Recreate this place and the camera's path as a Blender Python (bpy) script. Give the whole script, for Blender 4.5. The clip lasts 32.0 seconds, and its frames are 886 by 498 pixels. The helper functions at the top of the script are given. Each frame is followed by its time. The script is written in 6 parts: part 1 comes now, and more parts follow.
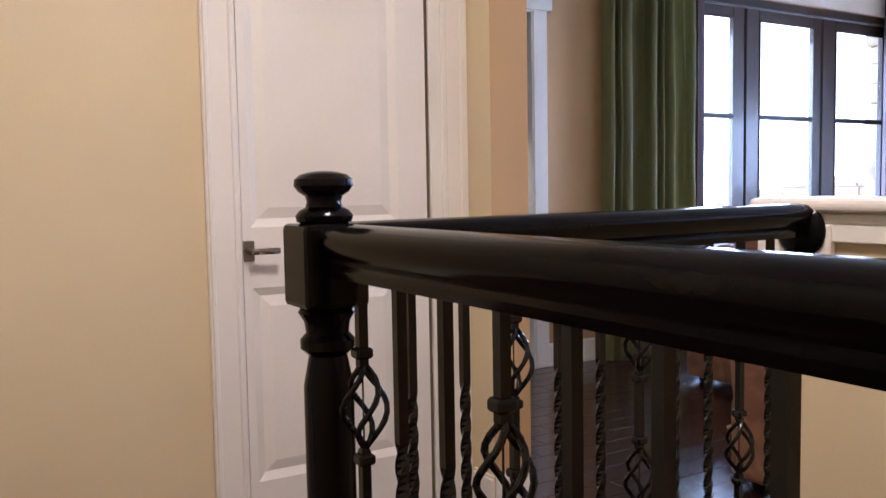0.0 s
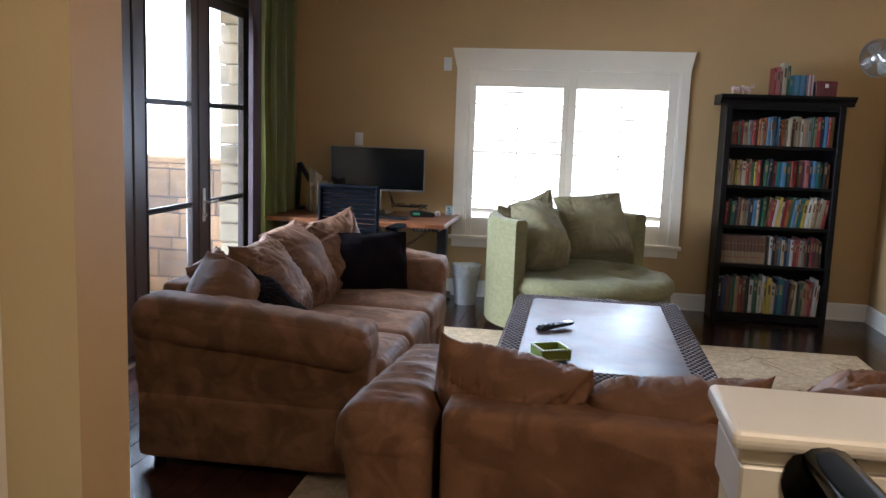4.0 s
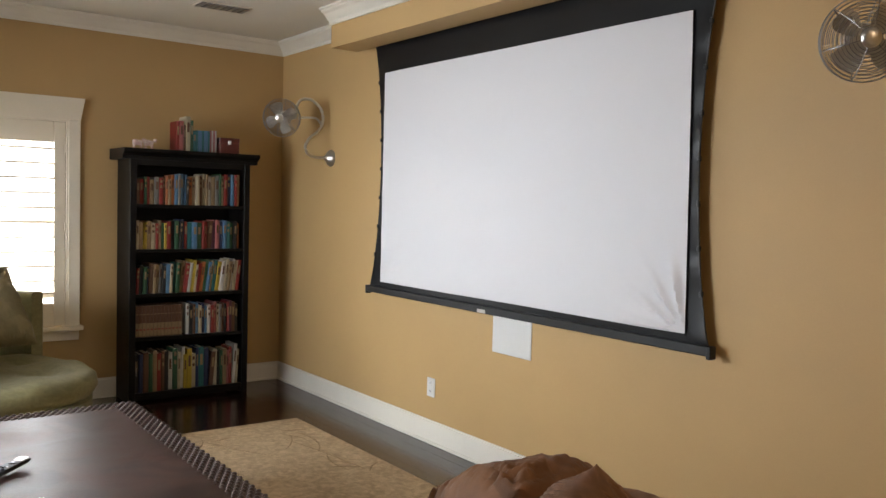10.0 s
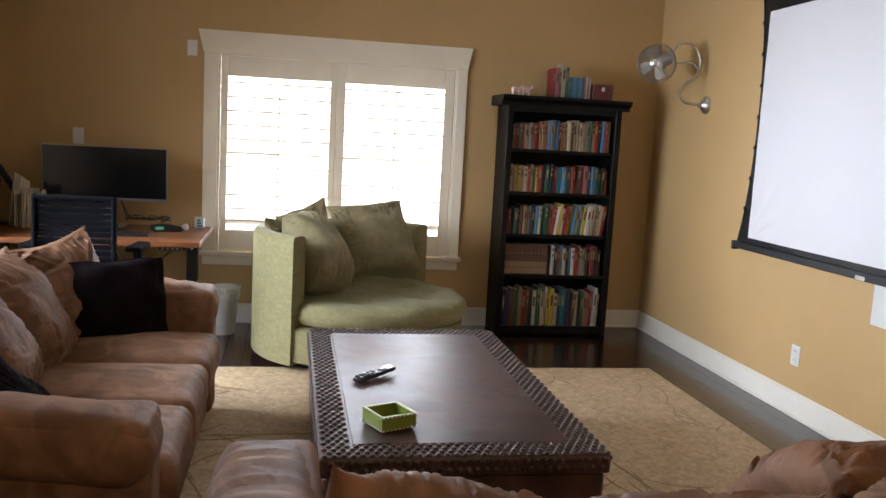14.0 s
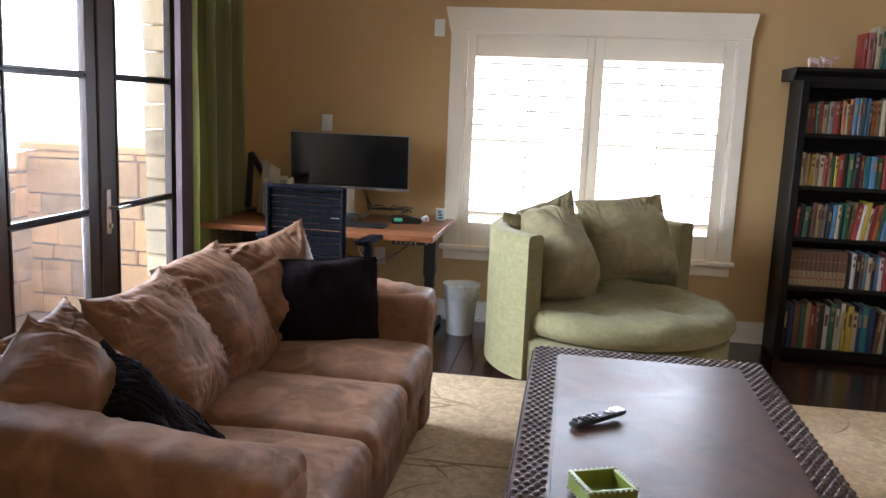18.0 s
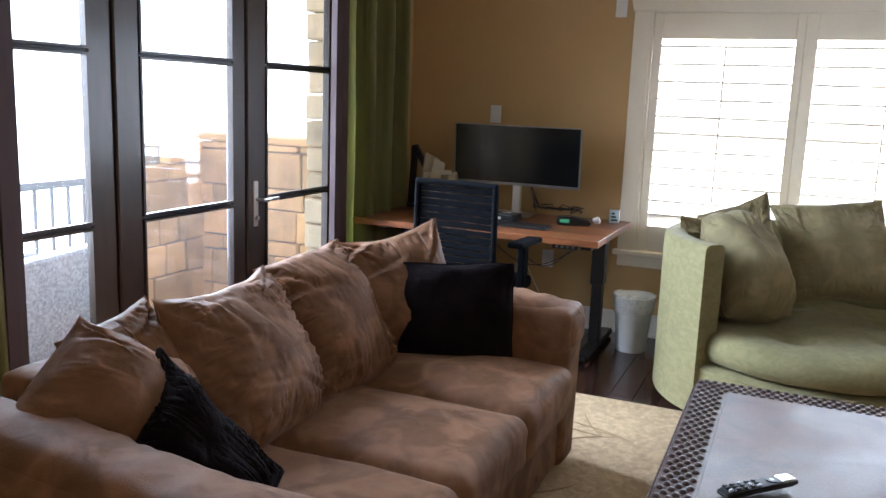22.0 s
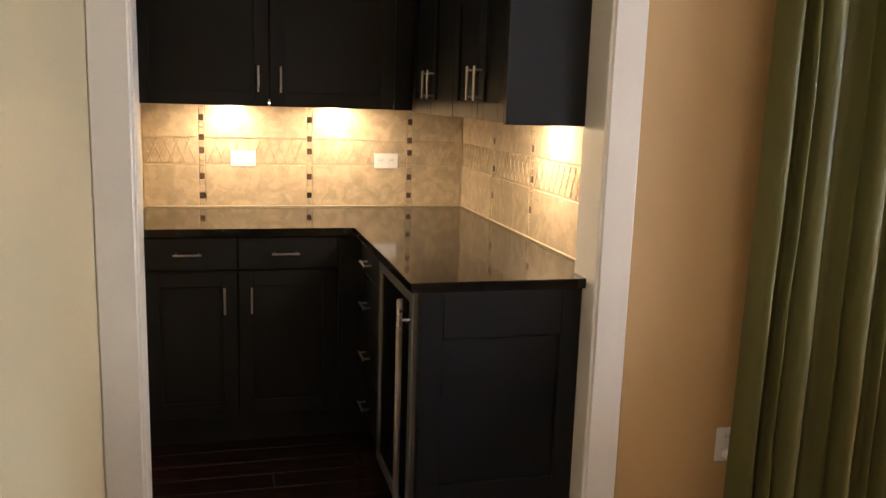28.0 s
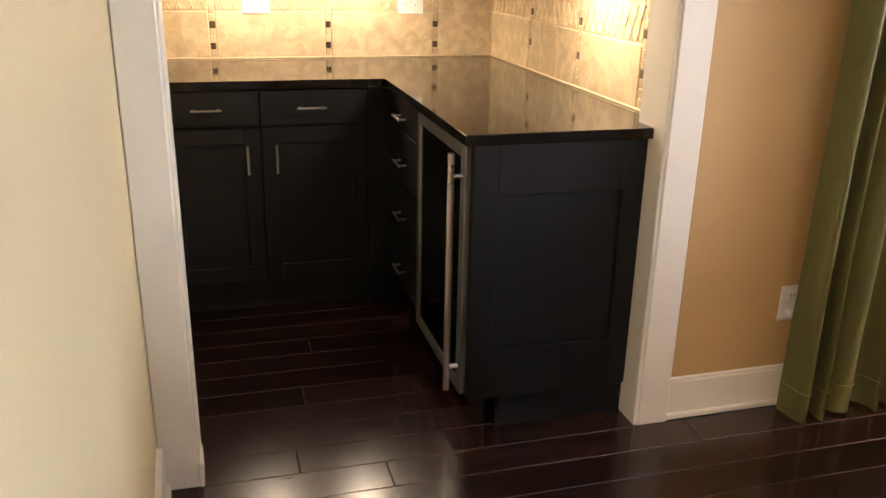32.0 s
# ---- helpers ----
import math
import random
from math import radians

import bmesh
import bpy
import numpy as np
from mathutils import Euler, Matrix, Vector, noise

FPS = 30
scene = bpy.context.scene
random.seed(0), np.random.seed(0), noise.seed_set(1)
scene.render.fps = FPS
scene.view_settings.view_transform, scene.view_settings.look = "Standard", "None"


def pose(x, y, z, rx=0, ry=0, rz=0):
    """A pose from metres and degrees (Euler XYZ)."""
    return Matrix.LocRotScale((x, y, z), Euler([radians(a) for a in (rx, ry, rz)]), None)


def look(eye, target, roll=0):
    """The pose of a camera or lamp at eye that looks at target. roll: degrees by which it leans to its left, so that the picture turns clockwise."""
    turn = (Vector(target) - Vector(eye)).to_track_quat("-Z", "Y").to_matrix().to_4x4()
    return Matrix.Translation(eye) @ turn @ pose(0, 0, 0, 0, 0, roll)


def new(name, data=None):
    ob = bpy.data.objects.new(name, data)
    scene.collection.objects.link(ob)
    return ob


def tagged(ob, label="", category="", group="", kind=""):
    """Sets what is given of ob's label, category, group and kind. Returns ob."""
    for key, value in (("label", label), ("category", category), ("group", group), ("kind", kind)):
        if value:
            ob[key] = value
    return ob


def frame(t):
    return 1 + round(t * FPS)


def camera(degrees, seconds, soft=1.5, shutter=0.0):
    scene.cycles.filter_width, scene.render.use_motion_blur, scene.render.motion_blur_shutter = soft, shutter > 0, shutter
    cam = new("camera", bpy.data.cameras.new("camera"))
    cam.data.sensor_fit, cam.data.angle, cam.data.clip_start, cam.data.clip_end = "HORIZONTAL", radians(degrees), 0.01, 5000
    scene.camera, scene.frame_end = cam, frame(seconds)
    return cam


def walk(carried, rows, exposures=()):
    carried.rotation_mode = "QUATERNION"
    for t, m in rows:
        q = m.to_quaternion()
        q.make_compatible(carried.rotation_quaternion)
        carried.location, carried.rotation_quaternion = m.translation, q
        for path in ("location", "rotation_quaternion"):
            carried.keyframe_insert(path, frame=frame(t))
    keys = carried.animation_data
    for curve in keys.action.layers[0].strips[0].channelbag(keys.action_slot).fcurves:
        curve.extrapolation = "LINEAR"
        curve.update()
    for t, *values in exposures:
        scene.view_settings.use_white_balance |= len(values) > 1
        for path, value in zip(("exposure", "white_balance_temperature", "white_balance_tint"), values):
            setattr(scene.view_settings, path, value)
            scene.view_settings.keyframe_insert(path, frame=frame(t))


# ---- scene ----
cam = camera(55.8, 32.0)
PATH = [
    (0, (0.002, -0.002, 1.093), (1.021, 1.712, 0.95), -1.0),
    (0.5, (0.046, 0.17, 1.2), (1.252, 1.753, 1.002), -0.9),
    (1, (0.078, 0.314, 1.307), (1.386, 1.811, 1.093), -0.8),
    (1.2, (0.074, 0.386, 1.312), (1.451, 1.82, 1.095), -0.2),
    (1.5, (0.073, 0.513, 1.399), (1.578, 1.811, 1.175), -0.7),
    (1.8, (0.073, 0.624, 1.478), (1.671, 1.794, 1.198), 0.7),
    (2, (0.051, 0.678, 1.48), (1.689, 1.79, 1.196), 3.1),
    (2.4, (0.109, 0.829, 1.461), (1.789, 1.877, 1.179), 2.6),
    (2.5, (0.112, 0.873, 1.48), (1.812, 1.887, 1.195), 3.2),
    (3, (0.175, 1.072, 1.473), (1.98, 1.894, 1.215), 3.6),
    (3.5, (0.227, 1.295, 1.47), (2.133, 1.841, 1.213), 2.7),
    (5.5, (0.728, 1.787, 1.478), (2.686, 1.606, 1.111), 0.6),
    (6, (0.805, 1.872, 1.482), (2.741, 1.509, 1.134), 0.1),
    (6.5, (0.969, 1.875, 1.485), (2.882, 1.37, 1.191), 0.4),
    (7, (1.081, 1.88, 1.496), (2.973, 1.289, 1.232), 1.4),
    (7.5, (1.149, 1.913, 1.492), (2.983, 1.154, 1.25), 2.5),
    (8, (1.233, 1.968, 1.493), (2.97, 0.998, 1.279), 1.1),
    (8.5, (1.279, 2.013, 1.485), (2.945, 0.924, 1.285), 1.5),
    (9, (1.29, 2.028, 1.477), (2.918, 0.879, 1.3), 1.9),
    (9.5, (1.279, 2.029, 1.471), (2.897, 0.862, 1.331), 1.7),
    (10, (1.262, 2.044, 1.484), (2.87, 0.86, 1.377), 1.6),
    (10.5, (1.265, 2.038, 1.474), (2.878, 0.86, 1.37), 1.6),
    (11, (1.266, 2.01, 1.479), (2.927, 0.906, 1.323), 2.0),
    (11.5, (1.287, 1.973, 1.475), (3.019, 0.992, 1.28), 2.1),
    (12, (1.27, 1.952, 1.48), (3.059, 1.082, 1.28), 2.1),
    (12.5, (1.255, 1.939, 1.478), (3.087, 1.167, 1.264), 2.7),
    (13, (1.24, 1.927, 1.474), (3.126, 1.31, 1.228), 2.7),
    (13.5, (1.206, 1.915, 1.477), (3.131, 1.436, 1.22), 2.4),
    (14, (1.201, 1.905, 1.473), (3.15, 1.543, 1.21), 3.1),
    (14.5, (1.182, 1.899, 1.477), (3.145, 1.63, 1.205), 2.6),
    (16.5, (1.51, 1.819, 1.505), (3.487, 1.858, 1.21), 0.8),
    (17, (1.652, 1.747, 1.497), (3.619, 1.939, 1.188), 1.8),
    (17.5, (1.742, 1.696, 1.488), (3.698, 1.962, 1.161), 2.1),
    (18, (1.85, 1.678, 1.482), (3.8, 1.972, 1.151), 2.4),
    (18.5, (1.989, 1.672, 1.486), (3.928, 2.016, 1.139), 2.1),
    (19, (2.063, 1.678, 1.481), (3.98, 2.106, 1.108), 1.5),
    (19.5, (2.185, 1.668, 1.472), (4.065, 2.231, 1.083), 1.8),
    (20, (2.296, 1.613, 1.467), (4.143, 2.264, 1.058), 2.1),
    (20.5, (2.351, 1.564, 1.465), (4.181, 2.258, 1.055), 2.3),
    (21, (2.372, 1.532, 1.456), (4.193, 2.267, 1.076), 2.1),
    (21.5, (2.367, 1.514, 1.454), (4.185, 2.27, 1.1), 2.2),
    (22, (2.368, 1.52, 1.449), (4.179, 2.29, 1.091), 2.2),
    (22.5, (2.365, 1.524, 1.452), (4.168, 2.307, 1.081), 1.9),
    (23, (2.366, 1.524, 1.45), (4.163, 2.318, 1.076), 1.8),
    (23.5, (2.365, 1.53, 1.448), (4.153, 2.345, 1.076), 2.1),
    (24, (2.343, 1.54, 1.45), (4.102, 2.419, 1.086), 2.6),
    (24.5, (2.318, 1.562, 1.448), (4.001, 2.583, 1.096), 2.6),
    (25, (2.275, 1.582, 1.451), (3.837, 2.779, 1.095), 2.3),
    (25.5, (2.23, 1.607, 1.461), (3.65, 2.965, 1.088), 2.0),
    (25.6, (2.235, 1.61, 1.464), (3.622, 3.002, 1.093), 1.9),
    (26, (2.201, 1.643, 1.462), (3.459, 3.153, 1.089), 2.4),
    (26.5, (2.156, 1.659, 1.454), (3.22, 3.314, 1.095), 2.4),
    (28.5, (1.898, 1.791, 1.442), (2.327, 3.709, 1.068), 1.9),
    (29, (1.898, 1.803, 1.428), (2.304, 3.712, 0.991), 2.2),
    (29.5, (1.921, 1.827, 1.42), (2.306, 3.715, 0.884), 2.1),
    (30, (1.916, 1.848, 1.414), (2.323, 3.711, 0.81), 2.3),
    (30.5, (1.913, 1.873, 1.405), (2.352, 3.716, 0.763), 2.3),
    (31, (1.894, 1.903, 1.402), (2.356, 3.732, 0.739), 1.9),
    (31.5, (1.856, 1.948, 1.399), (2.337, 3.768, 0.724), 1.6),
    (32, (1.817, 1.997, 1.372), (2.333, 3.808, 0.699), 1.2),
]
EXPOSURES = [(0, 1.08, 4550, 20), (1, 0.58, 4800, 20), (2, 0.28, 5050, 16), (3, 0.0, 5050, 12), (6, 0.13, 6200, 13), (8, -0.14, 6500, 13), (10.5, -0.2, 6550, 12), (12, -0.12, 6250, 12), (13, -0.10, 6200, 14), (16.5, 0.32, 5800, 15), (18, 0.32, 5700, 15), (19, 0.2, 5650, 13), (20, 0.12, 5500, 13), (23, 0.13, 5550, 12), (25, 0.06, 5500, 14), (25.5, 0.26, 5750, 17), (26, 0.62, 6000, 17), (26.5, 0.8, 6050, 15), (28.5, 1.33, 6050, 17), (30, 1.52, 6050, 17), (32, 1.80, 6000, 17)]
walk(cam, [(t, look(eye, target, roll)) for t, eye, target, roll in PATH], EXPOSURES)


# ---- the plan ----
EAST, SOUTH, NORTH, WEST = 7.615, -0.965, 4.03, -0.75
CEILING = 2.75
DOOR_Y = 2.388
KB, KR, KL = 5.76, 3.105, 1.60

# ---- light: bright overcast day outside, under-cabinet lamps in the kitchenette, one hall lamp ----
world = bpy.data.worlds.new("sky")
scene.world = world
world.use_nodes = True
wn = world.node_tree.nodes
sky = wn.new("ShaderNodeTexSky")
sky.sky_type, sky.sun_disc = "NISHITA", False
sky.sun_elevation, sky.sun_rotation = radians(58), radians(250)
wn["Background"].inputs["Strength"].default_value = 0.15
world.node_tree.links.new(sky.outputs["Color"], wn["Background"].inputs["Color"])


def lamp(name, kind, m, power, color, size=(1, 1)):
    data = bpy.data.lights.new(name, kind)
    data.energy, data.color = power, color
    if kind == "AREA":
        data.shape, data.size, data.size_y = "RECTANGLE", size[0], size[1]
    if kind == "SUN":
        data.angle = radians(size[0])
    ob = new(name, data)
    ob.matrix_world = m
    return ob


lamp("sun", "SUN", look((0, 0, 10), (3.2, 1.7, 2.5)), 5.0, (1.0, 0.95, 0.88), (8, 0))
SKY_LAMPS = (lamp("window_daylight", "AREA", look((7.80, 1.57, 1.27), (0, 1.4, -0.4)), 74, (0.86, 0.94, 1.0), (1.75, 1.4)),
             lamp("french_door_daylight", "AREA", look((5.35, 4.60, 1.30), (5.0, 0.6, -0.55)), 228, (0.86, 0.94, 1.0), (2.2, 1.9)))
SKY_LAMPS[0].data.spread, SKY_LAMPS[1].data.spread = radians(130), radians(112)
lamp("hall_ceiling_lamp_light", "AREA", look((0.55, 0.75, 2.70), (0.55, 0.75, 0)), 28, (1.0, 0.71, 0.43), (0.3, 0.3))
UNDERLIGHTS = ((1.98, KB - 0.14, 0.36, 0.06), (2.46, KB - 0.14, 0.36, 0.06), (KR - 0.13, 4.52, 0.06, 0.42))
for lx, ly, sx, sy in UNDERLIGHTS:
    lamp("under_cabinet_light", "AREA", look((lx, ly, 1.392), (lx + 0.001, ly, 0)), 3.1 if sx > sy else 5.6, (1.0, 0.78, 0.50), (sx, sy))


# ---- materials ----
def mat(name, color, rough=0.6, metal=0.0, var=0.12, scale=6.0, fine=60.0, bump=0.15, spec=0.5, stretch=(1, 1, 1), rnd=0.0, coat=0.0, sheen=0.0, dist=0.002, rvar=0.08, crease=None, stain=0.0, nap=0.0):
    """A procedural surface: colour varied at two scales, with fine relief."""
    m = bpy.data.materials.new(name)
    m.use_nodes = True
    nt = m.node_tree
    n, L = nt.nodes, nt.links
    b = n["Principled BSDF"]
    tc = n.new("ShaderNodeTexCoord")
    mp = n.new("ShaderNodeMapping")
    mp.inputs["Scale"].default_value = stretch
    L.new(tc.outputs["Object"], mp.inputs["Vector"])
    n1, n2 = n.new("ShaderNodeTexNoise"), n.new("ShaderNodeTexNoise")
    n1.inputs["Scale"].default_value, n1.inputs["Detail"].default_value = scale, 5
    n2.inputs["Scale"].default_value, n2.inputs["Detail"].default_value = fine, 3
    for q in (n1, n2):
        L.new(mp.outputs["Vector"], q.inputs["Vector"])
    mixf = n.new("ShaderNodeMath")
    mixf.operation = "MULTIPLY_ADD"
    L.new(n2.outputs["Fac"], mixf.inputs[0])
    mixf.inputs[1].default_value = 0.35
    L.new(n1.outputs["Fac"], mixf.inputs[2])
    ramp = n.new("ShaderNodeMapRange")
    ramp.inputs["From Min"].default_value, ramp.inputs["From Max"].default_value = 0.45, 0.92
    ramp.inputs["To Min"].default_value, ramp.inputs["To Max"].default_value = 1 - var, 1 + var
    L.new(mixf.outputs[0], ramp.inputs["Value"])
    last = ramp.outputs["Result"]
    if rnd:
        oi = n.new("ShaderNodeObjectInfo")
        r = n.new("ShaderNodeMapRange")
        r.inputs["To Min"].default_value, r.inputs["To Max"].default_value = 1 - rnd, 1 + rnd
        L.new(oi.outputs["Random"], r.inputs["Value"])
        mm = n.new("ShaderNodeMath")
        mm.operation = "MULTIPLY"
        L.new(last, mm.inputs[0])
        L.new(r.outputs["Result"], mm.inputs[1])
        last = mm.outputs[0]
    vm = n.new("ShaderNodeVectorMath")
    vm.operation = "SCALE"
    vm.inputs[0].default_value = color
    L.new(last, vm.inputs["Scale"])
    L.new(vm.outputs["Vector"], b.inputs["Base Color"])
    rr = n.new("ShaderNodeMapRange")
    rr.inputs["To Min"].default_value, rr.inputs["To Max"].default_value = max(0.02, rough - rvar), min(1, rough + rvar)
    L.new(n1.outputs["Fac"], rr.inputs["Value"])
    L.new(rr.outputs["Result"], b.inputs["Roughness"])
    b.inputs["Metallic"].default_value = metal
    b.inputs["Specular IOR Level"].default_value = spec
    b.inputs["Coat Weight"].default_value = coat
    b.inputs["Coat Roughness"].default_value = 0.12
    b.inputs["Sheen Weight"].default_value = sheen
    b.inputs["Sheen Roughness"].default_value = 0.45
    if stain:
        sn = n.new("ShaderNodeTexNoise")
        sn.inputs["Scale"].default_value, sn.inputs["Detail"].default_value, sn.inputs["Distortion"].default_value = scale * 0.6, 9, 1.2
        L.new(mp.outputs["Vector"], sn.inputs["Vector"])
        sr = n.new("ShaderNodeMapRange")
        sr.inputs["From Min"].default_value, sr.inputs["From Max"].default_value = 0.45, 0.56
        sr.inputs["To Min"].default_value, sr.inputs["To Max"].default_value = 1 - stain, 1 + 0.4 * stain
        L.new(sn.outputs["Fac"], sr.inputs["Value"])
        sm = n.new("ShaderNodeMath")
        sm.operation = "MULTIPLY"
        L.new(last, sm.inputs[0])
        L.new(sr.outputs["Result"], sm.inputs[1])
        L.new(sm.outputs[0], vm.inputs["Scale"])
        if nap:
            nr = n.new("ShaderNodeMapRange")
            nr.inputs["From Min"].default_value, nr.inputs["From Max"].default_value = 0.42, 0.60
            nr.inputs["To Min"].default_value, nr.inputs["To Max"].default_value = sheen, sheen + nap
            L.new(sn.outputs["Fac"], nr.inputs["Value"])
            L.new(nr.outputs["Result"], b.inputs["Sheen Weight"])
    if bump:
        bp = n.new("ShaderNodeBump")
        bp.inputs["Strength"].default_value, bp.inputs["Distance"].default_value = bump, dist
        L.new(n2.outputs["Fac"], bp.inputs["Height"])
        L.new(bp.outputs["Normal"], b.inputs["Normal"])
        if crease:
            cn, cb = n.new("ShaderNodeTexNoise"), n.new("ShaderNodeBump")
            cn.noise_type = "RIDGED_MULTIFRACTAL"
            cn.inputs["Scale"].default_value, cn.inputs["Detail"].default_value, cn.inputs["Distortion"].default_value = crease[0], 3, 0.8
            cb.inputs["Strength"].default_value, cb.inputs["Distance"].default_value = 0.8, crease[1]
            L.new(mp.outputs["Vector"], cn.inputs["Vector"])
            L.new(cn.outputs["Fac"], cb.inputs["Height"])
            L.new(cb.outputs["Normal"], bp.inputs["Normal"])
    return m


def glass_mat(name, tint=(1, 1, 1), gloss=0.06, glare_veil=0.007):
    """Thin window glass: clear, with a mirror sheen and a translucent film that imitates glare haze."""
    m = bpy.data.materials.new(name)
    m.use_nodes = True
    nt = m.node_tree
    n, L = nt.nodes, nt.links
    n.remove(n["Principled BSDF"])
    t, g, mx = n.new("ShaderNodeBsdfTransparent"), n.new("ShaderNodeBsdfGlossy"), n.new("ShaderNodeMixShader")
    t.inputs["Color"].default_value = (*tint, 1)
    g.inputs["Roughness"].default_value = 0.02
    mx.inputs["Fac"].default_value = gloss
    L.new(t.outputs[0], mx.inputs[1])
    L.new(g.outputs[0], mx.inputs[2])
    d, md, tx, rg = n.new("ShaderNodeBsdfTranslucent"), n.new("ShaderNodeMixShader"), n.new("ShaderNodeTexNoise"), n.new("ShaderNodeMapRange")
    tx.inputs["Scale"].default_value, tx.inputs["Detail"].default_value = 2.5, 6
    rg.inputs["To Min"].default_value, rg.inputs["To Max"].default_value = glare_veil * 0.6, glare_veil * 1.4
    L.new(tx.outputs["Fac"], rg.inputs["Value"])
    L.new(rg.outputs["Result"], md.inputs["Fac"])
    L.new(mx.outputs[0], md.inputs[1])
    L.new(d.outputs[0], md.inputs[2])
    L.new(md.outputs[0], n["Material Output"].inputs["Surface"])
    return m


def glow_mat(name, color, power):
    m = bpy.data.materials.new(name)
    m.use_nodes = True
    b = m.node_tree.nodes["Principled BSDF"]
    b.inputs["Base Color"].default_value = (*color, 1)
    b.inputs["Emission Color"].default_value = (*color, 1)
    b.inputs["Emission Strength"].default_value = power
    return m


TAN = mat("tan_wall_paint", (0.50, 0.33, 0.145), 0.55, var=0.05, scale=1.5, fine=180, bump=0.12, dist=0.001, spec=0.35)
CREAM = mat("cream_wall_paint", (0.65, 0.545, 0.33), 0.5, var=0.05, scale=1.5, fine=160, bump=0.14, dist=0.001, spec=0.35)
# White trim at the window, its cream tint imitating warm bounced light.
SHUTTERW = mat("bounce_warmed_window_paint", (0.80, 0.72, 0.59), 0.4, var=0.04, scale=3, fine=90, bump=0.06, dist=0.0006)
WHITE = mat("white_trim_paint", (0.78, 0.74, 0.66), 0.35, var=0.04, scale=3, fine=90, bump=0.06, dist=0.0006)
CEIL = mat("ceiling_paint", (0.74, 0.72, 0.66), 0.8, var=0.03, scale=2, fine=150, bump=0.1, dist=0.001)
PLASTIC = mat("white_plastic", (0.70, 0.69, 0.67), 0.3, var=0.02, bump=0.0)
FLOORW = mat("espresso_floor_wood", (0.034, 0.0135, 0.0105), 0.22, var=0.45, scale=3.0, fine=40, bump=0.12, stretch=(1.2, 14, 14), rnd=0.35, coat=0.2, dist=0.0008)
GAP = mat("floor_joint", (0.006, 0.004, 0.003), 0.6)
DARKWOOD = mat("dark_stained_door_wood", (0.032, 0.018, 0.013), 0.42, var=0.3, scale=4, fine=50, stretch=(9, 9, 1), bump=0.1, coat=0.15)
BLACKWOOD = mat("black_stained_wood", (0.0055, 0.0045, 0.0042), 0.46, var=0.3, scale=5, fine=60, bump=0.08, spec=0.16)
RAILWOOD = mat("black_lacquered_rail", (0.0042, 0.0038, 0.0040), 0.12, var=0.3, scale=8, fine=70, bump=0.03, spec=0.10, rvar=0.03)
IRON = mat("black_wrought_iron", (0.0055, 0.0052, 0.0052), 0.22, metal=0.2, var=0.3, scale=20, fine=120, bump=0.15, spec=0.35)
SUEDE = mat("brown_microsuede", (0.215, 0.110, 0.060), 0.60, var=0.22, scale=9.0, fine=260, bump=0.4, sheen=0.0, dist=0.002, spec=0.12, crease=(15, 0.005), stain=0.22, nap=0.04)
CHOC = mat("dark_chocolate_plush", (0.0085, 0.0055, 0.0065), 0.9, var=0.4, scale=10, fine=200, bump=0.6, sheen=0.02, dist=0.004, spec=0.05, crease=(9, 0.01))
GREENV = mat("sage_green_velvet", (0.222, 0.198, 0.098), 0.88, var=0.08, scale=28, fine=260, bump=0.4, sheen=0.08, spec=0.15, stain=0.08, stretch=(1, 1, 1.7), crease=(9, 0.004))
OLIVE = mat("olive_velvet_pillow", (0.235, 0.196, 0.104), 0.82, var=0.08, scale=14, fine=280, bump=0.3, sheen=0.10, spec=0.18, stain=0.10, crease=(12, 0.005))
CURT = mat("olive_green_silk_curtain", (0.245, 0.245, 0.088), 0.42, var=0.14, scale=9, fine=130, bump=0.12, stretch=(1, 1, 0.15), sheen=0.15, spec=0.5)
nt = CURT.node_tree
sheer, sheer_mix = nt.nodes.new("ShaderNodeBsdfTranslucent"), nt.nodes.new("ShaderNodeMixShader")
sheer.inputs["Color"].default_value, sheer_mix.inputs["Fac"].default_value = (0.30, 0.33, 0.08, 1), 0.07
nt.links.new(nt.nodes["Principled BSDF"].outputs[0], sheer_mix.inputs[1])
nt.links.new(sheer.outputs[0], sheer_mix.inputs[2])
nt.links.new(sheer_mix.outputs[0], nt.nodes["Material Output"].inputs["Surface"])
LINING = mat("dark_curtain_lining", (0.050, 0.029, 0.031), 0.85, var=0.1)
RUGM = mat("beige_wool_rug", (0.54, 0.405, 0.25), 0.95, var=0.17, scale=30, fine=170, bump=1.0, dist=0.008, spec=0.1, stain=0.12)
# Same wool as the rug; the darker colour stands in for shade in carving.
RUGSHADE = mat("rug_carving_shade", (0.33, 0.235, 0.135), 0.95, var=0.15, scale=30, fine=300, bump=0.6, dist=0.004, spec=0.1)
LEATHER = mat("dark_brown_leather", (0.066, 0.033, 0.025), 0.42, var=0.5, scale=5, fine=120, bump=0.4, spec=0.38, rvar=0.16, dist=0.0012, stain=0.3, crease=(5, 0.002))
STUD = mat("dark_bronze_nailhead", (0.062, 0.040, 0.035), 0.34, metal=0.45, var=0.3, scale=40, fine=200)
ACACIA = mat("oiled_acacia_wood", (0.205, 0.074, 0.028), 0.36, var=0.5, scale=5, fine=30, stretch=(16, 1.2, 8), bump=0.06, rnd=0.42)
BLACKP = mat("black_plastic", (0.010, 0.010, 0.011), 0.42, var=0.1, bump=0.05)
BLACKM = mat("black_powder_coated_steel", (0.012, 0.012, 0.013), 0.45, metal=0.2, var=0.1, fine=200, bump=0.1)
SCREENB = mat("monitor_glass", (0.006, 0.007, 0.008), 0.16, var=0.05, bump=0.0)
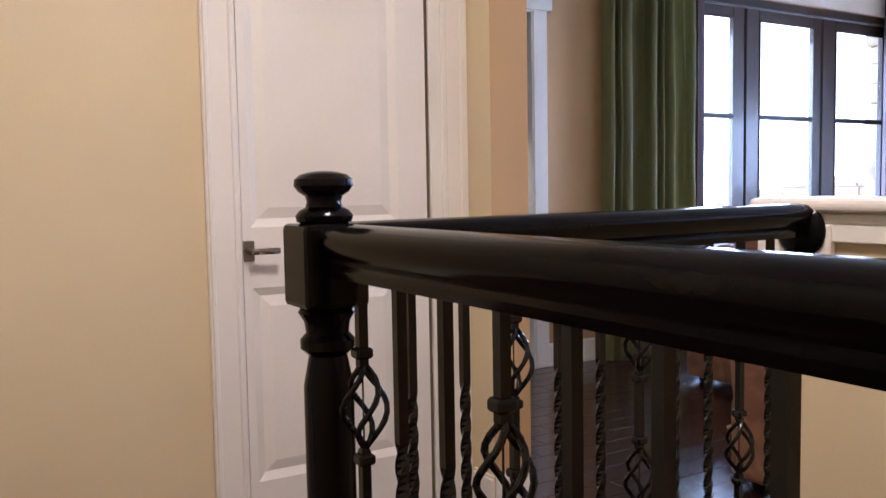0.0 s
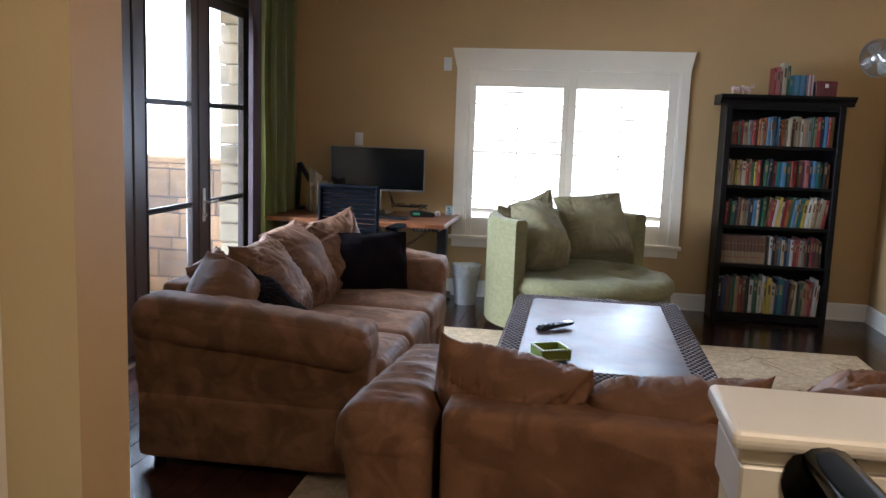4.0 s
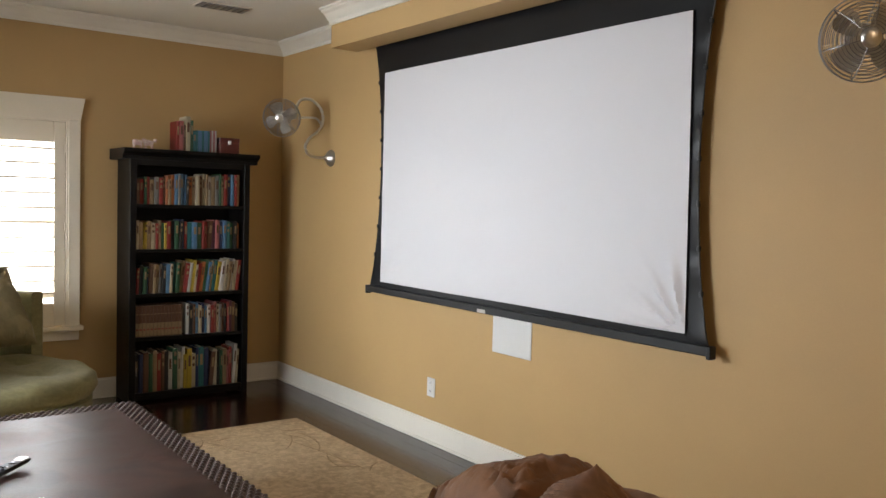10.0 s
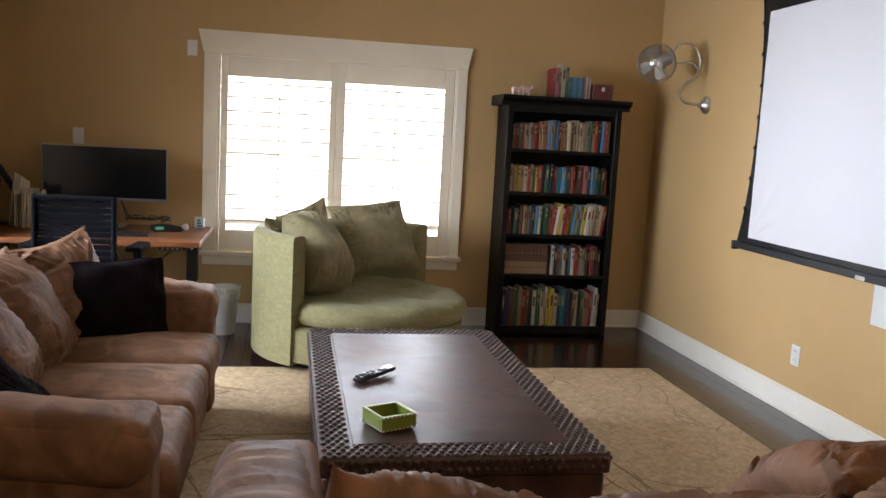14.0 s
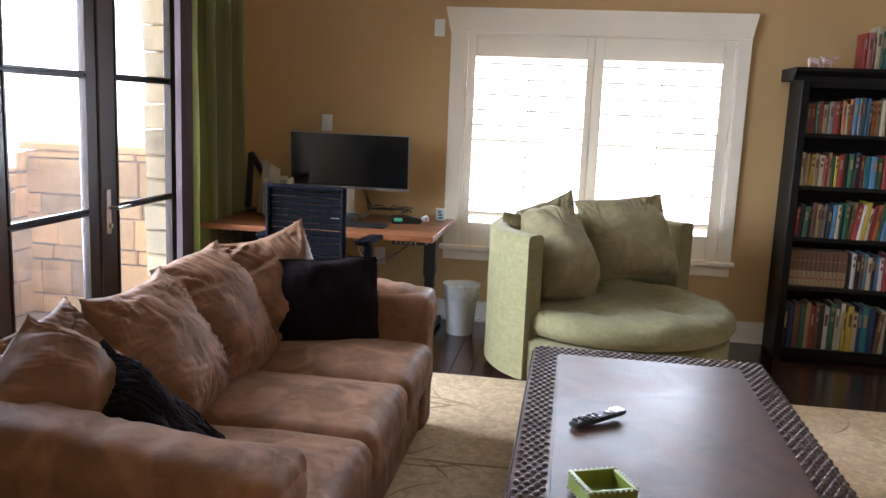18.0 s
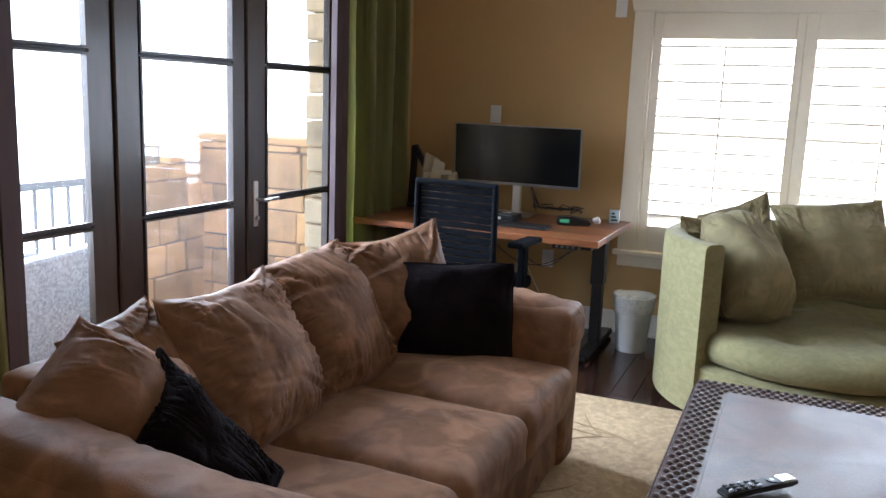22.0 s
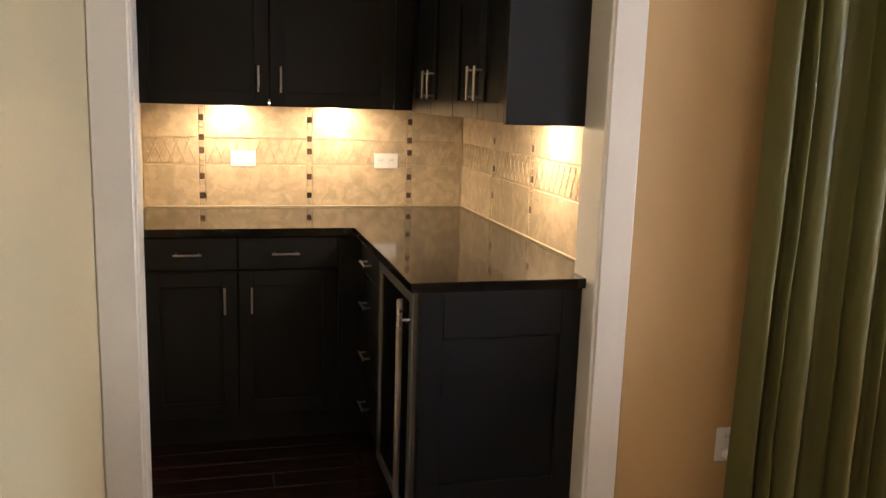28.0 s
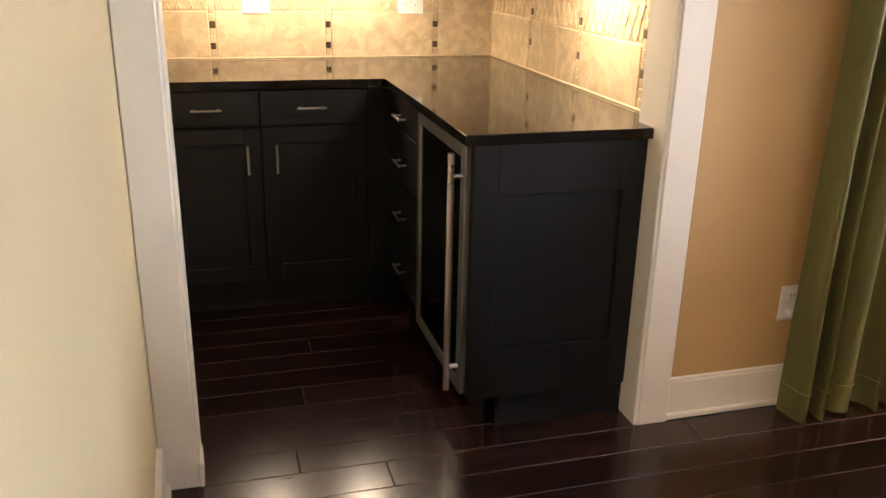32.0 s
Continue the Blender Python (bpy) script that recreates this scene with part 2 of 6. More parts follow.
SILVER = mat("brushed_nickel", (0.62, 0.60, 0.57), 0.30, metal=1.0, var=0.04, scale=12, fine=150, bump=0.0)
STEEL = mat("polished_steel_bar", (0.58, 0.56, 0.53), 0.30, metal=1.0, var=0.03, bump=0.0)
PEWTER = mat("dark_brushed_nickel", (0.30, 0.27, 0.24), 0.28, metal=1.0, var=0.06, scale=12, fine=150, bump=0.0)
GREYM = mat("grey_metal", (0.30, 0.30, 0.31), 0.35, metal=0.8, var=0.08)
CABINET = mat("charcoal_cabinet_paint", (0.0095, 0.0097, 0.0108), 0.40, var=0.12, scale=4, fine=90, bump=0.05, dist=0.0005, spec=0.3)
GRANITE = mat("black_granite", (0.010, 0.009, 0.008), 0.07, var=0.5, scale=60, fine=300, bump=0.0, rvar=0.02)
TRAV = mat("travertine_tile", (0.50, 0.385, 0.235), 0.42, var=0.14, scale=20, fine=60, bump=0.3, rnd=0.08, stain=0.13, dist=0.002)
GROUT = mat("cream_grout", (0.56, 0.45, 0.28), 0.8, var=0.1)
BROWNTILE = mat("dark_brown_mosaic", (0.055, 0.026, 0.014), 0.3, var=0.3, rnd=0.3)
FABRIC = mat("matte_white_projection_fabric", (0.68, 0.67, 0.69), 0.5, var=0.015, scale=1, fine=300, bump=0.03, spec=0.25)
BLACKV = mat("black_screen_border", (0.008, 0.008, 0.009), 0.33, var=0.1, bump=0.0, spec=0.3)
STONE = mat("orange_sandstone", (0.70, 0.44, 0.20), 0.85, var=0.2, scale=5, fine=60, bump=0.6, rnd=0.34, dist=0.008)
PALESTONE = mat("pale_sandstone", (0.62, 0.51, 0.33), 0.85, var=0.2, scale=6, fine=60, bump=0.6, rnd=0.22, dist=0.008)
CHAIRB = mat("black_chair_plastic", (0.0035, 0.004, 0.006), 0.85, var=0.15, fine=200, bump=0.1, spec=0.06)
MORTAR = mat("sandy_mortar", (0.30, 0.24, 0.17), 0.9, var=0.15)
BALC = mat("balcony_paving", (0.36, 0.30, 0.24), 0.85, var=0.2, scale=4, fine=80)
GROUND = mat("far_lawn_and_gravel", (0.22, 0.23, 0.15), 0.95, var=0.3, scale=0.3, fine=4, bump=0.0)
BINM = mat("white_translucent_bin", (0.80, 0.82, 0.82), 0.35, var=0.05, bump=0.03)
BAG = mat("clear_bin_liner", (0.76, 0.78, 0.79), 0.25, var=0.15, scale=30, bump=0.3, dist=0.004)
PAPER = mat("book_paper", (0.66, 0.58, 0.44), 0.8, var=0.1, fine=300, bump=0.2)
LIME = mat("lime_green_tray", (0.17, 0.205, 0.025), 0.4, var=0.15)
WICKER = mat("grey_wicker", (0.34, 0.36, 0.39), 0.7, var=0.4, scale=60, fine=120, bump=0.7, dist=0.006)
GLASS = glass_mat("clear_glass", (1, 1, 1), 0.05)
SMOKED = mat("black_fridge_glass", (0.004, 0.004, 0.005), 0.06, var=0.1, bump=0.0)
OUTGLOW = glow_mat("white_overcast_distance", (1.0, 1.0, 1.0), 2.6)
LAMPGLOW = glow_mat("lit_lamp_diffuser", (1.0, 0.78, 0.48), 6.0)


# ---- mesh helpers ----
def B(bm, x0, x1, y0, y1, z0, z1, bev=0.0, seg=1):
    """Adds a box between the given bounds, its edges rounded by bev."""
    r = bmesh.ops.create_cube(bm, size=1)
    vs = r["verts"]
    bmesh.ops.transform(bm, matrix=Matrix.Translation(((x0 + x1) / 2, (y0 + y1) / 2, (z0 + z1) / 2)) @ Matrix.Diagonal((abs(x1 - x0), abs(y1 - y0), abs(z1 - z0), 1)), verts=vs)
    if bev:
        es = list({e for v in vs for e in v.link_edges})
        bmesh.ops.bevel(bm, geom=es, offset=bev, segments=seg, affect="EDGES", profile=0.5)
    return vs


def box(*a, **k):
    bm = bmesh.new()
    B(bm, *a, **k)
    return bm


def cyl(bm, p, q, r, seg=16, r2=None):
    """Adds a capped rod from p to q."""
    p, q = Vector(p), Vector(q)
    d = q - p
    m = Matrix.Translation((p + q) / 2) @ d.to_track_quat("Z", "Y").to_matrix().to_4x4()
    bmesh.ops.create_cone(bm, cap_ends=True, segments=seg, radius1=r, radius2=r if r2 is None else r2, depth=d.length, matrix=m)


def rod(p, q, r, seg=16, r2=None):
    bm = bmesh.new()
    cyl(bm, p, q, r, seg, r2)
    return bm


def lathe(bm, profile, seg=24, m=Matrix()):
    """Adds a turned body: profile is (radius, height) pairs about the z axis."""
    rings = []
    for r, z in profile:
        rings.append([bm.verts.new(m @ Vector((r * math.cos(2 * math.pi * i / seg), r * math.sin(2 * math.pi * i / seg), z))) for i in range(seg)])
    for a, b in zip(rings, rings[1:]):
        for i in range(seg):
            bm.faces.new((a[i], a[(i + 1) % seg], b[(i + 1) % seg], b[i]))
    bm.faces.new(rings[0][::-1])
    bm.faces.new(rings[-1])


def tube(bm, pts, r, seg=8, closed=False):
    """Adds a round wire along points."""
    pts = [Vector(p) for p in pts]
    rings, up = [], Vector((0.13, 0.21, 0.97))
    n = len(pts)
    for i, p in enumerate(pts):
        a, b = pts[i - 1] if (i or closed) else p, pts[(i + 1) % n] if (i < n - 1 or closed) else p
        d = (b - a).normalized()
        s = d.cross(up)
        s = s.normalized() if s.length > 1e-4 else d.cross(Vector((1, 0, 0))).normalized()
        u = s.cross(d)
        rr = r[i] if isinstance(r, (list, tuple)) else r
        rings.append([bm.verts.new(p + rr * (math.cos(2 * math.pi * k / seg) * s + math.sin(2 * math.pi * k / seg) * u)) for k in range(seg)])
    for i in range(n if closed else n - 1):
        a, b = rings[i], rings[(i + 1) % n]
        for k in range(seg):
            bm.faces.new((a[k], a[(k + 1) % seg], b[(k + 1) % seg], b[k]))
    if not closed:
        bm.faces.new(rings[0][::-1])
        bm.faces.new(rings[-1])


def prism(bm, outline, h0, h1, axis="z"):
    """Adds a straight body over a 2D outline, from h0 to h1 along an axis."""
    def at(a, b, h):
        return {"z": (a, b, h), "x": (h, a, b), "y": (a, h, b)}[axis]
    lo = [bm.verts.new(at(a, b, h0)) for a, b in outline]
    hi = [bm.verts.new(at(a, b, h1)) for a, b in outline]
    n = len(outline)
    bm.faces.new(lo[::-1])
    bm.faces.new(hi)
    for i in range(n):
        bm.faces.new((lo[i], lo[(i + 1) % n], hi[(i + 1) % n], hi[i]))


def soft(bm, size, r, seg=14, crown=0.0, rough=0.0, freq=6.0, seed=0, m=Matrix(), sag=0.0, gather=0.0, across=(1.0, 16.0, 3.0)):
    """Adds an upholstered block: rounded edges, a crown on top, creases, and gathers that run
    along the axis where the vector across is small."""
    hx, hy, hz = (s / 2 for s in size)
    r = min(r, hx, hy, hz)
    start = len(bm.verts)
    us = [math.sin(math.pi / 2 * (2 * i / seg - 1)) for i in range(seg + 1)]
    grid = {}
    off = Vector((seed * 7.3, seed * 3.1, seed * 1.7))

    def put(q):
        key = tuple(round(c, 5) for c in q)
        if key in grid:
            return grid[key]
        p = Vector((q[0] * hx, q[1] * hy, q[2] * hz))
        c = Vector((max(-hx + r, min(hx - r, p.x)), max(-hy + r, min(hy - r, p.y)), max(-hz + r, min(hz - r, p.z))))
        d = p - c
        nrm = d.normalized() if d.length > 1e-6 else Vector((0, 0, 1))
        p = c + nrm * r
        mid = (1 - q[0] ** 2) * (1 - q[1] ** 2)
        if crown and abs(q[2]) > 0.5:
            p.z += crown * mid * (1 if q[2] > 0 else 0.3)
        if sag:
            p.z -= sag * (1 - q[0] ** 2) * (q[2] > 0)
        if rough:
            p += nrm * rough * (noise.noise(p * freq + off) + 0.5 * noise.noise(p * freq * 2.3 + off))
        if gather:
            q1 = Vector((p.x * across[0], p.y * across[1], p.z * across[2]))
            w = noise.noise(q1 + off) + 0.45 * noise.noise(q1 * 2.3 + off * 2)
            patch = max(0.0, min(1.0, 0.65 + 1.6 * noise.noise(p * 3.2 + off * 3)))
            p += nrm * gather * patch * (1 - 2.6 * abs(w))
        grid[key] = bm.verts.new(m @ p)
        return grid[key]

    for ax in range(3):
        for sgn in (-1, 1):
            for i in range(seg):
                for j in range(seg):
                    quad = []
                    for a, b in ((i, j), (i + 1, j), (i + 1, j + 1), (i, j + 1)):
                        q = [0, 0, 0]
                        q[ax], q[(ax + 1) % 3], q[(ax + 2) % 3] = sgn, us[a], us[b]
                        quad.append(put(q))
                    if sgn < 0:
                        quad.reverse()
                    if len(set(quad)) == 4:
                        bm.faces.new(quad)


def pillow(bm, corners, t, seed=0, seg=84, pinch=0.06, heavy=0.2, gather=0.014, creases=18, depth=0.024, sag=0.0, slump=0.02, ear=(0, 0, 0), ear_right=(0, 0, 0)):
    """Adds a stuffed pillow between four corners (bottom left, bottom right, top right, top left): drawn-in sides,
    pointed ears, gathers along the seams and long creases running in from the corners. Returns its seam."""
    r = random.Random(seed * 13 + 5)
    off = Vector((seed * 5.1, seed * 2.7, seed * 9.2))
    bl, br, tr, tl = (Vector(c) for c in corners)
    mid = (bl + br + tr + tl) / 4
    ex, ez, exz = (br - bl + tr - tl) / 4, (tl - bl + tr - br) / 4, (tr - br - tl + bl) / 4
    nrm = ex.cross(ez).normalized()
    us = [math.sin(math.pi / 2 * (2 * i / seg - 1)) * 0.5 + 0.5 * (2 * i / seg - 1) for i in range(seg + 1)]
    lines = []
    for k in range(creases):
        if k % 2 == 0:
            sx, sz = r.choice((-1, 1)), r.choice((-1, 1, 1))
            a = math.atan2(-sz, -sx) + r.uniform(-0.6, 0.6)
        else:
            e = r.uniform(-0.8, 0.8)
            sx, sz, a = r.choice(((-1, e, r.uniform(-0.7, 0.7)), (1, e, math.pi + r.uniform(-0.7, 0.7)), (e, 1, -math.pi / 2 + r.uniform(-0.6, 0.6)), (e, -1, math.pi / 2 + r.uniform(-0.6, 0.6))))
        lines.append((sx, sz, math.cos(a), math.sin(a), r.uniform(0.5, 1.4), r.uniform(0.03, 0.07), r.uniform(0.5, 1.2), r.uniform(-0.4, 0.4), r.choice((-1, 1))))
    sheets = []
    for side in (-1, 1):
        rows = []
        for i, u in enumerate(us):
            row = []
            for j, v in enumerate(us):
                edge = i in (0, seg) or j in (0, seg)
                if side == 1 and edge:
                    row.append(sheets[0][i][j])
                    continue
                x = u * (1 - pinch * (1 - v * v))
                z = v * (1 - pinch * (1 - u * u))
                puff = max(0.0, (1 - abs(u) ** 2.6) * (1 - abs(v) ** 2.6)) ** 0.55 * (1 - heavy * v)
                d = 0.0
                for sx, sz, cx, cz, ln, wd, dp, bow, sg in lines:
                    du, dv = u - sx, v - sz
                    q = (du * cx + dv * cz) / ln
                    if 0 < q < 1:
                        w = (-du * cz + dv * cx - bow * q * q * ln) / wd
                        if abs(w) < 3:
                            d += depth * dp * (math.exp(-(w + 1.1) ** 2) * 0.6 - math.exp(-w * w)) * (1 - q) * min(1, 7 * q) * (1.0 if sg * side > 0 else 0.6)
                for dist, run, key in ((1 - abs(u), v, 3 * (u > 0)), (1 - abs(v), u, 7 + 3 * (v > 0))):
                    if dist < 0.9:
                        g = noise.noise(Vector((run * 7.5, key, 1.5 * dist)) + off) + 0.5 * noise.noise(Vector((run * 17, key + 5, 2 * dist)) + off)
                        d += gather * (0.3 - math.exp(-(g / 0.15) ** 2)) * math.exp(-dist / 0.40) * min(1, dist / 0.15)
                d += slump * noise.noise(Vector((u * 1.7, v * 1.7, side * 3)) + off) * min(1, 2 * puff)
                y = side * (t / 2 * puff + (0 if edge else d * min(1.0, 3 * puff)))
                p = mid + ex * x + ez * z + exz * (x * z) + nrm * y
                p.z -= sag * (1 - u * u) * max(0, v + 0.2)
                p += Vector(ear) * (((1 - u) / 2) * ((1 + v) / 2)) ** 6 + Vector(ear_right) * (((1 + u) / 2) * ((1 + v) / 2)) ** 6
                p += nrm * (0.018 * noise.noise(Vector((u * 2.2, v * 2.2, 4)) + off)) * max(abs(u), abs(v))
                p += ez.normalized() * 0.012 * noise.noise(Vector((u * 2.0, v * 2.0, 7)) + off)
                row.append(bm.verts.new(p))
            rows.append(row)
        sheets.append(rows)
    for side, rows in zip((-1, 1), sheets):
        for i in range(seg):
            for j in range(seg):
                q = [rows[i][j], rows[i + 1][j], rows[i + 1][j + 1], rows[i][j + 1]]
                bm.faces.new(q if side < 0 else q[::-1])
    ring = [sheets[0][i][0] for i in range(seg)] + [sheets[0][seg][j] for j in range(seg)] + [sheets[0][i][seg] for i in range(seg, 0, -1)] + [sheets[0][0][j] for j in range(seg, 0, -1)]
    return [v.co.copy() for v in ring]


def mesh_of(name, bm, material, smooth=False):
    bmesh.ops.recalc_face_normals(bm, faces=bm.faces)
    me = bpy.data.meshes.new(name)
    bm.to_mesh(me)
    bm.free()
    for q in (material if isinstance(material, (list, tuple)) else [material]):
        me.materials.append(q)
    if smooth:
        me.shade_smooth()
        me.set_sharp_from_angle(angle=radians(smooth if smooth is not True else 40))
    return me


def part(name, bm, material, parent, label="", smooth=False):
    """One mesh object under a thing or a part."""
    ob = new(name, mesh_of(name, bm, material, smooth))
    if parent is not None:
        ob.parent = parent
    return tagged(ob, label)


def thing(name, label, category, m=None, group="", kind=""):
    ob = tagged(new(name), label, category, group, kind)
    ob.empty_display_size = 0.05
    if m is not None:
        ob.matrix_world = m
    return ob


def solid(name, bm, material, label, category, group="", kind="", smooth=False):
    """A thing that is one mesh."""
    ob = new(name, mesh_of(name, bm, material, smooth))
    return tagged(ob, label, category, group, kind)


def setting(name, bm, material, label="", smooth=False):
    return solid(name, bm, material, label, "", kind="structure", smooth=smooth)


# ---- walls, floor, ceiling ----
def wall_with(name, material, along, t0, t1, s0, s1, z0, z1, holes, label):
    """A wall slab from s0 to s1 with holes (a0, a1, b0, b1) cut through it."""
    bm = bmesh.new()

    def slab(a0, a1, b0, b1):
        if a1 - a0 > 1e-4 and b1 - b0 > 1e-4:
            if along == "x":
                B(bm, a0, a1, t0, t1, b0, b1)
            else:
                B(bm, t0, t1, a0, a1, b0, b1)
    cur = s0
    for a0, a1, b0, b1 in sorted(holes):
        slab(cur, a0, z0, z1)
        slab(a0, a1, z0, b0)
        slab(a0, a1, b1, z1)
        cur = a1
    slab(cur, s1, z0, z1)
    return setting(name, bm, material, label)


wall_with("wall_east", TAN, "y", EAST, EAST + 0.15, SOUTH - 0.15, NORTH + 0.12, 0, CEILING, [(0.66, 2.46, 0.53, 2.01)], "tan painted wall with a shuttered window")
wall_with("wall_south", TAN, "x", SOUTH - 0.15, SOUTH, WEST - 0.15, EAST, -2.9, CEILING, [], "tan painted wall behind the projection screen")
wall_with("wall_north", TAN, "x", NORTH, NORTH + 0.12, 1.50, EAST, 0, CEILING, [(1.72, 3.03, 0.0, 2.13), (4.16, 6.83, 0.0, 2.40)], "tan painted wall with french doors and a cased opening")
wall_with("wall_west", CREAM, "y", WEST - 0.15, WEST, SOUTH, DOOR_Y + 0.12, -2.9, CEILING, [], "cream painted hall wall")
wall_with("wall_hall", CREAM, "x", DOOR_Y, DOOR_Y + 0.12, WEST, 1.52, 0, CEILING, [(0.738, 1.402, 0.0, 2.05)], "cream painted hall wall with a closet door")
bm = bmesh.new()
prism(bm, [(1.52, 2.24), (1.668, 2.24), (1.622, NORTH), (1.50, NORTH)], 0, CEILING)
stub = setting("wall_stub", bm, [CREAM, TAN], "painted wall end beside the closet, cream with a tan end")
for f in stub.data.polygons:
    if f.normal.y < -0.9:
        f.material_index = 1
setting("wall_closet_west", box(WEST - 0.15, WEST, DOOR_Y + 0.12, 3.5, 0, CEILING), CREAM)
wall_with("wall_kitchenette_west", CREAM, "y", 1.48, KL, NORTH + 0.12, KB + 0.12, 0, CEILING, [], "cream painted wall of the kitchenette")
wall_with("wall_kitchenette_north", CREAM, "x", KB, KB + 0.12, KL, KR + 0.12, 0, CEILING, [], "cream painted back wall of the kitchenette")
wall_with("wall_kitchenette_east", CREAM, "y", KR, KR + 0.12, NORTH + 0.12, KB, 0, CEILING, [], "cream painted side wall of the kitchenette")
setting("wall_closet_back", box(WEST, 1.50, 3.4, 3.5, 0, CEILING), CREAM)
WELL = (0.50, 1.54, 1.02)
bm = bmesh.new()
for x0, x1, y0, y1 in ((WEST, WELL[0], SOUTH, WELL[2]), (WELL[1], EAST, SOUTH, WELL[2]), (WEST, EAST, WELL[2], NORTH), (1.62, KR, NORTH, KB)):
    B(bm, x0, x1, y0, y1, -0.22, -0.012)
floor = setting("floor", bm, GAP, "dark espresso hardwood floor")
setting("ceiling", box(WEST, EAST, SOUTH, KB, CEILING, CEILING + 0.15), CEIL, "white ceiling")
for nm, a in (("stairwell_wall_west", (WELL[0] - 0.1, WELL[0], SOUTH, WELL[2], -2.9, -0.22)), ("stairwell_wall_east", (WELL[1], WELL[1] + 0.1, SOUTH, WELL[2], -2.9, -0.22)), ("stairwell_wall_north", (WELL[0], WELL[1], WELL[2], WELL[2] + 0.1, -2.9, -0.22)), ("stairwell_floor", (WELL[0], WELL[1], SOUTH, WELL[2], -3.0, -2.9))):
    setting(nm, box(*a), CREAM if "wall" in nm else FLOORW)
stairs = thing("staircase", "dark wooden stairs descending in the stairwell", "stairs", kind="structure")
for i in range(6):
    part("tread", box(WELL[0] + 0.01, WELL[1] - 0.01, -0.96 + i * 0.26, -0.68 + i * 0.26, -0.21 - i * 0.18, -0.17 - i * 0.18, bev=0.01), FLOORW, stairs)
    part("riser", box(WELL[0] + 0.01, WELL[1] - 0.01, -0.70 + i * 0.26, -0.685 + i * 0.26, -0.35 - i * 0.18, -0.21 - i * 0.18), WHITE, stairs)

# crown moulding
def crown(name, p0, p1, inward):
    """A stepped crown along a wall, from p0 to p1; inward is the unit way into the room."""
    bm = bmesh.new()
    prof = [(0, 2.648), (0.014, 2.648), (0.018, 2.668), (0.034, 2.682), (0.058, 2.712), (0.078, 2.724), (0.082, 2.736), (0.092, 2.738), (0.092, 2.75), (0, 2.75)]
    a = [bm.verts.new((p0[0] + inward[0] * d, p0[1] + inward[1] * d, z)) for d, z in prof]
    b = [bm.verts.new((p1[0] + inward[0] * d, p1[1] + inward[1] * d, z)) for d, z in prof]
    n = len(prof)
    for i in range(n):
        bm.faces.new((a[i], a[(i + 1) % n], b[(i + 1) % n], b[i]))
    bm.faces.new(a[::-1])
    bm.faces.new(b)
    return setting(name, bm, WHITE, "white crown moulding")


crown("trim_crown_east", (EAST, SOUTH), (EAST, NORTH), (-1, 0))
crown("trim_crown_north", (1.70, NORTH), (EAST, NORTH), (0, -1))
crown("trim_crown_south", (1.9, SOUTH), (3.22, SOUTH), (0, 1))
crown("trim_crown_south_corner", (6.27, SOUTH), (EAST, SOUTH), (0, 1))

# baseboards with a small shoe
def base(name, along, a0, a1, face, way, h=0.145):
    bm = bmesh.new()
    for d, z0, z1 in ((0.014, 0, h - 0.012), (0.009, h - 0.012, h), (0.026, 0, 0.018)):
        f0, f1 = sorted((face, face + way * d))
        B(bm, *((a0, a1, f0, f1) if along == "x" else (f0, f1, a0, a1)), z0, z1, bev=0.003)
    return setting(name, bm, WHITE, "white baseboard")


base("baseboard_east", "y", SOUTH, NORTH, EAST, -1)
base("baseboard_south", "x", 1.87, EAST - 0.014, SOUTH, 1)
base("baseboard_north", "x", 3.124, 4.05, NORTH, -1, 0.138)
base("baseboard_north_east", "x", 6.94, EAST - 0.014, NORTH, -1)
bm = bmesh.new()
prism(bm, [(1.668, 2.24), (1.683, 2.24), (1.637, 4.0), (1.622, 4.0)], 0, 0.135)
prism(bm, [(1.683, 2.24), (1.694, 2.24), (1.648, 4.0), (1.637, 4.0)], 0, 0.018)
setting("baseboard_stub", bm, WHITE, "white baseboard")
base("baseboard_stub_end", "x", 1.52, 1.668, 2.24, -1)
base("baseboard_hall", "x", WEST, 0.636, DOOR_Y, -1)
base("baseboard_stub_west", "y", 2.24, DOOR_Y - 0.03, 1.52, -1)

# ---- cased opening to the kitchenette ----
CY = 3.996
bm = bmesh.new()
B(bm, 1.624, 1.722, CY, NORTH, 0, 2.13, bev=0.004)
B(bm, 3.020, 3.122, CY, NORTH, 0, 2.13, bev=0.004)
B(bm, 1.60, 3.16, CY - 0.004, NORTH, 2.13, 2.27, bev=0.004)
setting("trim_kitchenette_casing", bm, WHITE, "white casing round the kitchenette opening")
bm = bmesh.new()
B(bm, 1.714, 1.729, CY + 0.006, 4.155, 0, 2.13, bev=0.002)
B(bm, 3.010, 3.030, CY + 0.006, 4.155, 0, 2.13, bev=0.002)
B(bm, 1.729, 3.010, CY + 0.006, 4.155, 2.115, 2.13, bev=0.002)
B(bm, 1.722, 1.735, CY - 0.002, 4.10, 0, 0.07, bev=0.003)
setting("trim_kitchenette_jamb", bm, WHITE, "white jamb of the kitchenette opening")

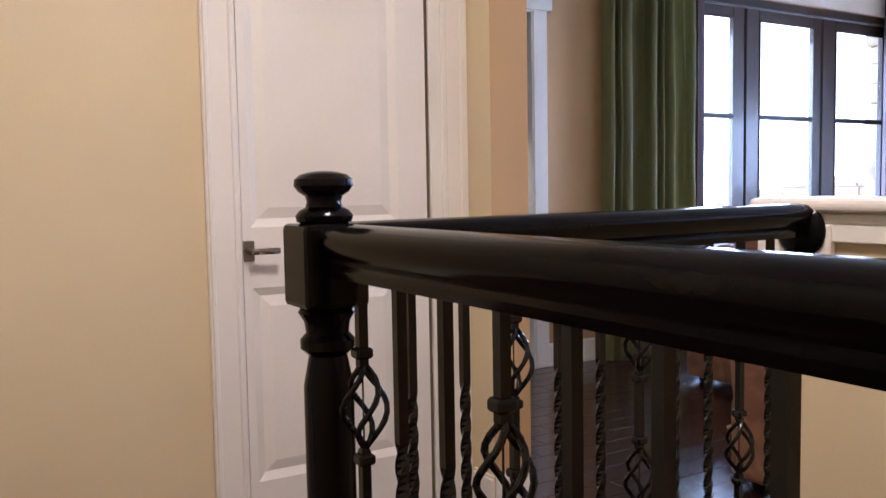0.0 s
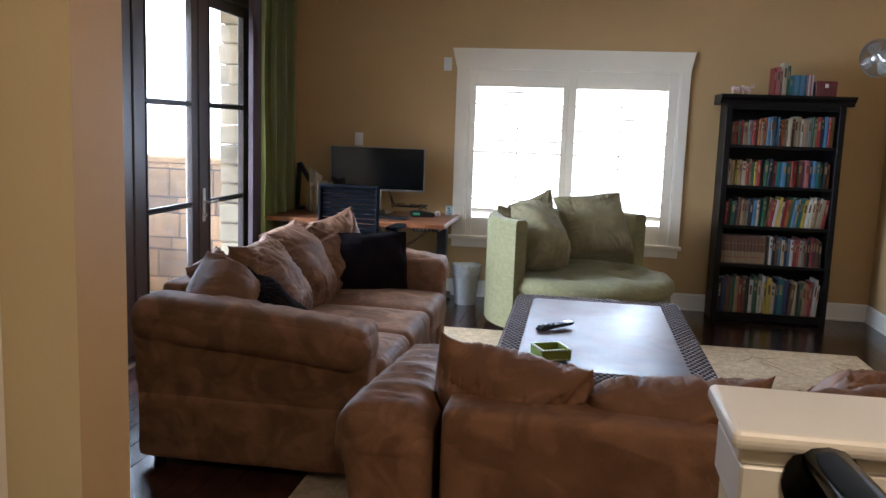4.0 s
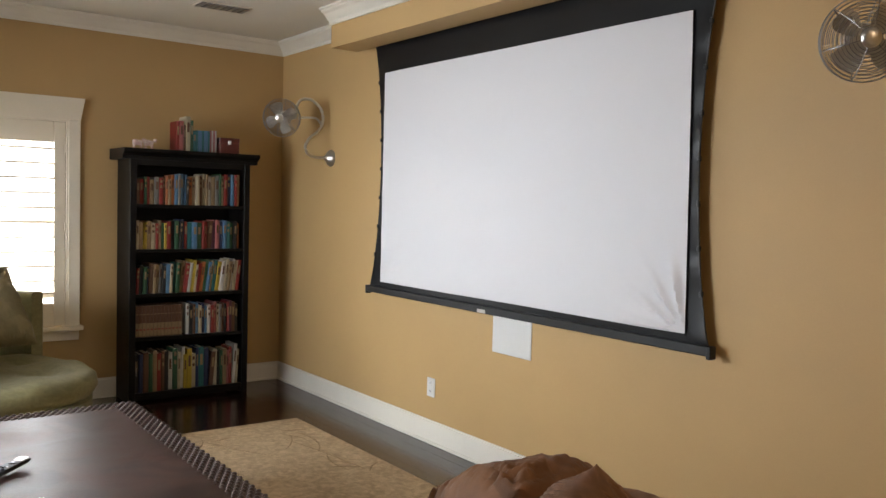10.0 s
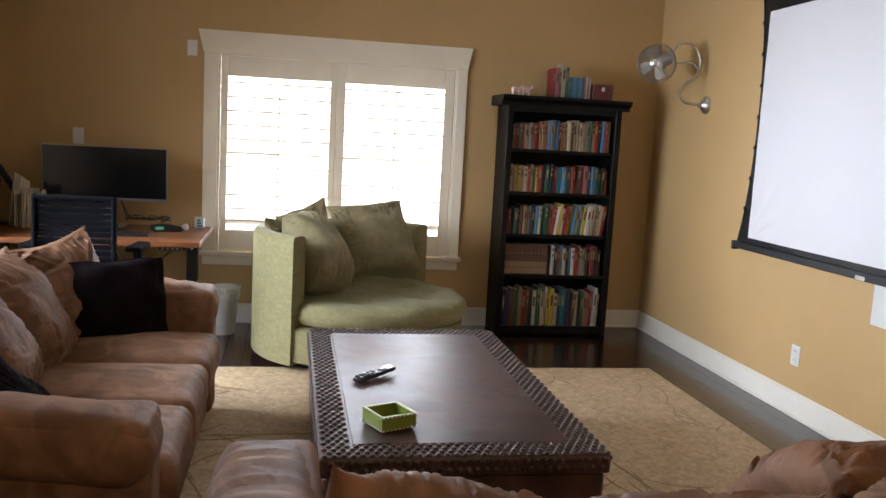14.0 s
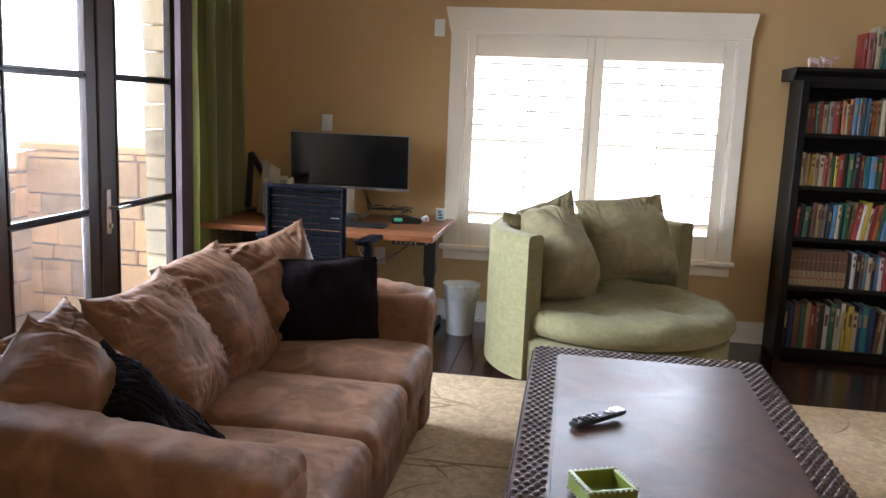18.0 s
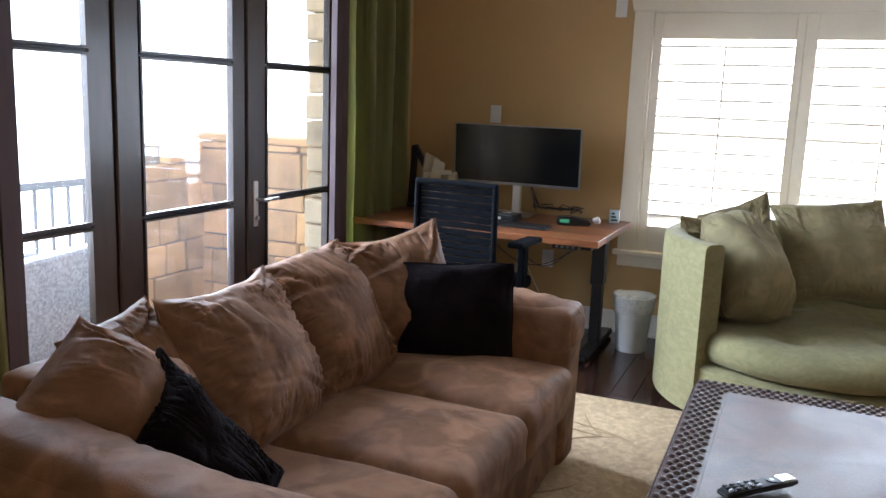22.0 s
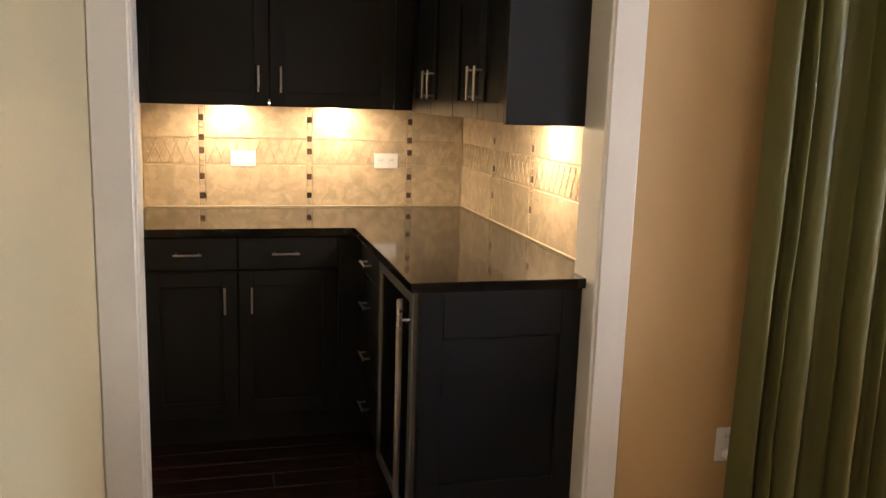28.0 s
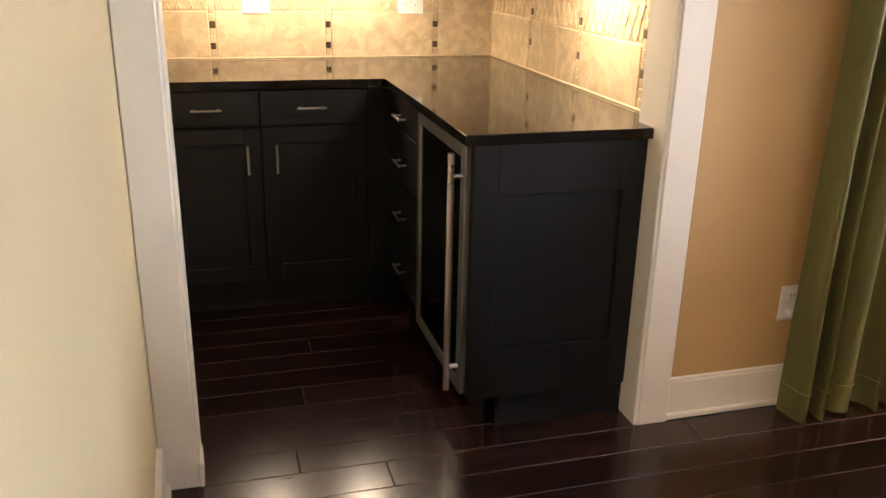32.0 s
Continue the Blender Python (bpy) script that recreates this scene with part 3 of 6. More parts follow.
# ---- closet door ----
door = thing("door_1", "closed white two-panel closet door with a nickel lever", "door", kind="structure")
X0, X1 = 0.742, 1.361
bm = bmesh.new()
PY = DOOR_Y - 0.006
panels = ((0.812, 1.211, 0.275, 0.767), (0.812, 1.211, 1.035, 1.93))
B(bm, X0, panels[0][0] - 0.045, PY, PY + 0.035, 0.012, 2.045)
B(bm, panels[0][1] + 0.045, X1, PY, PY + 0.035, 0.012, 2.045)
for z0, z1 in ((0.012, 0.23), (0.812, 0.990), (1.975, 2.045)):
    B(bm, panels[0][0] - 0.045, panels[0][1] + 0.045, PY, PY + 0.035, z0, z1)
for x0, x1, z0, z1 in panels:
    o = [(x0 - 0.045, z0 - 0.045), (x1 + 0.045, z0 - 0.045), (x1 + 0.045, z1 + 0.045), (x0 - 0.045, z1 + 0.045)]
    k = [(x0 - 0.02, z0 - 0.02), (x1 + 0.02, z0 - 0.02), (x1 + 0.02, z1 + 0.02), (x0 - 0.02, z1 + 0.02)]
    q = [(x0 + 0.012, z0 + 0.012), (x1 - 0.012, z0 + 0.012), (x1 - 0.012, z1 - 0.012), (x0 + 0.012, z1 - 0.012)]
    rings = [[bm.verts.new((a, y, b)) for a, b in ring] for ring, y in ((o, PY), (k, PY + 0.012), (q, PY + 0.004))]
    for ra, rb in zip(rings, rings[1:]):
        for i in range(4):
            bm.faces.new((ra[i], ra[(i + 1) % 4], rb[(i + 1) % 4], rb[i]))
    bm.faces.new(rings[-1])
part("door_leaf", bm, WHITE, door)
handle = part("door_handle", box(0.743, 0.775, PY - 0.008, PY, 0.892, 0.952, bev=0.002), PEWTER, door, "dark brushed nickel lever and plate")
bm = bmesh.new()
cyl(bm, (0.760, PY, 0.922), (0.760, PY - 0.05, 0.922), 0.009)
B(bm, 0.752, 0.838, PY - 0.058, PY - 0.044, 0.913, 0.931, bev=0.005, seg=2)
part("lever", bm, PEWTER, handle, smooth=True)
bm = bmesh.new()
for a0, a1, z1 in ((0.638, 0.738, 2.05), (1.373, 1.519, 2.05)):
    w = a1 - a0
    B(bm, a0, a1, DOOR_Y - 0.016, DOOR_Y, 0, z1, bev=0.003)
    B(bm, a0 + 0.006 if a0 < 1 else a0 + w * 0.28, a0 + 0.02 if a0 < 1 else a0 + w * 0.42, DOOR_Y - 0.024, DOOR_Y - 0.014, 0, z1, bev=0.003)
    B(bm, a0 + w * 0.78, a0 + w * 0.9, DOOR_Y - 0.021, DOOR_Y - 0.014, 0, z1, bev=0.003)
B(bm, 0.62, 1.519, DOOR_Y - 0.022, DOOR_Y, 2.05, 2.16, bev=0.003)
setting("trim_closet_casing", bm, WHITE, "white moulded closet door casing")

# ---- window with plantation shutters ----
bm = bmesh.new()
B(bm, EAST - 0.022, EAST, 0.596, 0.675, 0.53, 2.0, bev=0.003)
B(bm, EAST - 0.022, EAST, 2.445, 2.548, 0.53, 2.0, bev=0.003)
prism(bm, [(0.598, 2.0), (2.552, 2.0), (2.588, 2.157), (0.568, 2.157)], EAST - 0.034, EAST, "x")
B(bm, EAST - 0.05, EAST, 0.575, 2.572, 0.512, 0.545, bev=0.006, seg=2)
B(bm, EAST - 0.02, EAST, 0.60, 2.545, 0.442, 0.512, bev=0.003)
setting("trim_window_casing", bm, SHUTTERW, "white window casing with a flared head and sill")
window = thing("window_1", "bright window behind open white plantation shutters", "window", kind="structure")
bm = bmesh.new()
for y0, y1, z0, z1 in ((0.66, 0.70, 0.53, 2.01), (2.42, 2.46, 0.53, 2.01), (0.70, 2.42, 0.53, 0.60), (0.70, 2.42, 1.94, 2.01), (1.545, 1.595, 0.60, 1.94), (0.70, 2.42, 1.26, 1.29)):
    B(bm, EAST + 0.09, EAST + 0.13, y0, y1, z0, z1, bev=0.004)
part("window_frame", bm, SHUTTERW, window)
for y0, y1, z0, z1 in ((0.70, 1.545, 0.60, 1.26), (0.70, 1.545, 1.29, 1.94), (1.595, 2.42, 0.60, 1.26), (1.595, 2.42, 1.29, 1.94)):
    pane = part("pane", box(EAST + 0.105, EAST + 0.111, y0, y1, z0, z1), GLASS, window)
    pane.visible_shadow = False
bm = bmesh.new()
for y0, y1, z0, z1 in ((2.429, 2.458, 0.545, 2.003), (0.672, 0.688, 0.545, 2.003), (0.688, 2.429, 1.989, 2.003), (1.570, 1.600, 0.548, 1.989)):
    B(bm, EAST - 0.016 if y1 - y0 > 1 or y0 > 2 or y1 < 1 else EAST + 0.025, EAST + 0.06, y0, y1, z0, z1, bev=0.002)
setting("trim_shutter_frame", bm, SHUTTERW, "white frame round the shutters, tinted like warm bounce light")
SH = EAST - 0.004
for y0, y1, w0, w1 in ((0.690, 1.584, 0.076, 0.064), (1.587, 2.427, 0.046, 0.052)):
    shut = thing("window_shutter", "white plantation shutter with its louvres open", "shutter", group="window shutters")
    sx0, sx1 = SH - 0.004, SH + 0.026
    for nm, a in (("stile", (y0, y0 + w0, 0.548, 1.987)), ("stile", (y1 - w1, y1, 0.548, 1.987)), ("rail", (y0 + w0, y1 - w1, 1.838, 1.987)), ("rail", (y0 + w0, y1 - w1, 0.548, 0.708))):
        part(nm, box(sx0, sx1, *a, bev=0.004), SHUTTERW, shut)
    for i in range(11):
        z = 0.764 + i * 0.1025
        bm = bmesh.new()
        prism(bm, [(-0.045, -0.0055), (-0.02, -0.0075), (0.02, -0.0075), (0.044, -0.002), (0.044, 0.002), (0.02, 0.0075), (-0.02, 0.0075), (-0.045, 0.0055)], y0 + w0 + 0.001, y1 - w1 - 0.001, "y")
        tilt = 6.5 if i else 30.0
        lou = part("louvre", bm, SHUTTERW, shut)
        lou.matrix_basis = pose(SH + 0.012, 0, z, 0, tilt, 0)
    ym = (y0 + w0 + y1 - w1) / 2
    part("tilt_rod", box(SH - 0.046, SH - 0.037, ym - 0.005, ym + 0.005, 0.74, 1.80, bev=0.002), SHUTTERW, shut)
    for z in (0.75, 1.25, 1.80):
        yy = y0 + 0.004 if y0 < 1 else y1 - 0.004
        part("hinge", rod((SH - 0.008, yy, z - 0.03), (SH - 0.008, yy, z + 0.03), 0.005, 8), SHUTTERW, shut)

# ---- french doors ----
FY = 4.105
bm = bmesh.new()
for a in ((4.16, 4.215, 0.0, 2.40), (6.775, 6.83, 0.0, 2.40), (4.215, 6.775, 2.345, 2.40), (4.215, 6.775, 0.0, 0.025)):
    B(bm, a[0], a[1], 4.05, 4.15, a[2], a[3], bev=0.004)
for mx in (4.95, 5.818):
    B(bm, mx, mx + 0.04, 4.10, 4.15, 0.025, 2.345, bev=0.004)
setting("french_door_frame", bm, DARKWOOD, "dark stained wooden french door frame")
LEAVES = ((4.22, 4.960), (4.978, 5.829), (5.847, 6.77))
for k, (x0, x1) in enumerate(LEAVES):
    leaf = thing("french_door", "closed dark wooden french door with three glass lights", "door", group="french doors")
    g0, g1 = (4.335, 4.842) if k == 0 else (5.115, 5.735) if k == 1 else (6.0, 6.62)
    y0, y1 = 4.082, 4.128
    for nm, a in (("stile", (x0, g0, 0.03, 2.34)), ("stile", (g1, x1, 0.03, 2.34)), ("rail", (g0, g1, 2.262, 2.34)), ("rail", (g0, g1, 0.03, 0.225))):
        part(nm, box(a[0], a[1], y0, y1, a[2], a[3], bev=0.006), DARKWOOD, leaf)
    for z in (0.89, 1.572):
        part("glazing_bar", box(g0, g1, y0 + 0.008, y1 - 0.008, z - 0.008, z + 0.008, bev=0.003), BLACKM, leaf)
    for z0, z1 in ((0.225, 0.882), (0.898, 1.564), (1.580, 2.262)):
        bm = bmesh.new()
        for q in ((g0, g0 + 0.012, z0, z1), (g1 - 0.012, g1, z0, z1), (g0 + 0.012, g1 - 0.012, z0, z0 + 0.01), (g0 + 0.012, g1 - 0.012, z1 - 0.01, z1)):
            B(bm, q[0], q[1], y0 - 0.006, y0 + 0.012, q[2], q[3])
        part("bead", bm, DARKWOOD, leaf)
        pane = part("pane", box(g0, g1, FY - 0.002, FY + 0.002, z0, z1), GLASS, leaf)
        pane.visible_shadow = False
    if k == 2:
        plate = part("handle_plate", box(5.888, 5.926, y0 - 0.009, y0, 0.755, 0.99, bev=0.003), SILVER, leaf, "tall nickel handle plate")
        bm = bmesh.new()
        cyl(bm, (5.907, y0, 0.895), (5.907, y0 - 0.055, 0.895), 0.009)
        B(bm, 5.90, 6.04, y0 - 0.064, y0 - 0.048, 0.886, 0.904, bev=0.006, seg=2)
        part("lever", bm, SILVER, plate, smooth=True)
        part("lock", rod((5.907, y0 - 0.009, 0.80), (5.907, y0 - 0.022, 0.80), 0.012), SILVER, plate, smooth=True)
bm = bmesh.new()
B(bm, 4.06, 4.16, NORTH - 0.018, NORTH, 0, 2.40, bev=0.003)
B(bm, 6.83, 6.93, NORTH - 0.018, NORTH, 0, 2.40, bev=0.003)
B(bm, 4.04, 6.95, NORTH - 0.022, NORTH, 2.40, 2.545, bev=0.003)
setting("trim_french_door_casing", bm, WHITE, "white casing over the french doors")

# ---- curtains ----
def curtain(x0, x1, y, folds, seed, label, line_side):
    """A pleated drape of uneven deep folds with a hem, a dark lining edge and rings."""
    cur = thing("curtain", label, "curtain", group="window curtains")
    n, rows = folds * 22, 26
    rc = random.Random(int(seed * 31))
    widths = [rc.uniform(0.6, 1.5) for _ in range(folds)]
    ends = [sum(widths[:k]) / sum(widths) for k in range(folds + 1)]
    deep = [rc.uniform(0.7, 1.25) for _ in range(folds)]
    bm = bmesh.new()
    grid = []
    for j in range(rows + 1):
        s = j / rows
        z = 0.012 + 2.533 * s
        row = []
        for i in range(n + 1):
            u = i / n
            uu = min(0.9999, max(0.0, u + 0.018 * noise.noise(Vector((u * 5, seed, 1.1 * s)))))
            k = max(q for q in range(folds) if ends[q] <= uu)
            f = (uu - ends[k]) / (ends[k + 1] - ends[k])
            wave = math.cos(2 * math.pi * f)
            wave = math.copysign(abs(wave) ** 0.7, wave)
            amp = 0.046 * deep[k] * (0.72 + 0.28 * (1 - s))
            flare = 1 + 0.045 * (1 - s) ** 2
            lean = 0.022 * math.sin(2 * math.pi * f) * (1 if k % 2 else -0.4)
            xx = (x0 + x1) / 2 + (u - 0.5) * (x1 - x0) * flare + lean + 0.008 * noise.noise(Vector((u * 9, s * 3, seed)))
            yy = y + amp * wave + 0.012 * noise.noise(Vector((u * 7, s * 3.5, seed + 3))) + 0.004 * noise.noise(Vector((u * 24, s * 9, seed)))
            row.append(bm.verts.new((xx, yy, z)))
        grid.append(row)
    for j in range(rows):
        for i in range(n):
            bm.faces.new((grid[j][i], grid[j][i + 1], grid[j + 1][i + 1], grid[j + 1][i]))
    hem = [v.co.copy() for v in grid[1]]
    bmesh.ops.solidify(bm, geom=bm.faces[:], thickness=0.003)
    part("drape", bm, CURT, cur, smooth=60)
    bm = bmesh.new()
    tube(bm, [p + Vector((0, -0.003, 0)) for p in hem], 0.0022, 5)
    part("hem", bm, CURT, cur, smooth=True)
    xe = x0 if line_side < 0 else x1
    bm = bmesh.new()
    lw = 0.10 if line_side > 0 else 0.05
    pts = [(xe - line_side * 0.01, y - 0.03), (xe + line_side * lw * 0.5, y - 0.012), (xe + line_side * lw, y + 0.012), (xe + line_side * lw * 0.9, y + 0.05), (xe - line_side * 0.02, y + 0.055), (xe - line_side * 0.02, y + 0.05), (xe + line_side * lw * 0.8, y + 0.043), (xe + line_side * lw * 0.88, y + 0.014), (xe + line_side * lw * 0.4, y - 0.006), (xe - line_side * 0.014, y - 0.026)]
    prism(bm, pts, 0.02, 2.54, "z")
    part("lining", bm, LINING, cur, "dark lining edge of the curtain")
    for i in range(folds + 1):
        bm = bmesh.new()
        x = x0 + (x1 - x0) * (0.04 + 0.92 * i / folds)
        tube(bm, [(x, 3.905 + 0.021 * math.cos(a * math.pi / 6), 2.578 + 0.021 * math.sin(a * math.pi / 6)) for a in range(12)], 0.0035, 6, closed=True)
        part("ring", bm, BLACKM, cur, smooth=True)
    return cur


curtain(3.515, 4.285, 3.92, 9, 1.0, "long olive green silk curtain pleated beside the french doors", 1)
curtain(6.50, 7.30, 3.92, 7, 4.0, "long olive green silk curtain in the room corner", -1)
rodt = thing("curtain_rod", "black metal curtain rod above the french doors", "curtain rod")
part("pole", rod((3.45, 3.905, 2.578), (7.30, 3.905, 2.578), 0.014), BLACKM, rodt, smooth=True)
for x in (3.43, 7.32):
    bm = bmesh.new()
    bmesh.ops.create_uvsphere(bm, u_segments=16, v_segments=10, radius=0.028, matrix=Matrix.Translation((x, 3.905, 2.578)))
    part("finial", bm, BLACKM, rodt, smooth=True)
for x in (3.5, 5.5, 7.2):
    bm = bmesh.new()
    cyl(bm, (x, NORTH, 2.60), (x, 3.90, 2.578), 0.007)
    cyl(bm, (x, NORTH - 0.004, 2.60), (x, NORTH, 2.60), 0.025)
    part("bracket", bm, BLACKM, rodt, smooth=True)

# ---- half wall and stair railing ----
bm = bmesh.new()
B(bm, 1.545, 1.722, SOUTH, 1.205, 0.0, 1.026)
B(bm, 1.545, 1.60, SOUTH, 1.01, -0.22, 0.0)
setting("half_wall", bm, CREAM, "cream painted half wall beside the stairwell")
bm = bmesh.new()
B(bm, 1.513, 1.752, SOUTH, 1.232, 1.032, 1.062, bev=0.012, seg=3)
B(bm, 1.529, 1.737, SOUTH, 1.218, 1.008, 1.032, bev=0.005)
setting("trim_half_wall_cap", bm, WHITE, "white wooden cap of the half wall")
bm = bmesh.new()
B(bm, 1.531, 1.545, SOUTH, 1.21, 0.972, 1.008, bev=0.003)
B(bm, 1.525, 1.725, 1.205, 1.215, 0.926, 1.008, bev=0.003)
B(bm, 1.523, 1.545, 1.04, 1.214, 0.926, 1.008, bev=0.003)
B(bm, 1.722, 1.735, SOUTH, 1.21, 0.972, 1.008, bev=0.003)
setting("trim_half_wall_apron", bm, WHITE, "white apron board under the half wall cap")
base("baseboard_half_wall", "y", SOUTH, 1.20, 1.722, 1)


def rail_bar(bm, p, q):
    """Adds a moulded handrail between two points."""
    p, q = Vector(p), Vector(q)
    d = (q - p).normalized()
    s = d.cross(Vector((0, 0, 1))).normalized()
    prof = [(-0.022, -0.033), (0.022, -0.033), (0.026, -0.022), (0.020, -0.014), (0.028, -0.004), (0.034, 0.010), (0.032, 0.022), (0.022, 0.031), (0.0, 0.035), (-0.022, 0.031), (-0.032, 0.022), (-0.034, 0.010), (-0.028, -0.004), (-0.020, -0.014), (-0.026, -0.022)]
    rings = [[bm.verts.new(c + s * a + Vector((0, 0, b))) for a, b in prof] for c in (p, q)]
    n = len(prof)
    for i in range(n):
        bm.faces.new((rings[0][i], rings[0][(i + 1) % n], rings[1][(i + 1) % n], rings[1][i]))
    bm.faces.new(rings[0][::-1])
    bm.faces.new(rings[1])


railing = thing("stair_railing", "black lacquered stair railing with twisted iron balusters", "railing")
NX, NY, RZ = 0.440, 1.045, 1.016
newel = part("newel_post", box(NX - 0.045, NX + 0.045, NY - 0.045, NY + 0.045, 0.0, 0.17, bev=0.006), RAILWOOD, railing, "turned black newel post with a mushroom finial")
part("newel_block", box(NX - 0.045, NX + 0.045, NY - 0.045, NY + 0.045, 0.938, 1.050, bev=0.008, seg=2), RAILWOOD, newel)
bm = bmesh.new()
lathe(bm, [(0.036, 0.17), (0.040, 0.185), (0.034, 0.20), (0.026, 0.22), (0.029, 0.24), (0.034, 0.58), (0.034, 0.83), (0.028, 0.862), (0.026, 0.872), (0.037, 0.882), (0.037, 0.894), (0.029, 0.903), (0.031, 0.918), (0.039, 0.931), (0.034, 0.939)], 28, Matrix.Translation((NX, NY, 0)))
part("newel_shaft", bm, RAILWOOD, newel, smooth=True)
bm = bmesh.new()
lathe(bm, [(0.030, 1.049), (0.037, 1.053), (0.039, 1.060), (0.034, 1.067), (0.025, 1.072), (0.023, 1.079), (0.025, 1.086), (0.034, 1.092), (0.040, 1.100), (0.039, 1.109), (0.032, 1.115), (0.017, 1.119), (0.002, 1.120)], 28, Matrix.Translation((NX, NY, 0)))
part("finial", bm, RAILWOOD, newel, smooth=True)
bm = bmesh.new()
rail_bar(bm, (NX + 0.04, NY + 0.002, RZ), (1.522, 1.104, RZ))
part("handrail", bm, RAILWOOD, railing, smooth=50)
bm = bmesh.new()
rail_bar(bm, (NX + 0.003, NY - 0.04, RZ), (NX + 0.003, -0.95, RZ))
part("handrail", bm, RAILWOOD, railing, smooth=50)
bm = bmesh.new()
lathe(bm, [(0.056, 0), (0.056, 0.006), (0.049, 0.012), (0.044, 0.016)], 28, pose(1.523, 1.104, RZ - 0.022, 0, -90, 0))
part("rosette", bm, RAILWOOD, railing, "round black wooden rosette", smooth=True)


def baluster_mesh(kind):
    """A square iron baluster, twisted (0) or with two wire baskets (1)."""
    bm = bmesh.new()
    n, top = 110, 0.99
    rings = []
    cages = [0.822, 0.575] if kind else []
    for i in range(n + 1):
        z = top * i / n
        t = max(0, min(1, (z - 0.10) / 0.70))
        a = t * 2 * math.pi * (5.0 if kind == 0 else 0.0)
        rr = 0.0088
        for c in cages:
            if abs(z - c) < 0.05:
                rr = 0.0012
        rings.append([bm.verts.new((rr * math.cos(a + k * math.pi / 2 + math.pi / 4), rr * math.sin(a + k * math.pi / 2 + math.pi / 4), z)) for k in range(4)])
    for r0, r1 in zip(rings, rings[1:]):
        for k in range(4):
            bm.faces.new((r0[k], r0[(k + 1) % 4], r1[(k + 1) % 4], r1[k]))
    for c in cages:
        for z in (c - 0.068, c + 0.068):
            B(bm, -0.0115, 0.0115, -0.0115, 0.0115, z - 0.007, z + 0.007, bev=0.003)
        for k in range(4):
            tube(bm, [(0.029 * math.sin(math.pi * s / 12) * math.cos(k * math.pi / 2 + s / 12 * 2.8) + 0.002, 0.029 * math.sin(math.pi * s / 12) * math.sin(k * math.pi / 2 + s / 12 * 2.8), c - 0.055 + 0.11 * s / 12) for s in range(13)], 0.004, 6)
    B(bm, -0.015, 0.015, -0.015, 0.015, 0.0, 0.028, bev=0.004)
    return mesh_of("baluster", bm, IRON)


BAL = [baluster_mesh(k) for k in range(2)]
for i in range(10):
    ob = new("baluster", BAL[(0, 0, 1, 0, 0, 1, 0, 0, 1, 0)[i]])
    ob.parent, ob.location = railing, (0.568 + i * 0.0945, NY + 0.006 * i, 0)
for i in range(18):
    ob = new("baluster", BAL[(1, 0, 0, 1, 0, 0)[i % 6]])
    ob.parent, ob.location = railing, (NX + 0.003, 0.943 - i * 0.1025, 0)

# ---- rug ----
rug = thing("rug", "beige wool rug with carved leaf lines", "rug")
part("rug_body", box(2.96, 6.33, -0.50, 2.52, 0.0, 0.016, bev=0.006, seg=2), RUGM, rug)
rng = random.Random(7)


def carved(x, y, a, ln, bend, thick):
    """One carved line of the rug, from (x, y) along the heading a, curving by bend."""
    pts, p, steps = [], Vector((x, y, 0.0150)), 16
    for _ in range(steps):
        if not (2.99 < p.x < 6.30 and -0.47 < p.y < 2.49):
            break
        pts.append(p.copy())
        p = p + Vector((math.cos(a), math.sin(a), 0)) * ln / steps
        a += bend / steps
    if len(pts) > 5:
        bm = bmesh.new()
        tube(bm, pts, [0.0012 + thick * math.sin(math.pi * k / (len(pts) - 1)) for k in range(len(pts))], 5)
        part("carved_line", bm, RUGSHADE, rug)


for i in range(5):
    for j in range(5):
        x, y = 3.25 + 0.68 * i + rng.uniform(-0.15, 0.15), -0.25 + 0.62 * j + rng.uniform(-0.15, 0.15)
        a = rng.uniform(0, 6.28)
        carved(x, y, a, rng.uniform(0.55, 0.95), rng.uniform(-1.4, 1.4), 0.0050)
        for k in range(4):
            carved(x + rng.uniform(-0.08, 0.08), y + rng.uniform(-0.08, 0.08), a + 0.45 * (k - 1.5) + rng.uniform(-0.15, 0.15), rng.uniform(0.22, 0.45), rng.uniform(0.5, 1.2) * (1 if k % 2 else -1), 0.0042)

# ---- coffee table ----
TX0, TX1, TY0, TY1, TZ = 3.70, 5.445, 0.835, 1.795, 0.475
table = thing("coffee_table", "low brown leather coffee table edged with nailheads", "coffee table")
part("body", box(TX0 + 0.015, TX1 - 0.015, TY0 + 0.015, TY1 - 0.015, 0.10, 0.40, bev=0.01), LEATHER, table)
part("tabletop", box(TX0, TX1, TY0, TY1, 0.40, TZ - 0.006, bev=0.012, seg=2), LEATHER, table)
part("top_panel", box(TX0 + 0.112, TX1 - 0.112, TY0 + 0.112, TY1 - 0.112, TZ - 0.010, TZ - 0.002, bev=0.002), LEATHER, table, "worn smooth leather panel")
for x in (TX0 + 0.07, TX1 - 0.07):
    for y in (TY0 + 0.07, TY1 - 0.07):
        part("foot", box(x - 0.04, x + 0.04, y - 0.04, y + 0.04, 0.016, 0.10, bev=0.006), BLACKWOOD, table)


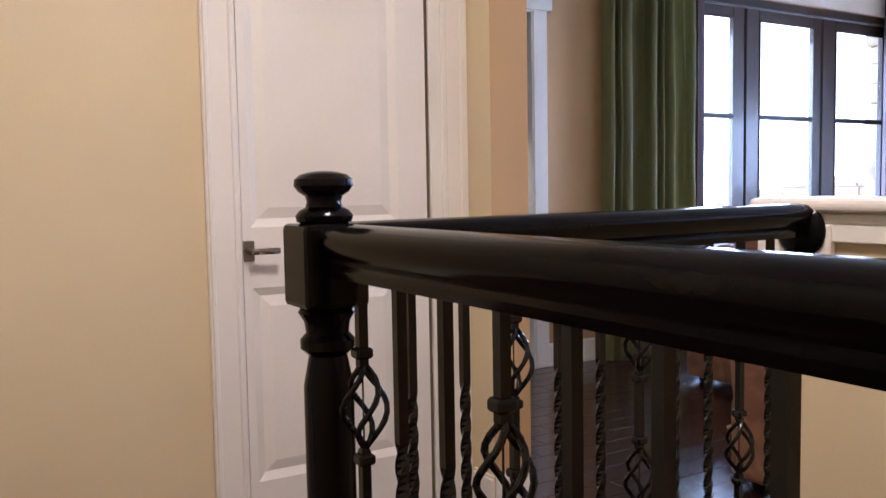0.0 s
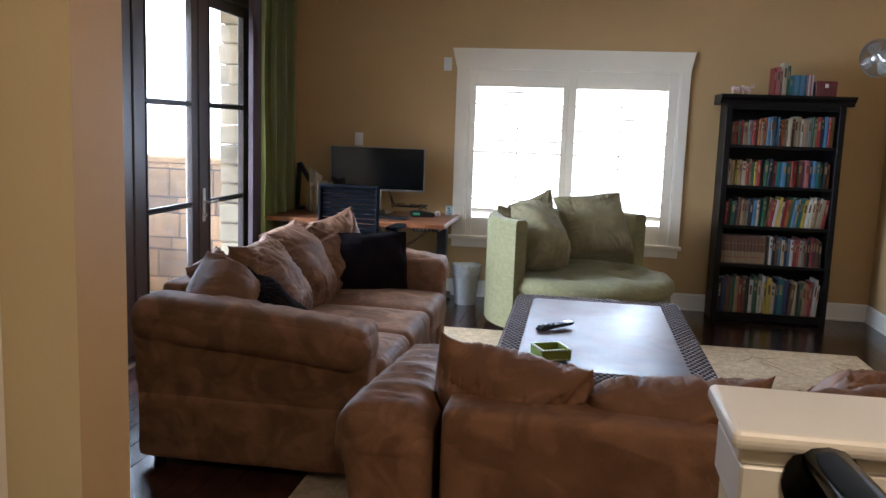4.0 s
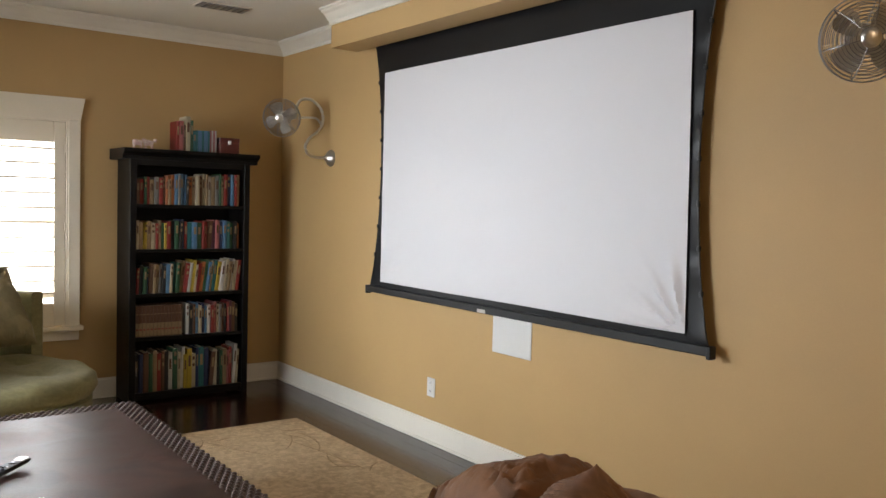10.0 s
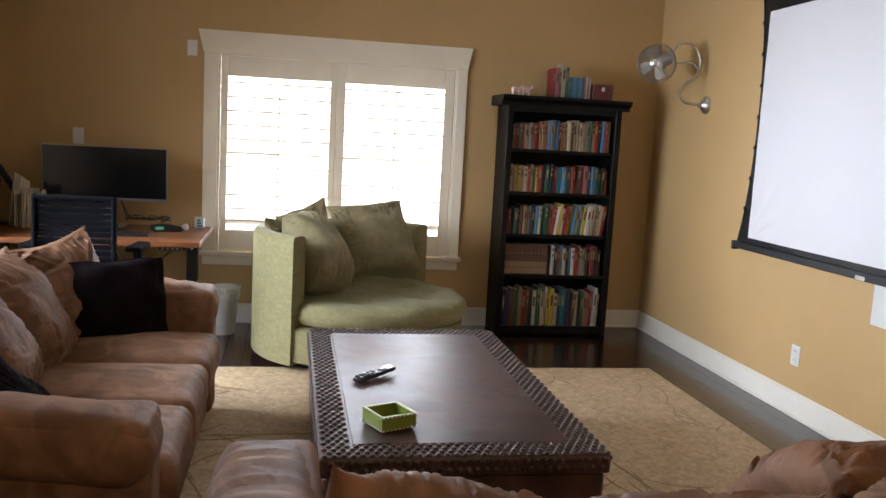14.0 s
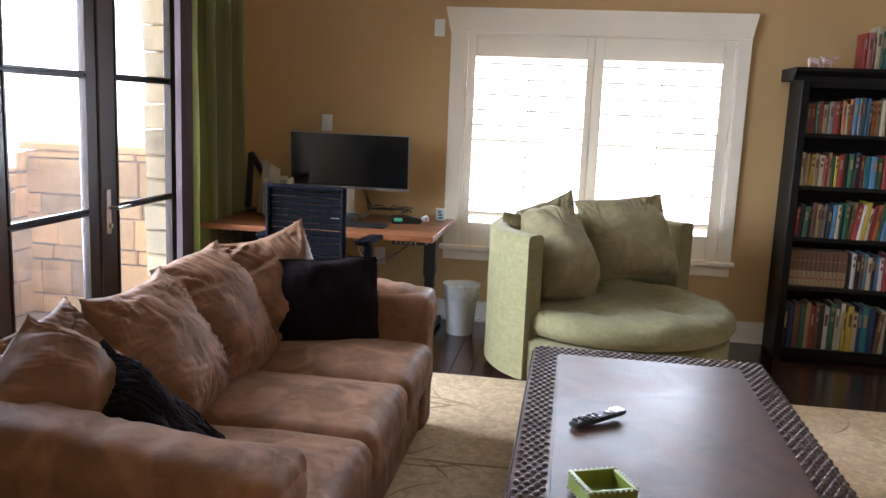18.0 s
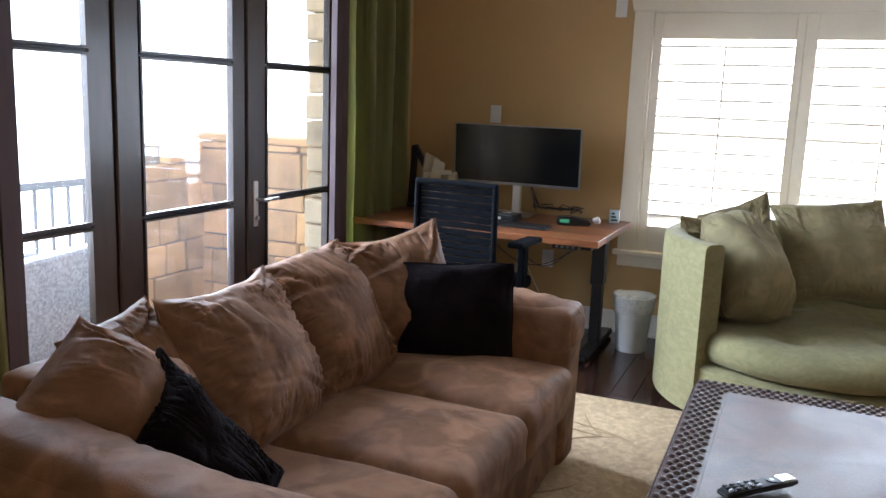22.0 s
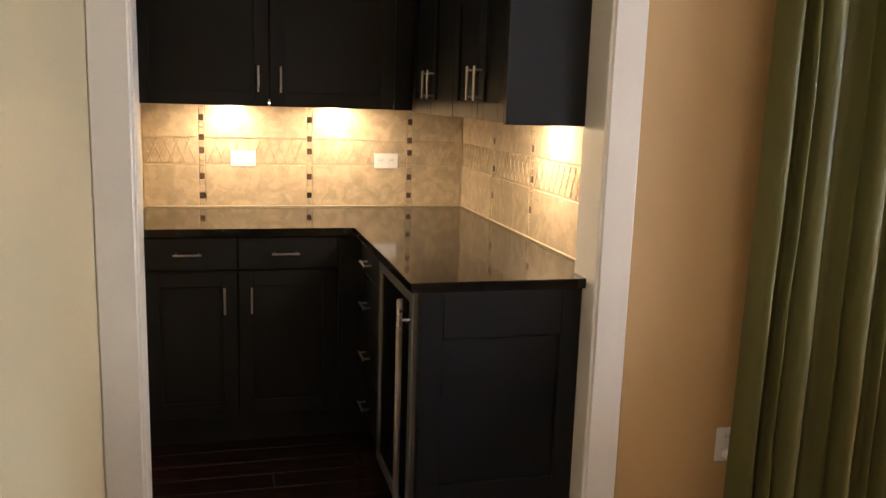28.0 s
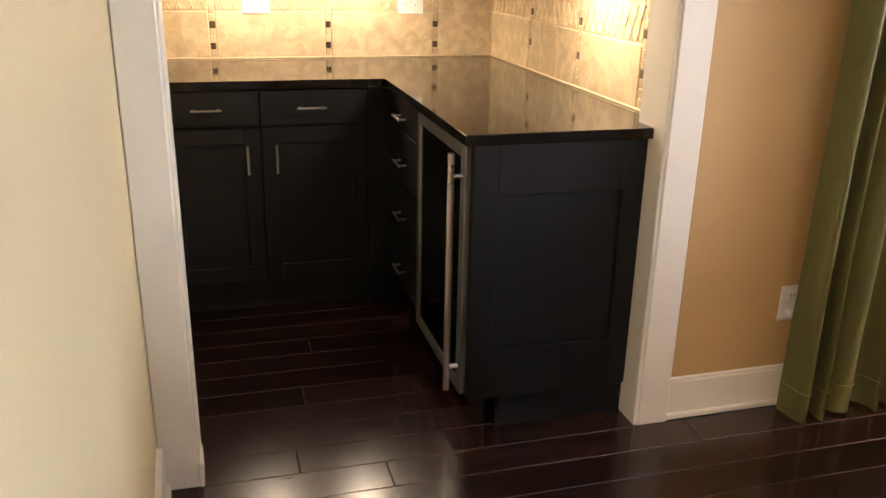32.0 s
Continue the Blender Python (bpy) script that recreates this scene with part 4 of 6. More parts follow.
def stud_grid():
    """Places of the nailheads on the rim of the top and on the sides."""
    out, p, q = [], 0.0300, 0.0272
    nx, ny = int((TX1 - TX0 - 0.02) / q), int((TY1 - TY0 - 0.02) / p)
    for i in range(nx + 1):
        for j in range(ny + 1):
            x, y = TX0 + 0.012 + i * q, TY0 + 0.012 + j * p + (p / 2 if i % 2 else 0)
            if y > TY1 - 0.008:
                continue
            if x < TX0 + 0.105 or x > TX1 - 0.105 or y < TY0 + 0.105 or y > TY1 - 0.105:
                out.append((Vector((x, y, TZ - 0.006)), Vector((0, 0, 1))))
    for k in range(2):
        for i in range(int((TX1 - TX0 - 0.03) / p)):
            x = TX0 + 0.02 + i * p + (p / 2 if k else 0)
            for y, s in ((TY0, -1), (TY1, 1)):
                out.append((Vector((x, y, TZ - 0.024 - 0.026 * k)), Vector((0, s, 0))))
        for j in range(int((TY1 - TY0 - 0.03) / p)):
            y = TY0 + 0.02 + j * p + (p / 2 if k else 0)
            for x, s in ((TX0, -1), (TX1, 1)):
                out.append((Vector((x, y, TZ - 0.024 - 0.026 * k)), Vector((s, 0, 0))))
    return out


def dome(bm, c, nrm, r, h):
    """Adds a faceted nailhead at c."""
    q = nrm.to_track_quat("Z", "Y").to_matrix()
    rings = [[bm.verts.new(c + q @ Vector((rr * math.cos(k * math.pi / 4), rr * math.sin(k * math.pi / 4), z))) for k in range(8)] for rr, z in ((r, 0), (r * 0.92, h * 0.45), (r * 0.62, h * 0.82))]
    top = bm.verts.new(c + q @ Vector((0, 0, h)))
    for k in range(8):
        bm.faces.new((rings[0][k], rings[0][(k + 1) % 8], rings[1][(k + 1) % 8], rings[1][k]))
        bm.faces.new((rings[1][k], rings[1][(k + 1) % 8], rings[2][(k + 1) % 8], rings[2][k]))
        bm.faces.new((rings[2][k], rings[2][(k + 1) % 8], top))


studs = stud_grid()
near = [s for s in studs if s[1].z > 0.5 and (s[0].x < TX0 + 0.105 or s[0].y > TY1 - 0.105)][:300]
taken = {id(s) for s in near}
bm = bmesh.new()
dome(bm, Vector(), Vector((0, 0, 1)), 0.0110, 0.0085)
STUDMESH = mesh_of("nailhead", bm, STUD, True)
for c, nrm in near:
    ob = new("nailhead", STUDMESH)
    ob.parent, ob.location = table, c
bm = bmesh.new()
for s in studs:
    if id(s) not in taken:
        dome(bm, s[0], s[1], 0.0110, 0.0085)
tagged(part("nailhead_rest", bm, STUD, table, smooth=True), kind="stuff")

# things on the table
remote = thing("remote_control", "slim black remote control with silver end", "remote control", pose(4.555, 1.54, TZ + 0.001, 0, 0, -47))
bm = bmesh.new()
prism(bm, [(-0.112, 0.0), (0.10, 0.012), (0.112, 0.018), (0.110, 0.030), (0.02, 0.026), (-0.10, 0.020), (-0.116, 0.012)], -0.022, 0.022, "y")
bmesh.ops.bevel(bm, geom=bm.edges[:], offset=0.004, segments=2, affect="EDGES")
part("body", bm, BLACKP, remote, smooth=True)
for i in range(5):
    for j in range(3):
        x = -0.095 + i * 0.022
        part("button", box(x - 0.006, x + 0.006, -0.016 + j * 0.013, -0.007 + j * 0.013, 0.017 + (x + 0.1) * 0.03, 0.0255 + (x + 0.1) * 0.03, bev=0.002), GREYM if (i + j) % 4 == 0 else BLACKP, remote)
part("end_plate", box(0.062, 0.106, -0.019, 0.019, 0.0225, 0.0312, bev=0.003), SILVER, remote, "brushed silver end plate")
dial = part("dial", rod((0.040, 0, 0.022), (0.040, 0, 0.0295), 0.015, 20), BLACKP, remote, "round black navigation dial", smooth=True)
part("dial_button", rod((0.040, 0, 0.0295), (0.040, 0, 0.0305), 0.006, 14), GREYM, dial, smooth=True)
tray = thing("trinket_tray", "square lime green tray edged with white beads", "tray", pose(3.985, 1.545, TZ - 0.001, 0, 0, 24))
S = 0.069
part("floor", box(-S + 0.01, S - 0.01, -S + 0.01, S - 0.01, 0.004, 0.012), LIME, tray)
for k in range(4):
    w = part("side", box(-S, S - 0.012, -S, -S + 0.012, 0.004, 0.056, bev=0.002), LIME, tray)
    w.matrix_basis = pose(0, 0, 0, 0, 0, 90 * k)
bm = bmesh.new()
bmesh.ops.create_icosphere(bm, subdivisions=1, radius=0.0034)
BEAD = mesh_of("bead", bm, PLASTIC, True)
for k in range(4):
    for i in range(9):
        for z in (0.010, 0.053):
            ob = new("bead", BEAD)
            ob.parent = tray
            ob.matrix_basis = pose(0, 0, 0, 0, 0, 90 * k) @ Matrix.Translation((-S + 0.006 + i * 0.0158, -S - 0.002, z))

# ---- sofas ----
def sofa(name, label, length, depth, m, seats, seed, arm_w=0.25, arm_h=0.728, back_h=0.745, low_arm=0.0):
    """A three-seat sofa along its own x, facing its own -y, from (0, 0)."""
    s = thing(name, label, "sofa", m, group="sofas")
    bm = bmesh.new()
    soft(bm, (length - 0.06, depth - 0.05, 0.29), 0.03, 14, rough=0.004, seed=seed, m=Matrix.Translation((length / 2, depth / 2 + 0.005, 0.185)))
    part("base", bm, SUEDE, s, smooth=60)
    bm = bmesh.new()
    soft(bm, (length - 2 * arm_w - 0.05, 0.20, back_h - 0.055), 0.030, 16, rough=0.004, freq=5, seed=seed + 1, m=Matrix.Translation((length / 2, depth - 0.11, back_h / 2 + 0.035)))
    part("back_frame", bm, SUEDE, s, smooth=60)
    for k, x in enumerate((arm_w / 2, length - arm_w / 2)):
        top = arm_h if k else arm_h - low_arm
        bm = bmesh.new()
        soft(bm, (arm_w - 0.006, depth - 0.012, top - 0.10), 0.040, 20, rough=0.004, freq=5, seed=seed + 2 + k, m=Matrix.Translation((x, depth / 2, 0.04 + (top - 0.10) / 2)))
        inward = -1 if k else 1
        for v in bm.verts:
            if (v.co.x - x) * inward < 0:
                v.co.x += inward * 0.06 * max(0.0, min(1.0, (top - 0.12 - v.co.z) / (top - 0.16))) ** 0.65
        arm = part("arm", bm, SUEDE, s, smooth=60)
        bm = bmesh.new()
        soft(bm, (arm_w + 0.012, depth + 0.004, 0.19), 0.078, 58, crown=0.022, rough=0.003, freq=5, seed=seed + 4 + k, gather=0.0065, across=(2.0, 14.0, 2.0), m=Matrix.Translation((x - inward * 0.010, depth / 2 - 0.004, top - 0.122)) @ pose(0, 0, 0, 4.8, 0, 0))
        part("arm_pad", bm, SUEDE, arm, "padded suede arm roll with creases", smooth=True)
    x, w = arm_w - 0.005, (length - 2 * arm_w + 0.01) / seats
    for k in range(seats):
        bm = bmesh.new()
        soft(bm, (w - 0.004, depth - 0.22, 0.19), 0.055, 44, crown=0.03, rough=0.006, freq=4, seed=seed + 7 + k, gather=0.003, across=(12.0, 3.0, 4.0), m=Matrix.Translation((x + w * (k + 0.5), (depth - 0.22) / 2 - 0.03, 0.375)))
        part("seat_cushion", bm, SUEDE, s, "plump suede seat cushion", smooth=True)
    for x in (0.12, length - 0.12):
        for y in (0.08, depth - 0.08):
            part("leg", rod((x, y, 0.0), (x, y, 0.075), 0.026, 12, 0.036), BLACKWOOD, s, smooth=True)
    return s


def throw(name, label, corners, t, material, seed, group="", cord=0.0, seam=True, **shape):
    """A loose pillow laid between four corners, with its seam or piping."""
    mid = sum((Vector(c) for c in corners), Vector()) / 4
    bm = bmesh.new()
    ring = pillow(bm, [Vector(c) - mid for c in corners], t, seed=seed, **shape)
    ob = solid(name, bm, material, label, "pillow", group=group, smooth=True)
    ob.location = mid
    if not seam:
        return ob
    bm = bmesh.new()
    tube(bm, ring, cord if cord else 0.0014, 6, closed=True)
    part("piping" if cord else "seam", bm, material, ob, smooth=True)
    return ob


sofa("sofa", "brown microsuede three-seat sofa against the french doors", 2.15, 1.02, pose(3.455, 2.255, 0.0), 3, 1)
sofa("sofa", "brown microsuede sofa with its back to the half wall", 2.08, 1.00, pose(3.375, -0.02, 0.0, 0, 0, 90), 3, 21, low_arm=0.10)
BACK = "large slouching brown suede back pillow on the sofa"
for i, (corners, t, sag, pin) in enumerate((
        (((3.55, 3.07, 0.68), (3.84, 2.84, 0.46), (4.12, 2.99, 0.67), (3.83, 3.09, 0.875)), 0.34, 0.0, -0.02),
        (((3.80, 2.97, 0.48), (4.24, 2.96, 0.48), (4.17, 3.19, 0.865), (3.86, 3.20, 0.80)), 0.20, 0.0, 0.05),
        (((4.00, 2.82, 0.43), (4.60, 2.86, 0.43), (4.65, 3.13, 0.875), (4.10, 3.12, 0.875)), 0.30, 0.02, 0.05),
        (((4.58, 2.87, 0.43), (5.05, 2.84, 0.43), (5.10, 3.13, 0.90), (4.63, 3.17, 0.86)), 0.30, 0.0, 0.04),
        (((5.06, 2.94, 0.44), (5.40, 2.68, 0.46), (5.475, 2.875, 0.965), (5.12, 3.17, 0.89)), 0.24, 0.02, 0.07))):
    throw("back_pillow", BACK, corners, t, SUEDE, 31 + i, "sofa back pillows", sag=sag, pinch=pin, ear=(0, 0, 0.02) if i == 0 else (0, 0, 0), gather=0.006 if i == 0 else 0.014)
throw("throw_pillow", "dark chocolate plush pillow propped by the sofa arm", ((5.10, 2.86, 0.455), (5.31, 2.47, 0.455), (5.40, 2.51, 0.82), (5.205, 2.885, 0.82)), 0.15, CHOC, 41, "dark throw pillows", cord=0.006, pinch=0.015, gather=0.003, depth=0.004, slump=0.008)
throw("throw_pillow", "dark chocolate plush pillow slumped on the sofa", ((3.68, 2.82, 0.60), (3.74, 2.52, 0.50), (3.96, 2.60, 0.54), (3.93, 2.94, 0.80)), 0.17, CHOC, 43, "dark throw pillows", cord=0.008, pinch=0.02, gather=0.014, depth=0.008)
for i, (corners, t, sag, ear, ear_right) in enumerate((
        (((2.82, 1.87, 0.50), (2.82, 1.38, 0.50), (2.51, 1.40, 0.815), (2.575, 1.82, 0.855)), 0.31, 0.015, (-0.005, 0.0, 0.06), (0, 0, 0.03)),
        (((2.82, 1.46, 0.47), (2.84, 0.93, 0.47), (2.475, 0.97, 0.835), (2.50, 1.40, 0.79)), 0.31, 0.03, (0, 0, 0), (0, -0.02, 0.045)),
        (((3.20, 0.72, 0.55), (3.13, 0.20, 0.48), (2.72, 0.24, 0.66), (2.78, 0.68, 0.79)), 0.30, 0.0, (0, 0, 0), (0, 0, 0)),
        (((2.60, 0.90, 0.52), (2.70, 0.24, 0.58), (2.67, 0.51, 0.835), (2.43, 0.90, 0.84)), 0.25, 0.0, (-0.02, 0.01, 0.035), (0, 0.015, 0.022)))):
    throw("back_pillow", BACK, corners, t, SUEDE, 51 + i, "sofa back pillows", sag=sag, heavy=0.1, pinch=-0.045, ear=ear, ear_right=ear_right, seam=False)

# ---- green swivel chair ----
GC = Vector((6.75, 1.42, 0))
chair = thing("swivel_chair", "round sage green velvet swivel chair with loose pillows", "chair", Matrix.Translation(GC))


def ring_shell(bm, a0, a1, r0, r1, z0, z1, n=48, bev=0.03):
    """Adds an upholstered arc wall about the z axis."""
    prof = []
    for a in range(5):
        t = math.pi / 2 * a / 4
        prof.append((r1 - bev + bev * math.cos(t), z1 - bev + bev * math.sin(t)))
    for a in range(5):
        t = math.pi / 2 + math.pi / 2 * a / 4
        prof.append((r0 + bev + bev * math.cos(t), z1 - bev + bev * math.sin(t)))
    prof += [(r0, z0), (r1, z0)]
    rings = []
    for i in range(n + 1):
        t = radians(a0 + (a1 - a0) * i / n)
        rings.append([bm.verts.new((r * math.cos(t), r * math.sin(t), z + 0.004 * noise.noise(Vector((3 * t, z * 2, r))))) for r, z in prof])
    k = len(prof)
    for p, q in zip(rings, rings[1:]):
        for i in range(k):
            bm.faces.new((p[i], p[(i + 1) % k], q[(i + 1) % k], q[i]))
    bm.faces.new(rings[0][::-1])
    bm.faces.new(rings[-1])


bm = bmesh.new()
ring_shell(bm, -46, 140, 0.60, 0.715, 0.055, 0.84)
part("barrel_back", bm, GREENV, chair, smooth=50)
bm = bmesh.new()
lathe(bm, [(0.10, 0.06), (0.66, 0.06), (0.69, 0.08), (0.69, 0.27), (0.66, 0.285), (0.10, 0.285)], 56)
part("base_skirt", bm, GREENV, chair, smooth=50)
bm = bmesh.new()
prof = [(0.02, 0.285), (0.64, 0.285), (0.70, 0.305), (0.725, 0.345), (0.715, 0.395), (0.69, 0.418), (0.66, 0.43), (0.62, 0.438), (0.58, 0.443), (0.54, 0.446), (0.50, 0.448), (0.46, 0.449), (0.42, 0.45), (0.38, 0.45), (0.34, 0.45), (0.30, 0.45), (0.26, 0.45), (0.22, 0.45), (0.16, 0.45), (0.1, 0.448), (0.004, 0.446)]
TUFTS = [Vector((0.40 * math.cos(radians(a)), 0.40 * math.sin(radians(a)))) for a in (20, 92, 164, 236, 308)]
lathe(bm, prof, 64)
for v in bm.verts:
    a, r = math.atan2(v.co.y, v.co.x), v.co.xy.length
    if v.co.z > 0.4 and r > 0.05:
        v.co.z += 0.022 * noise.noise(Vector((v.co.x * 5, v.co.y * 5, 2))) - sum(0.044 * math.exp(-((v.co.xy - q).length / 0.075) ** 2) + 0.016 * math.exp(-((v.co.xy - q).length / 0.2) ** 2) for q in TUFTS)
for v in bm.verts:
    v.co = Vector((v.co.x * 0.915 - 0.045, v.co.y * 0.915 - 0.048, v.co.z))
part("seat_cushion", bm, GREENV, chair, "round tufted velvet seat cushion", smooth=70)
for a in (50, 140, 230, 320):
    t = radians(a)
    part("foot", rod((0.56 * math.cos(t), 0.56 * math.sin(t), 0.0), (0.56 * math.cos(t), 0.56 * math.sin(t), 0.06), 0.03, 12), BLACKP, chair, smooth=True)
for i, (corners, t, pin) in enumerate((
        (((6.36, 1.78, 0.50), (6.54, 1.50, 0.50), (6.86, 1.735, 0.925), (6.62, 1.955, 0.905)), 0.38, -0.08),
        (((6.74, 1.50, 0.52), (6.90, 1.00, 0.55), (7.12, 1.14, 1.02), (6.96, 1.655, 0.965)), 0.26, 0.05),
        (((6.82, 1.92, 0.55), (6.98, 1.54, 0.55), (7.00, 1.68, 1.015), (6.84, 2.00, 0.90)), 0.17, 0.04),
        (((6.62, 2.02, 0.55), (6.86, 1.86, 0.55), (6.92, 1.90, 0.86), (6.72, 2.06, 0.90)), 0.12, 0.03))):
    throw("chair_pillow", "olive velvet pillow leaning in the green chair", corners, t, OLIVE, 61 + i, "olive pillows", pinch=pin, gather=0.010, depth=0.014, slump=0.03, heavy=0.34, cord=0.0035)

# ---- bookcase and books ----
BX, BY0, BY1 = 7.27, -0.543, 0.343
case = thing("bookcase", "tall black wooden bookcase with five shelves full of books", "bookcase")
for y0, y1 in ((BY0, BY0 + 0.045), (BY1 - 0.045, BY1)):
    bm = bmesh.new()
    B(bm, BX, 7.59, y0, y1, 0.0, 1.77, bev=0.003)
    part("side_panel", bm, BLACKWOOD, case)
part("back_panel", box(7.575, 7.588, BY0 + 0.045, BY1 - 0.045, 0.05, 1.77), BLACKWOOD, case)
bm = bmesh.new()
prism(bm, [(BX - 0.005, 1.74), (7.595, 1.74), (7.595, 1.815), (BX - 0.055, 1.815), (BX - 0.055, 1.795), (BX - 0.03, 1.775), (BX - 0.008, 1.765)], BY0 - 0.055, BY1 + 0.055, "y")
part("cornice", bm, BLACKWOOD, case)
SHELVES = (0.075, 0.475, 0.785, 1.105, 1.425)
for z in SHELVES:
    part("shelf", box(BX + 0.008, 7.575, BY0 + 0.045, BY1 - 0.045, z - 0.024, z, bev=0.002), BLACKWOOD, case)
part("apron", box(BX + 0.006, BX + 0.022, BY0 + 0.045, BY1 - 0.045, 1.70, 1.742), BLACKWOOD, case)
part("plinth", box(BX + 0.012, BX + 0.028, BY0 + 0.045, BY1 - 0.045, 0.018, 0.052), BLACKWOOD, case)

PALETTE = {n: mat(n + "_book_cloth", tuple(0.68 * q for q in c), 0.55, var=0.12, scale=20, fine=150, bump=0.1) for n, c in (("red", (0.30, 0.025, 0.02)), ("navy", (0.02, 0.035, 0.11)), ("blue", (0.10, 0.24, 0.42)), ("teal", (0.02, 0.16, 0.17)), ("green", (0.03, 0.11, 0.05)), ("cream", (0.55, 0.47, 0.32)), ("white", (0.66, 0.63, 0.58)), ("yellow", (0.55, 0.40, 0.04)), ("brown", (0.14, 0.06, 0.03)), ("black", (0.012, 0.012, 0.013)), ("orange", (0.48, 0.14, 0.03)), ("grey", (0.22, 0.21, 0.20)), ("tan", (0.34, 0.23, 0.12)), ("pink", (0.45, 0.14, 0.14)), ("plum", (0.10, 0.025, 0.05)))}

REDWOOD = mat("dark_red_lacquered_wood", (0.115, 0.016, 0.012), 0.35, var=0.25, scale=6, fine=60, stretch=(1, 8, 1), bump=0.08)


def book(x, y, z, th, h, d, hue, lean=0.0, bars=1, title=""):
    """An upright book, its spine towards -x, its near corner at (x, y, z); lean in degrees along y."""
    b = thing("book", hue + " book standing on the bookcase shelf", "book", Matrix.Translation((x, y, z)) @ pose(0, 0, 0, lean, 0, 0), group="books on the shelves")
    c = 0.0025
    bm = bmesh.new()
    prism(bm, [(0.003, 0), (0, th * 0.25), (0, th * 0.75), (0.003, th), (d, th), (d, th - c), (0.006, th - c), (0.006, c), (d, c), (d, 0)], 0, h, "z")
    part("cover", bm, PALETTE[hue], b)
    part("pages", box(0.007, d - 0.004, c, th - c, 0.003, h - 0.004), PAPER, b)
    light = hue in ("navy", "black", "red", "green", "brown", "plum", "teal", "blue")
    for k in range(bars):
        zz = h * (0.62 + 0.2 * k) if bars > 1 else h * 0.55
        part("spine_label", box(-0.0012, 0.001, th * 0.25, th * 0.75, zz, zz + h * (0.10 if bars > 1 else 0.28)), PALETTE["tan" if light else "brown"], b)
    if title:
        cu = bpy.data.curves.new("spine_title", "FONT")
        cu.body, cu.size, cu.extrude, cu.align_x, cu.align_y = title, min(th * 0.75, 0.03), 0.0004, "CENTER", "CENTER"
        dg = bpy.data.objects.new("spine_title", cu)
        scene.collection.objects.link(dg)
        me = bpy.data.meshes.new_from_object(dg)
        bpy.data.objects.remove(dg)
        me.materials.append(PALETTE["white"])
        o = new("spine_title", me)
        o.parent, o.matrix_basis = b, Matrix.Translation((-0.002, th / 2, h * 0.55)) @ pose(0, 0, 0, 0, -90, 0) @ pose(0, 0, 0, 0, 0, 180)
    return b


ROWS_OF_BOOKS = (
    "black navy brown green tan red brown black white green cream white yellow yellow cream navy teal navy brown cream black green tan pink red white cream",
    "SET white black brown blue cream navy blue white red pink cream grey brown black red plum brown black",
    "red black green navy brown tan tan grey black blue cream teal green tan red white yellow cream red orange green blue cream teal yellow white cream tan white cream red",
    "cream tan yellow tan cream red tan green yellow red black green black navy red teal blue green red red brown plum pink navy blue teal green black orange",
    "brown red green red tan grey red brown orange tan orange blue grey blue blue black orange tan cream brown cream tan white tan grey green cream red navy blue red tan")
rb = random.Random(11)
for z, row in zip(SHELVES, ROWS_OF_BOOKS):
    hues = row.split()
    y, yend = BY1 - 0.050, BY0 + 0.048
    if hues[0] == "SET":
        hues = hues[1:]
        for k in range(13):
            y -= 0.026
            b = book(BX + 0.035, y, z, 0.0245, 0.225, 0.16, "brown", bars=0)
            part("spine_band", box(-0.0016, 0.001, 0.001, 0.0235, 0.004, 0.098), PALETTE["tan"], b)
            part("spine_mark", box(-0.0024, 0.001, 0.006, 0.0185, 0.046, 0.058), PALETTE["red"], b)
            part("spine_gilt", box(-0.0012, 0.001, 0.004, 0.0205, 0.160, 0.164), PALETTE["tan"], b)
        y -= 0.03
    span = y - yend
    ws = [rb.uniform(0.017, 0.034) for _ in hues]
    k = (span - 0.02) / sum(ws)
    hmax = {0.075: 0.30, 0.475: 0.235, 0.785: 0.24, 1.105: 0.215, 1.425: 0.235}[z]
    lean = 0.0
    for i, (hue, w) in enumerate(zip(hues, ws)):
        w *= k
        y -= w
        grow = 0.78 + 0.22 * (i / len(hues)) if z in (0.785, 1.425) else 0.9
        h = hmax * min(1, grow + rb.uniform(-0.07, 0.10))
        if z == 0.785:
            lean = 7 if i > 12 else 2
        elif rb.random() < 0.10:
            lean = rb.uniform(2, 5)
        else:
            lean = 0
        t = {(0.075, 0): "French", (1.425, 15): "Australia"}.get((z, i), "")
        book(BX + rb.uniform(0.02, 0.045), y + 0.0005, z, w - 0.0012, h, rb.uniform(0.14, 0.20), hue, lean, rb.choice((0, 1, 1, 2)), t)
# books and things on top
ZT = 1.815
y = 0.005
for hue, w, h in (("red", 0.022, 0.215), ("pink", 0.03, 0.22), ("brown", 0.016, 0.19), ("cream", 0.034, 0.255), ("green", 0.022, 0.23), ("teal", 0.02, 0.15)):
    y -= w
    book(BX + 0.05, y, ZT, w - 0.001, h, 0.15, hue, 0, 1)
for k in range(7):
    y -= 0.015
    book(BX + 0.05, y, ZT, 0.0142, 0.16, 0.13, "blue" if k % 3 else "teal", 0, 0)
for k in range(4):
    y -= 0.013
    book(BX + 0.05, y, ZT, 0.0122, 0.165, 0.13, "white" if k % 2 else "pink", 0, 0)
boxy = thing("keepsake_box", "small dark red wooden box with a brass latch", "box", Matrix.Translation((BX + 0.03, y - 0.17, ZT)))
part("body", box(0, 0.12, 0, 0.155, 0, 0.085, bev=0.003), REDWOOD, boxy)
part("lid", box(-0.002, 0.122, -0.002, 0.157, 0.085, 0.118, bev=0.004), REDWOOD, boxy)
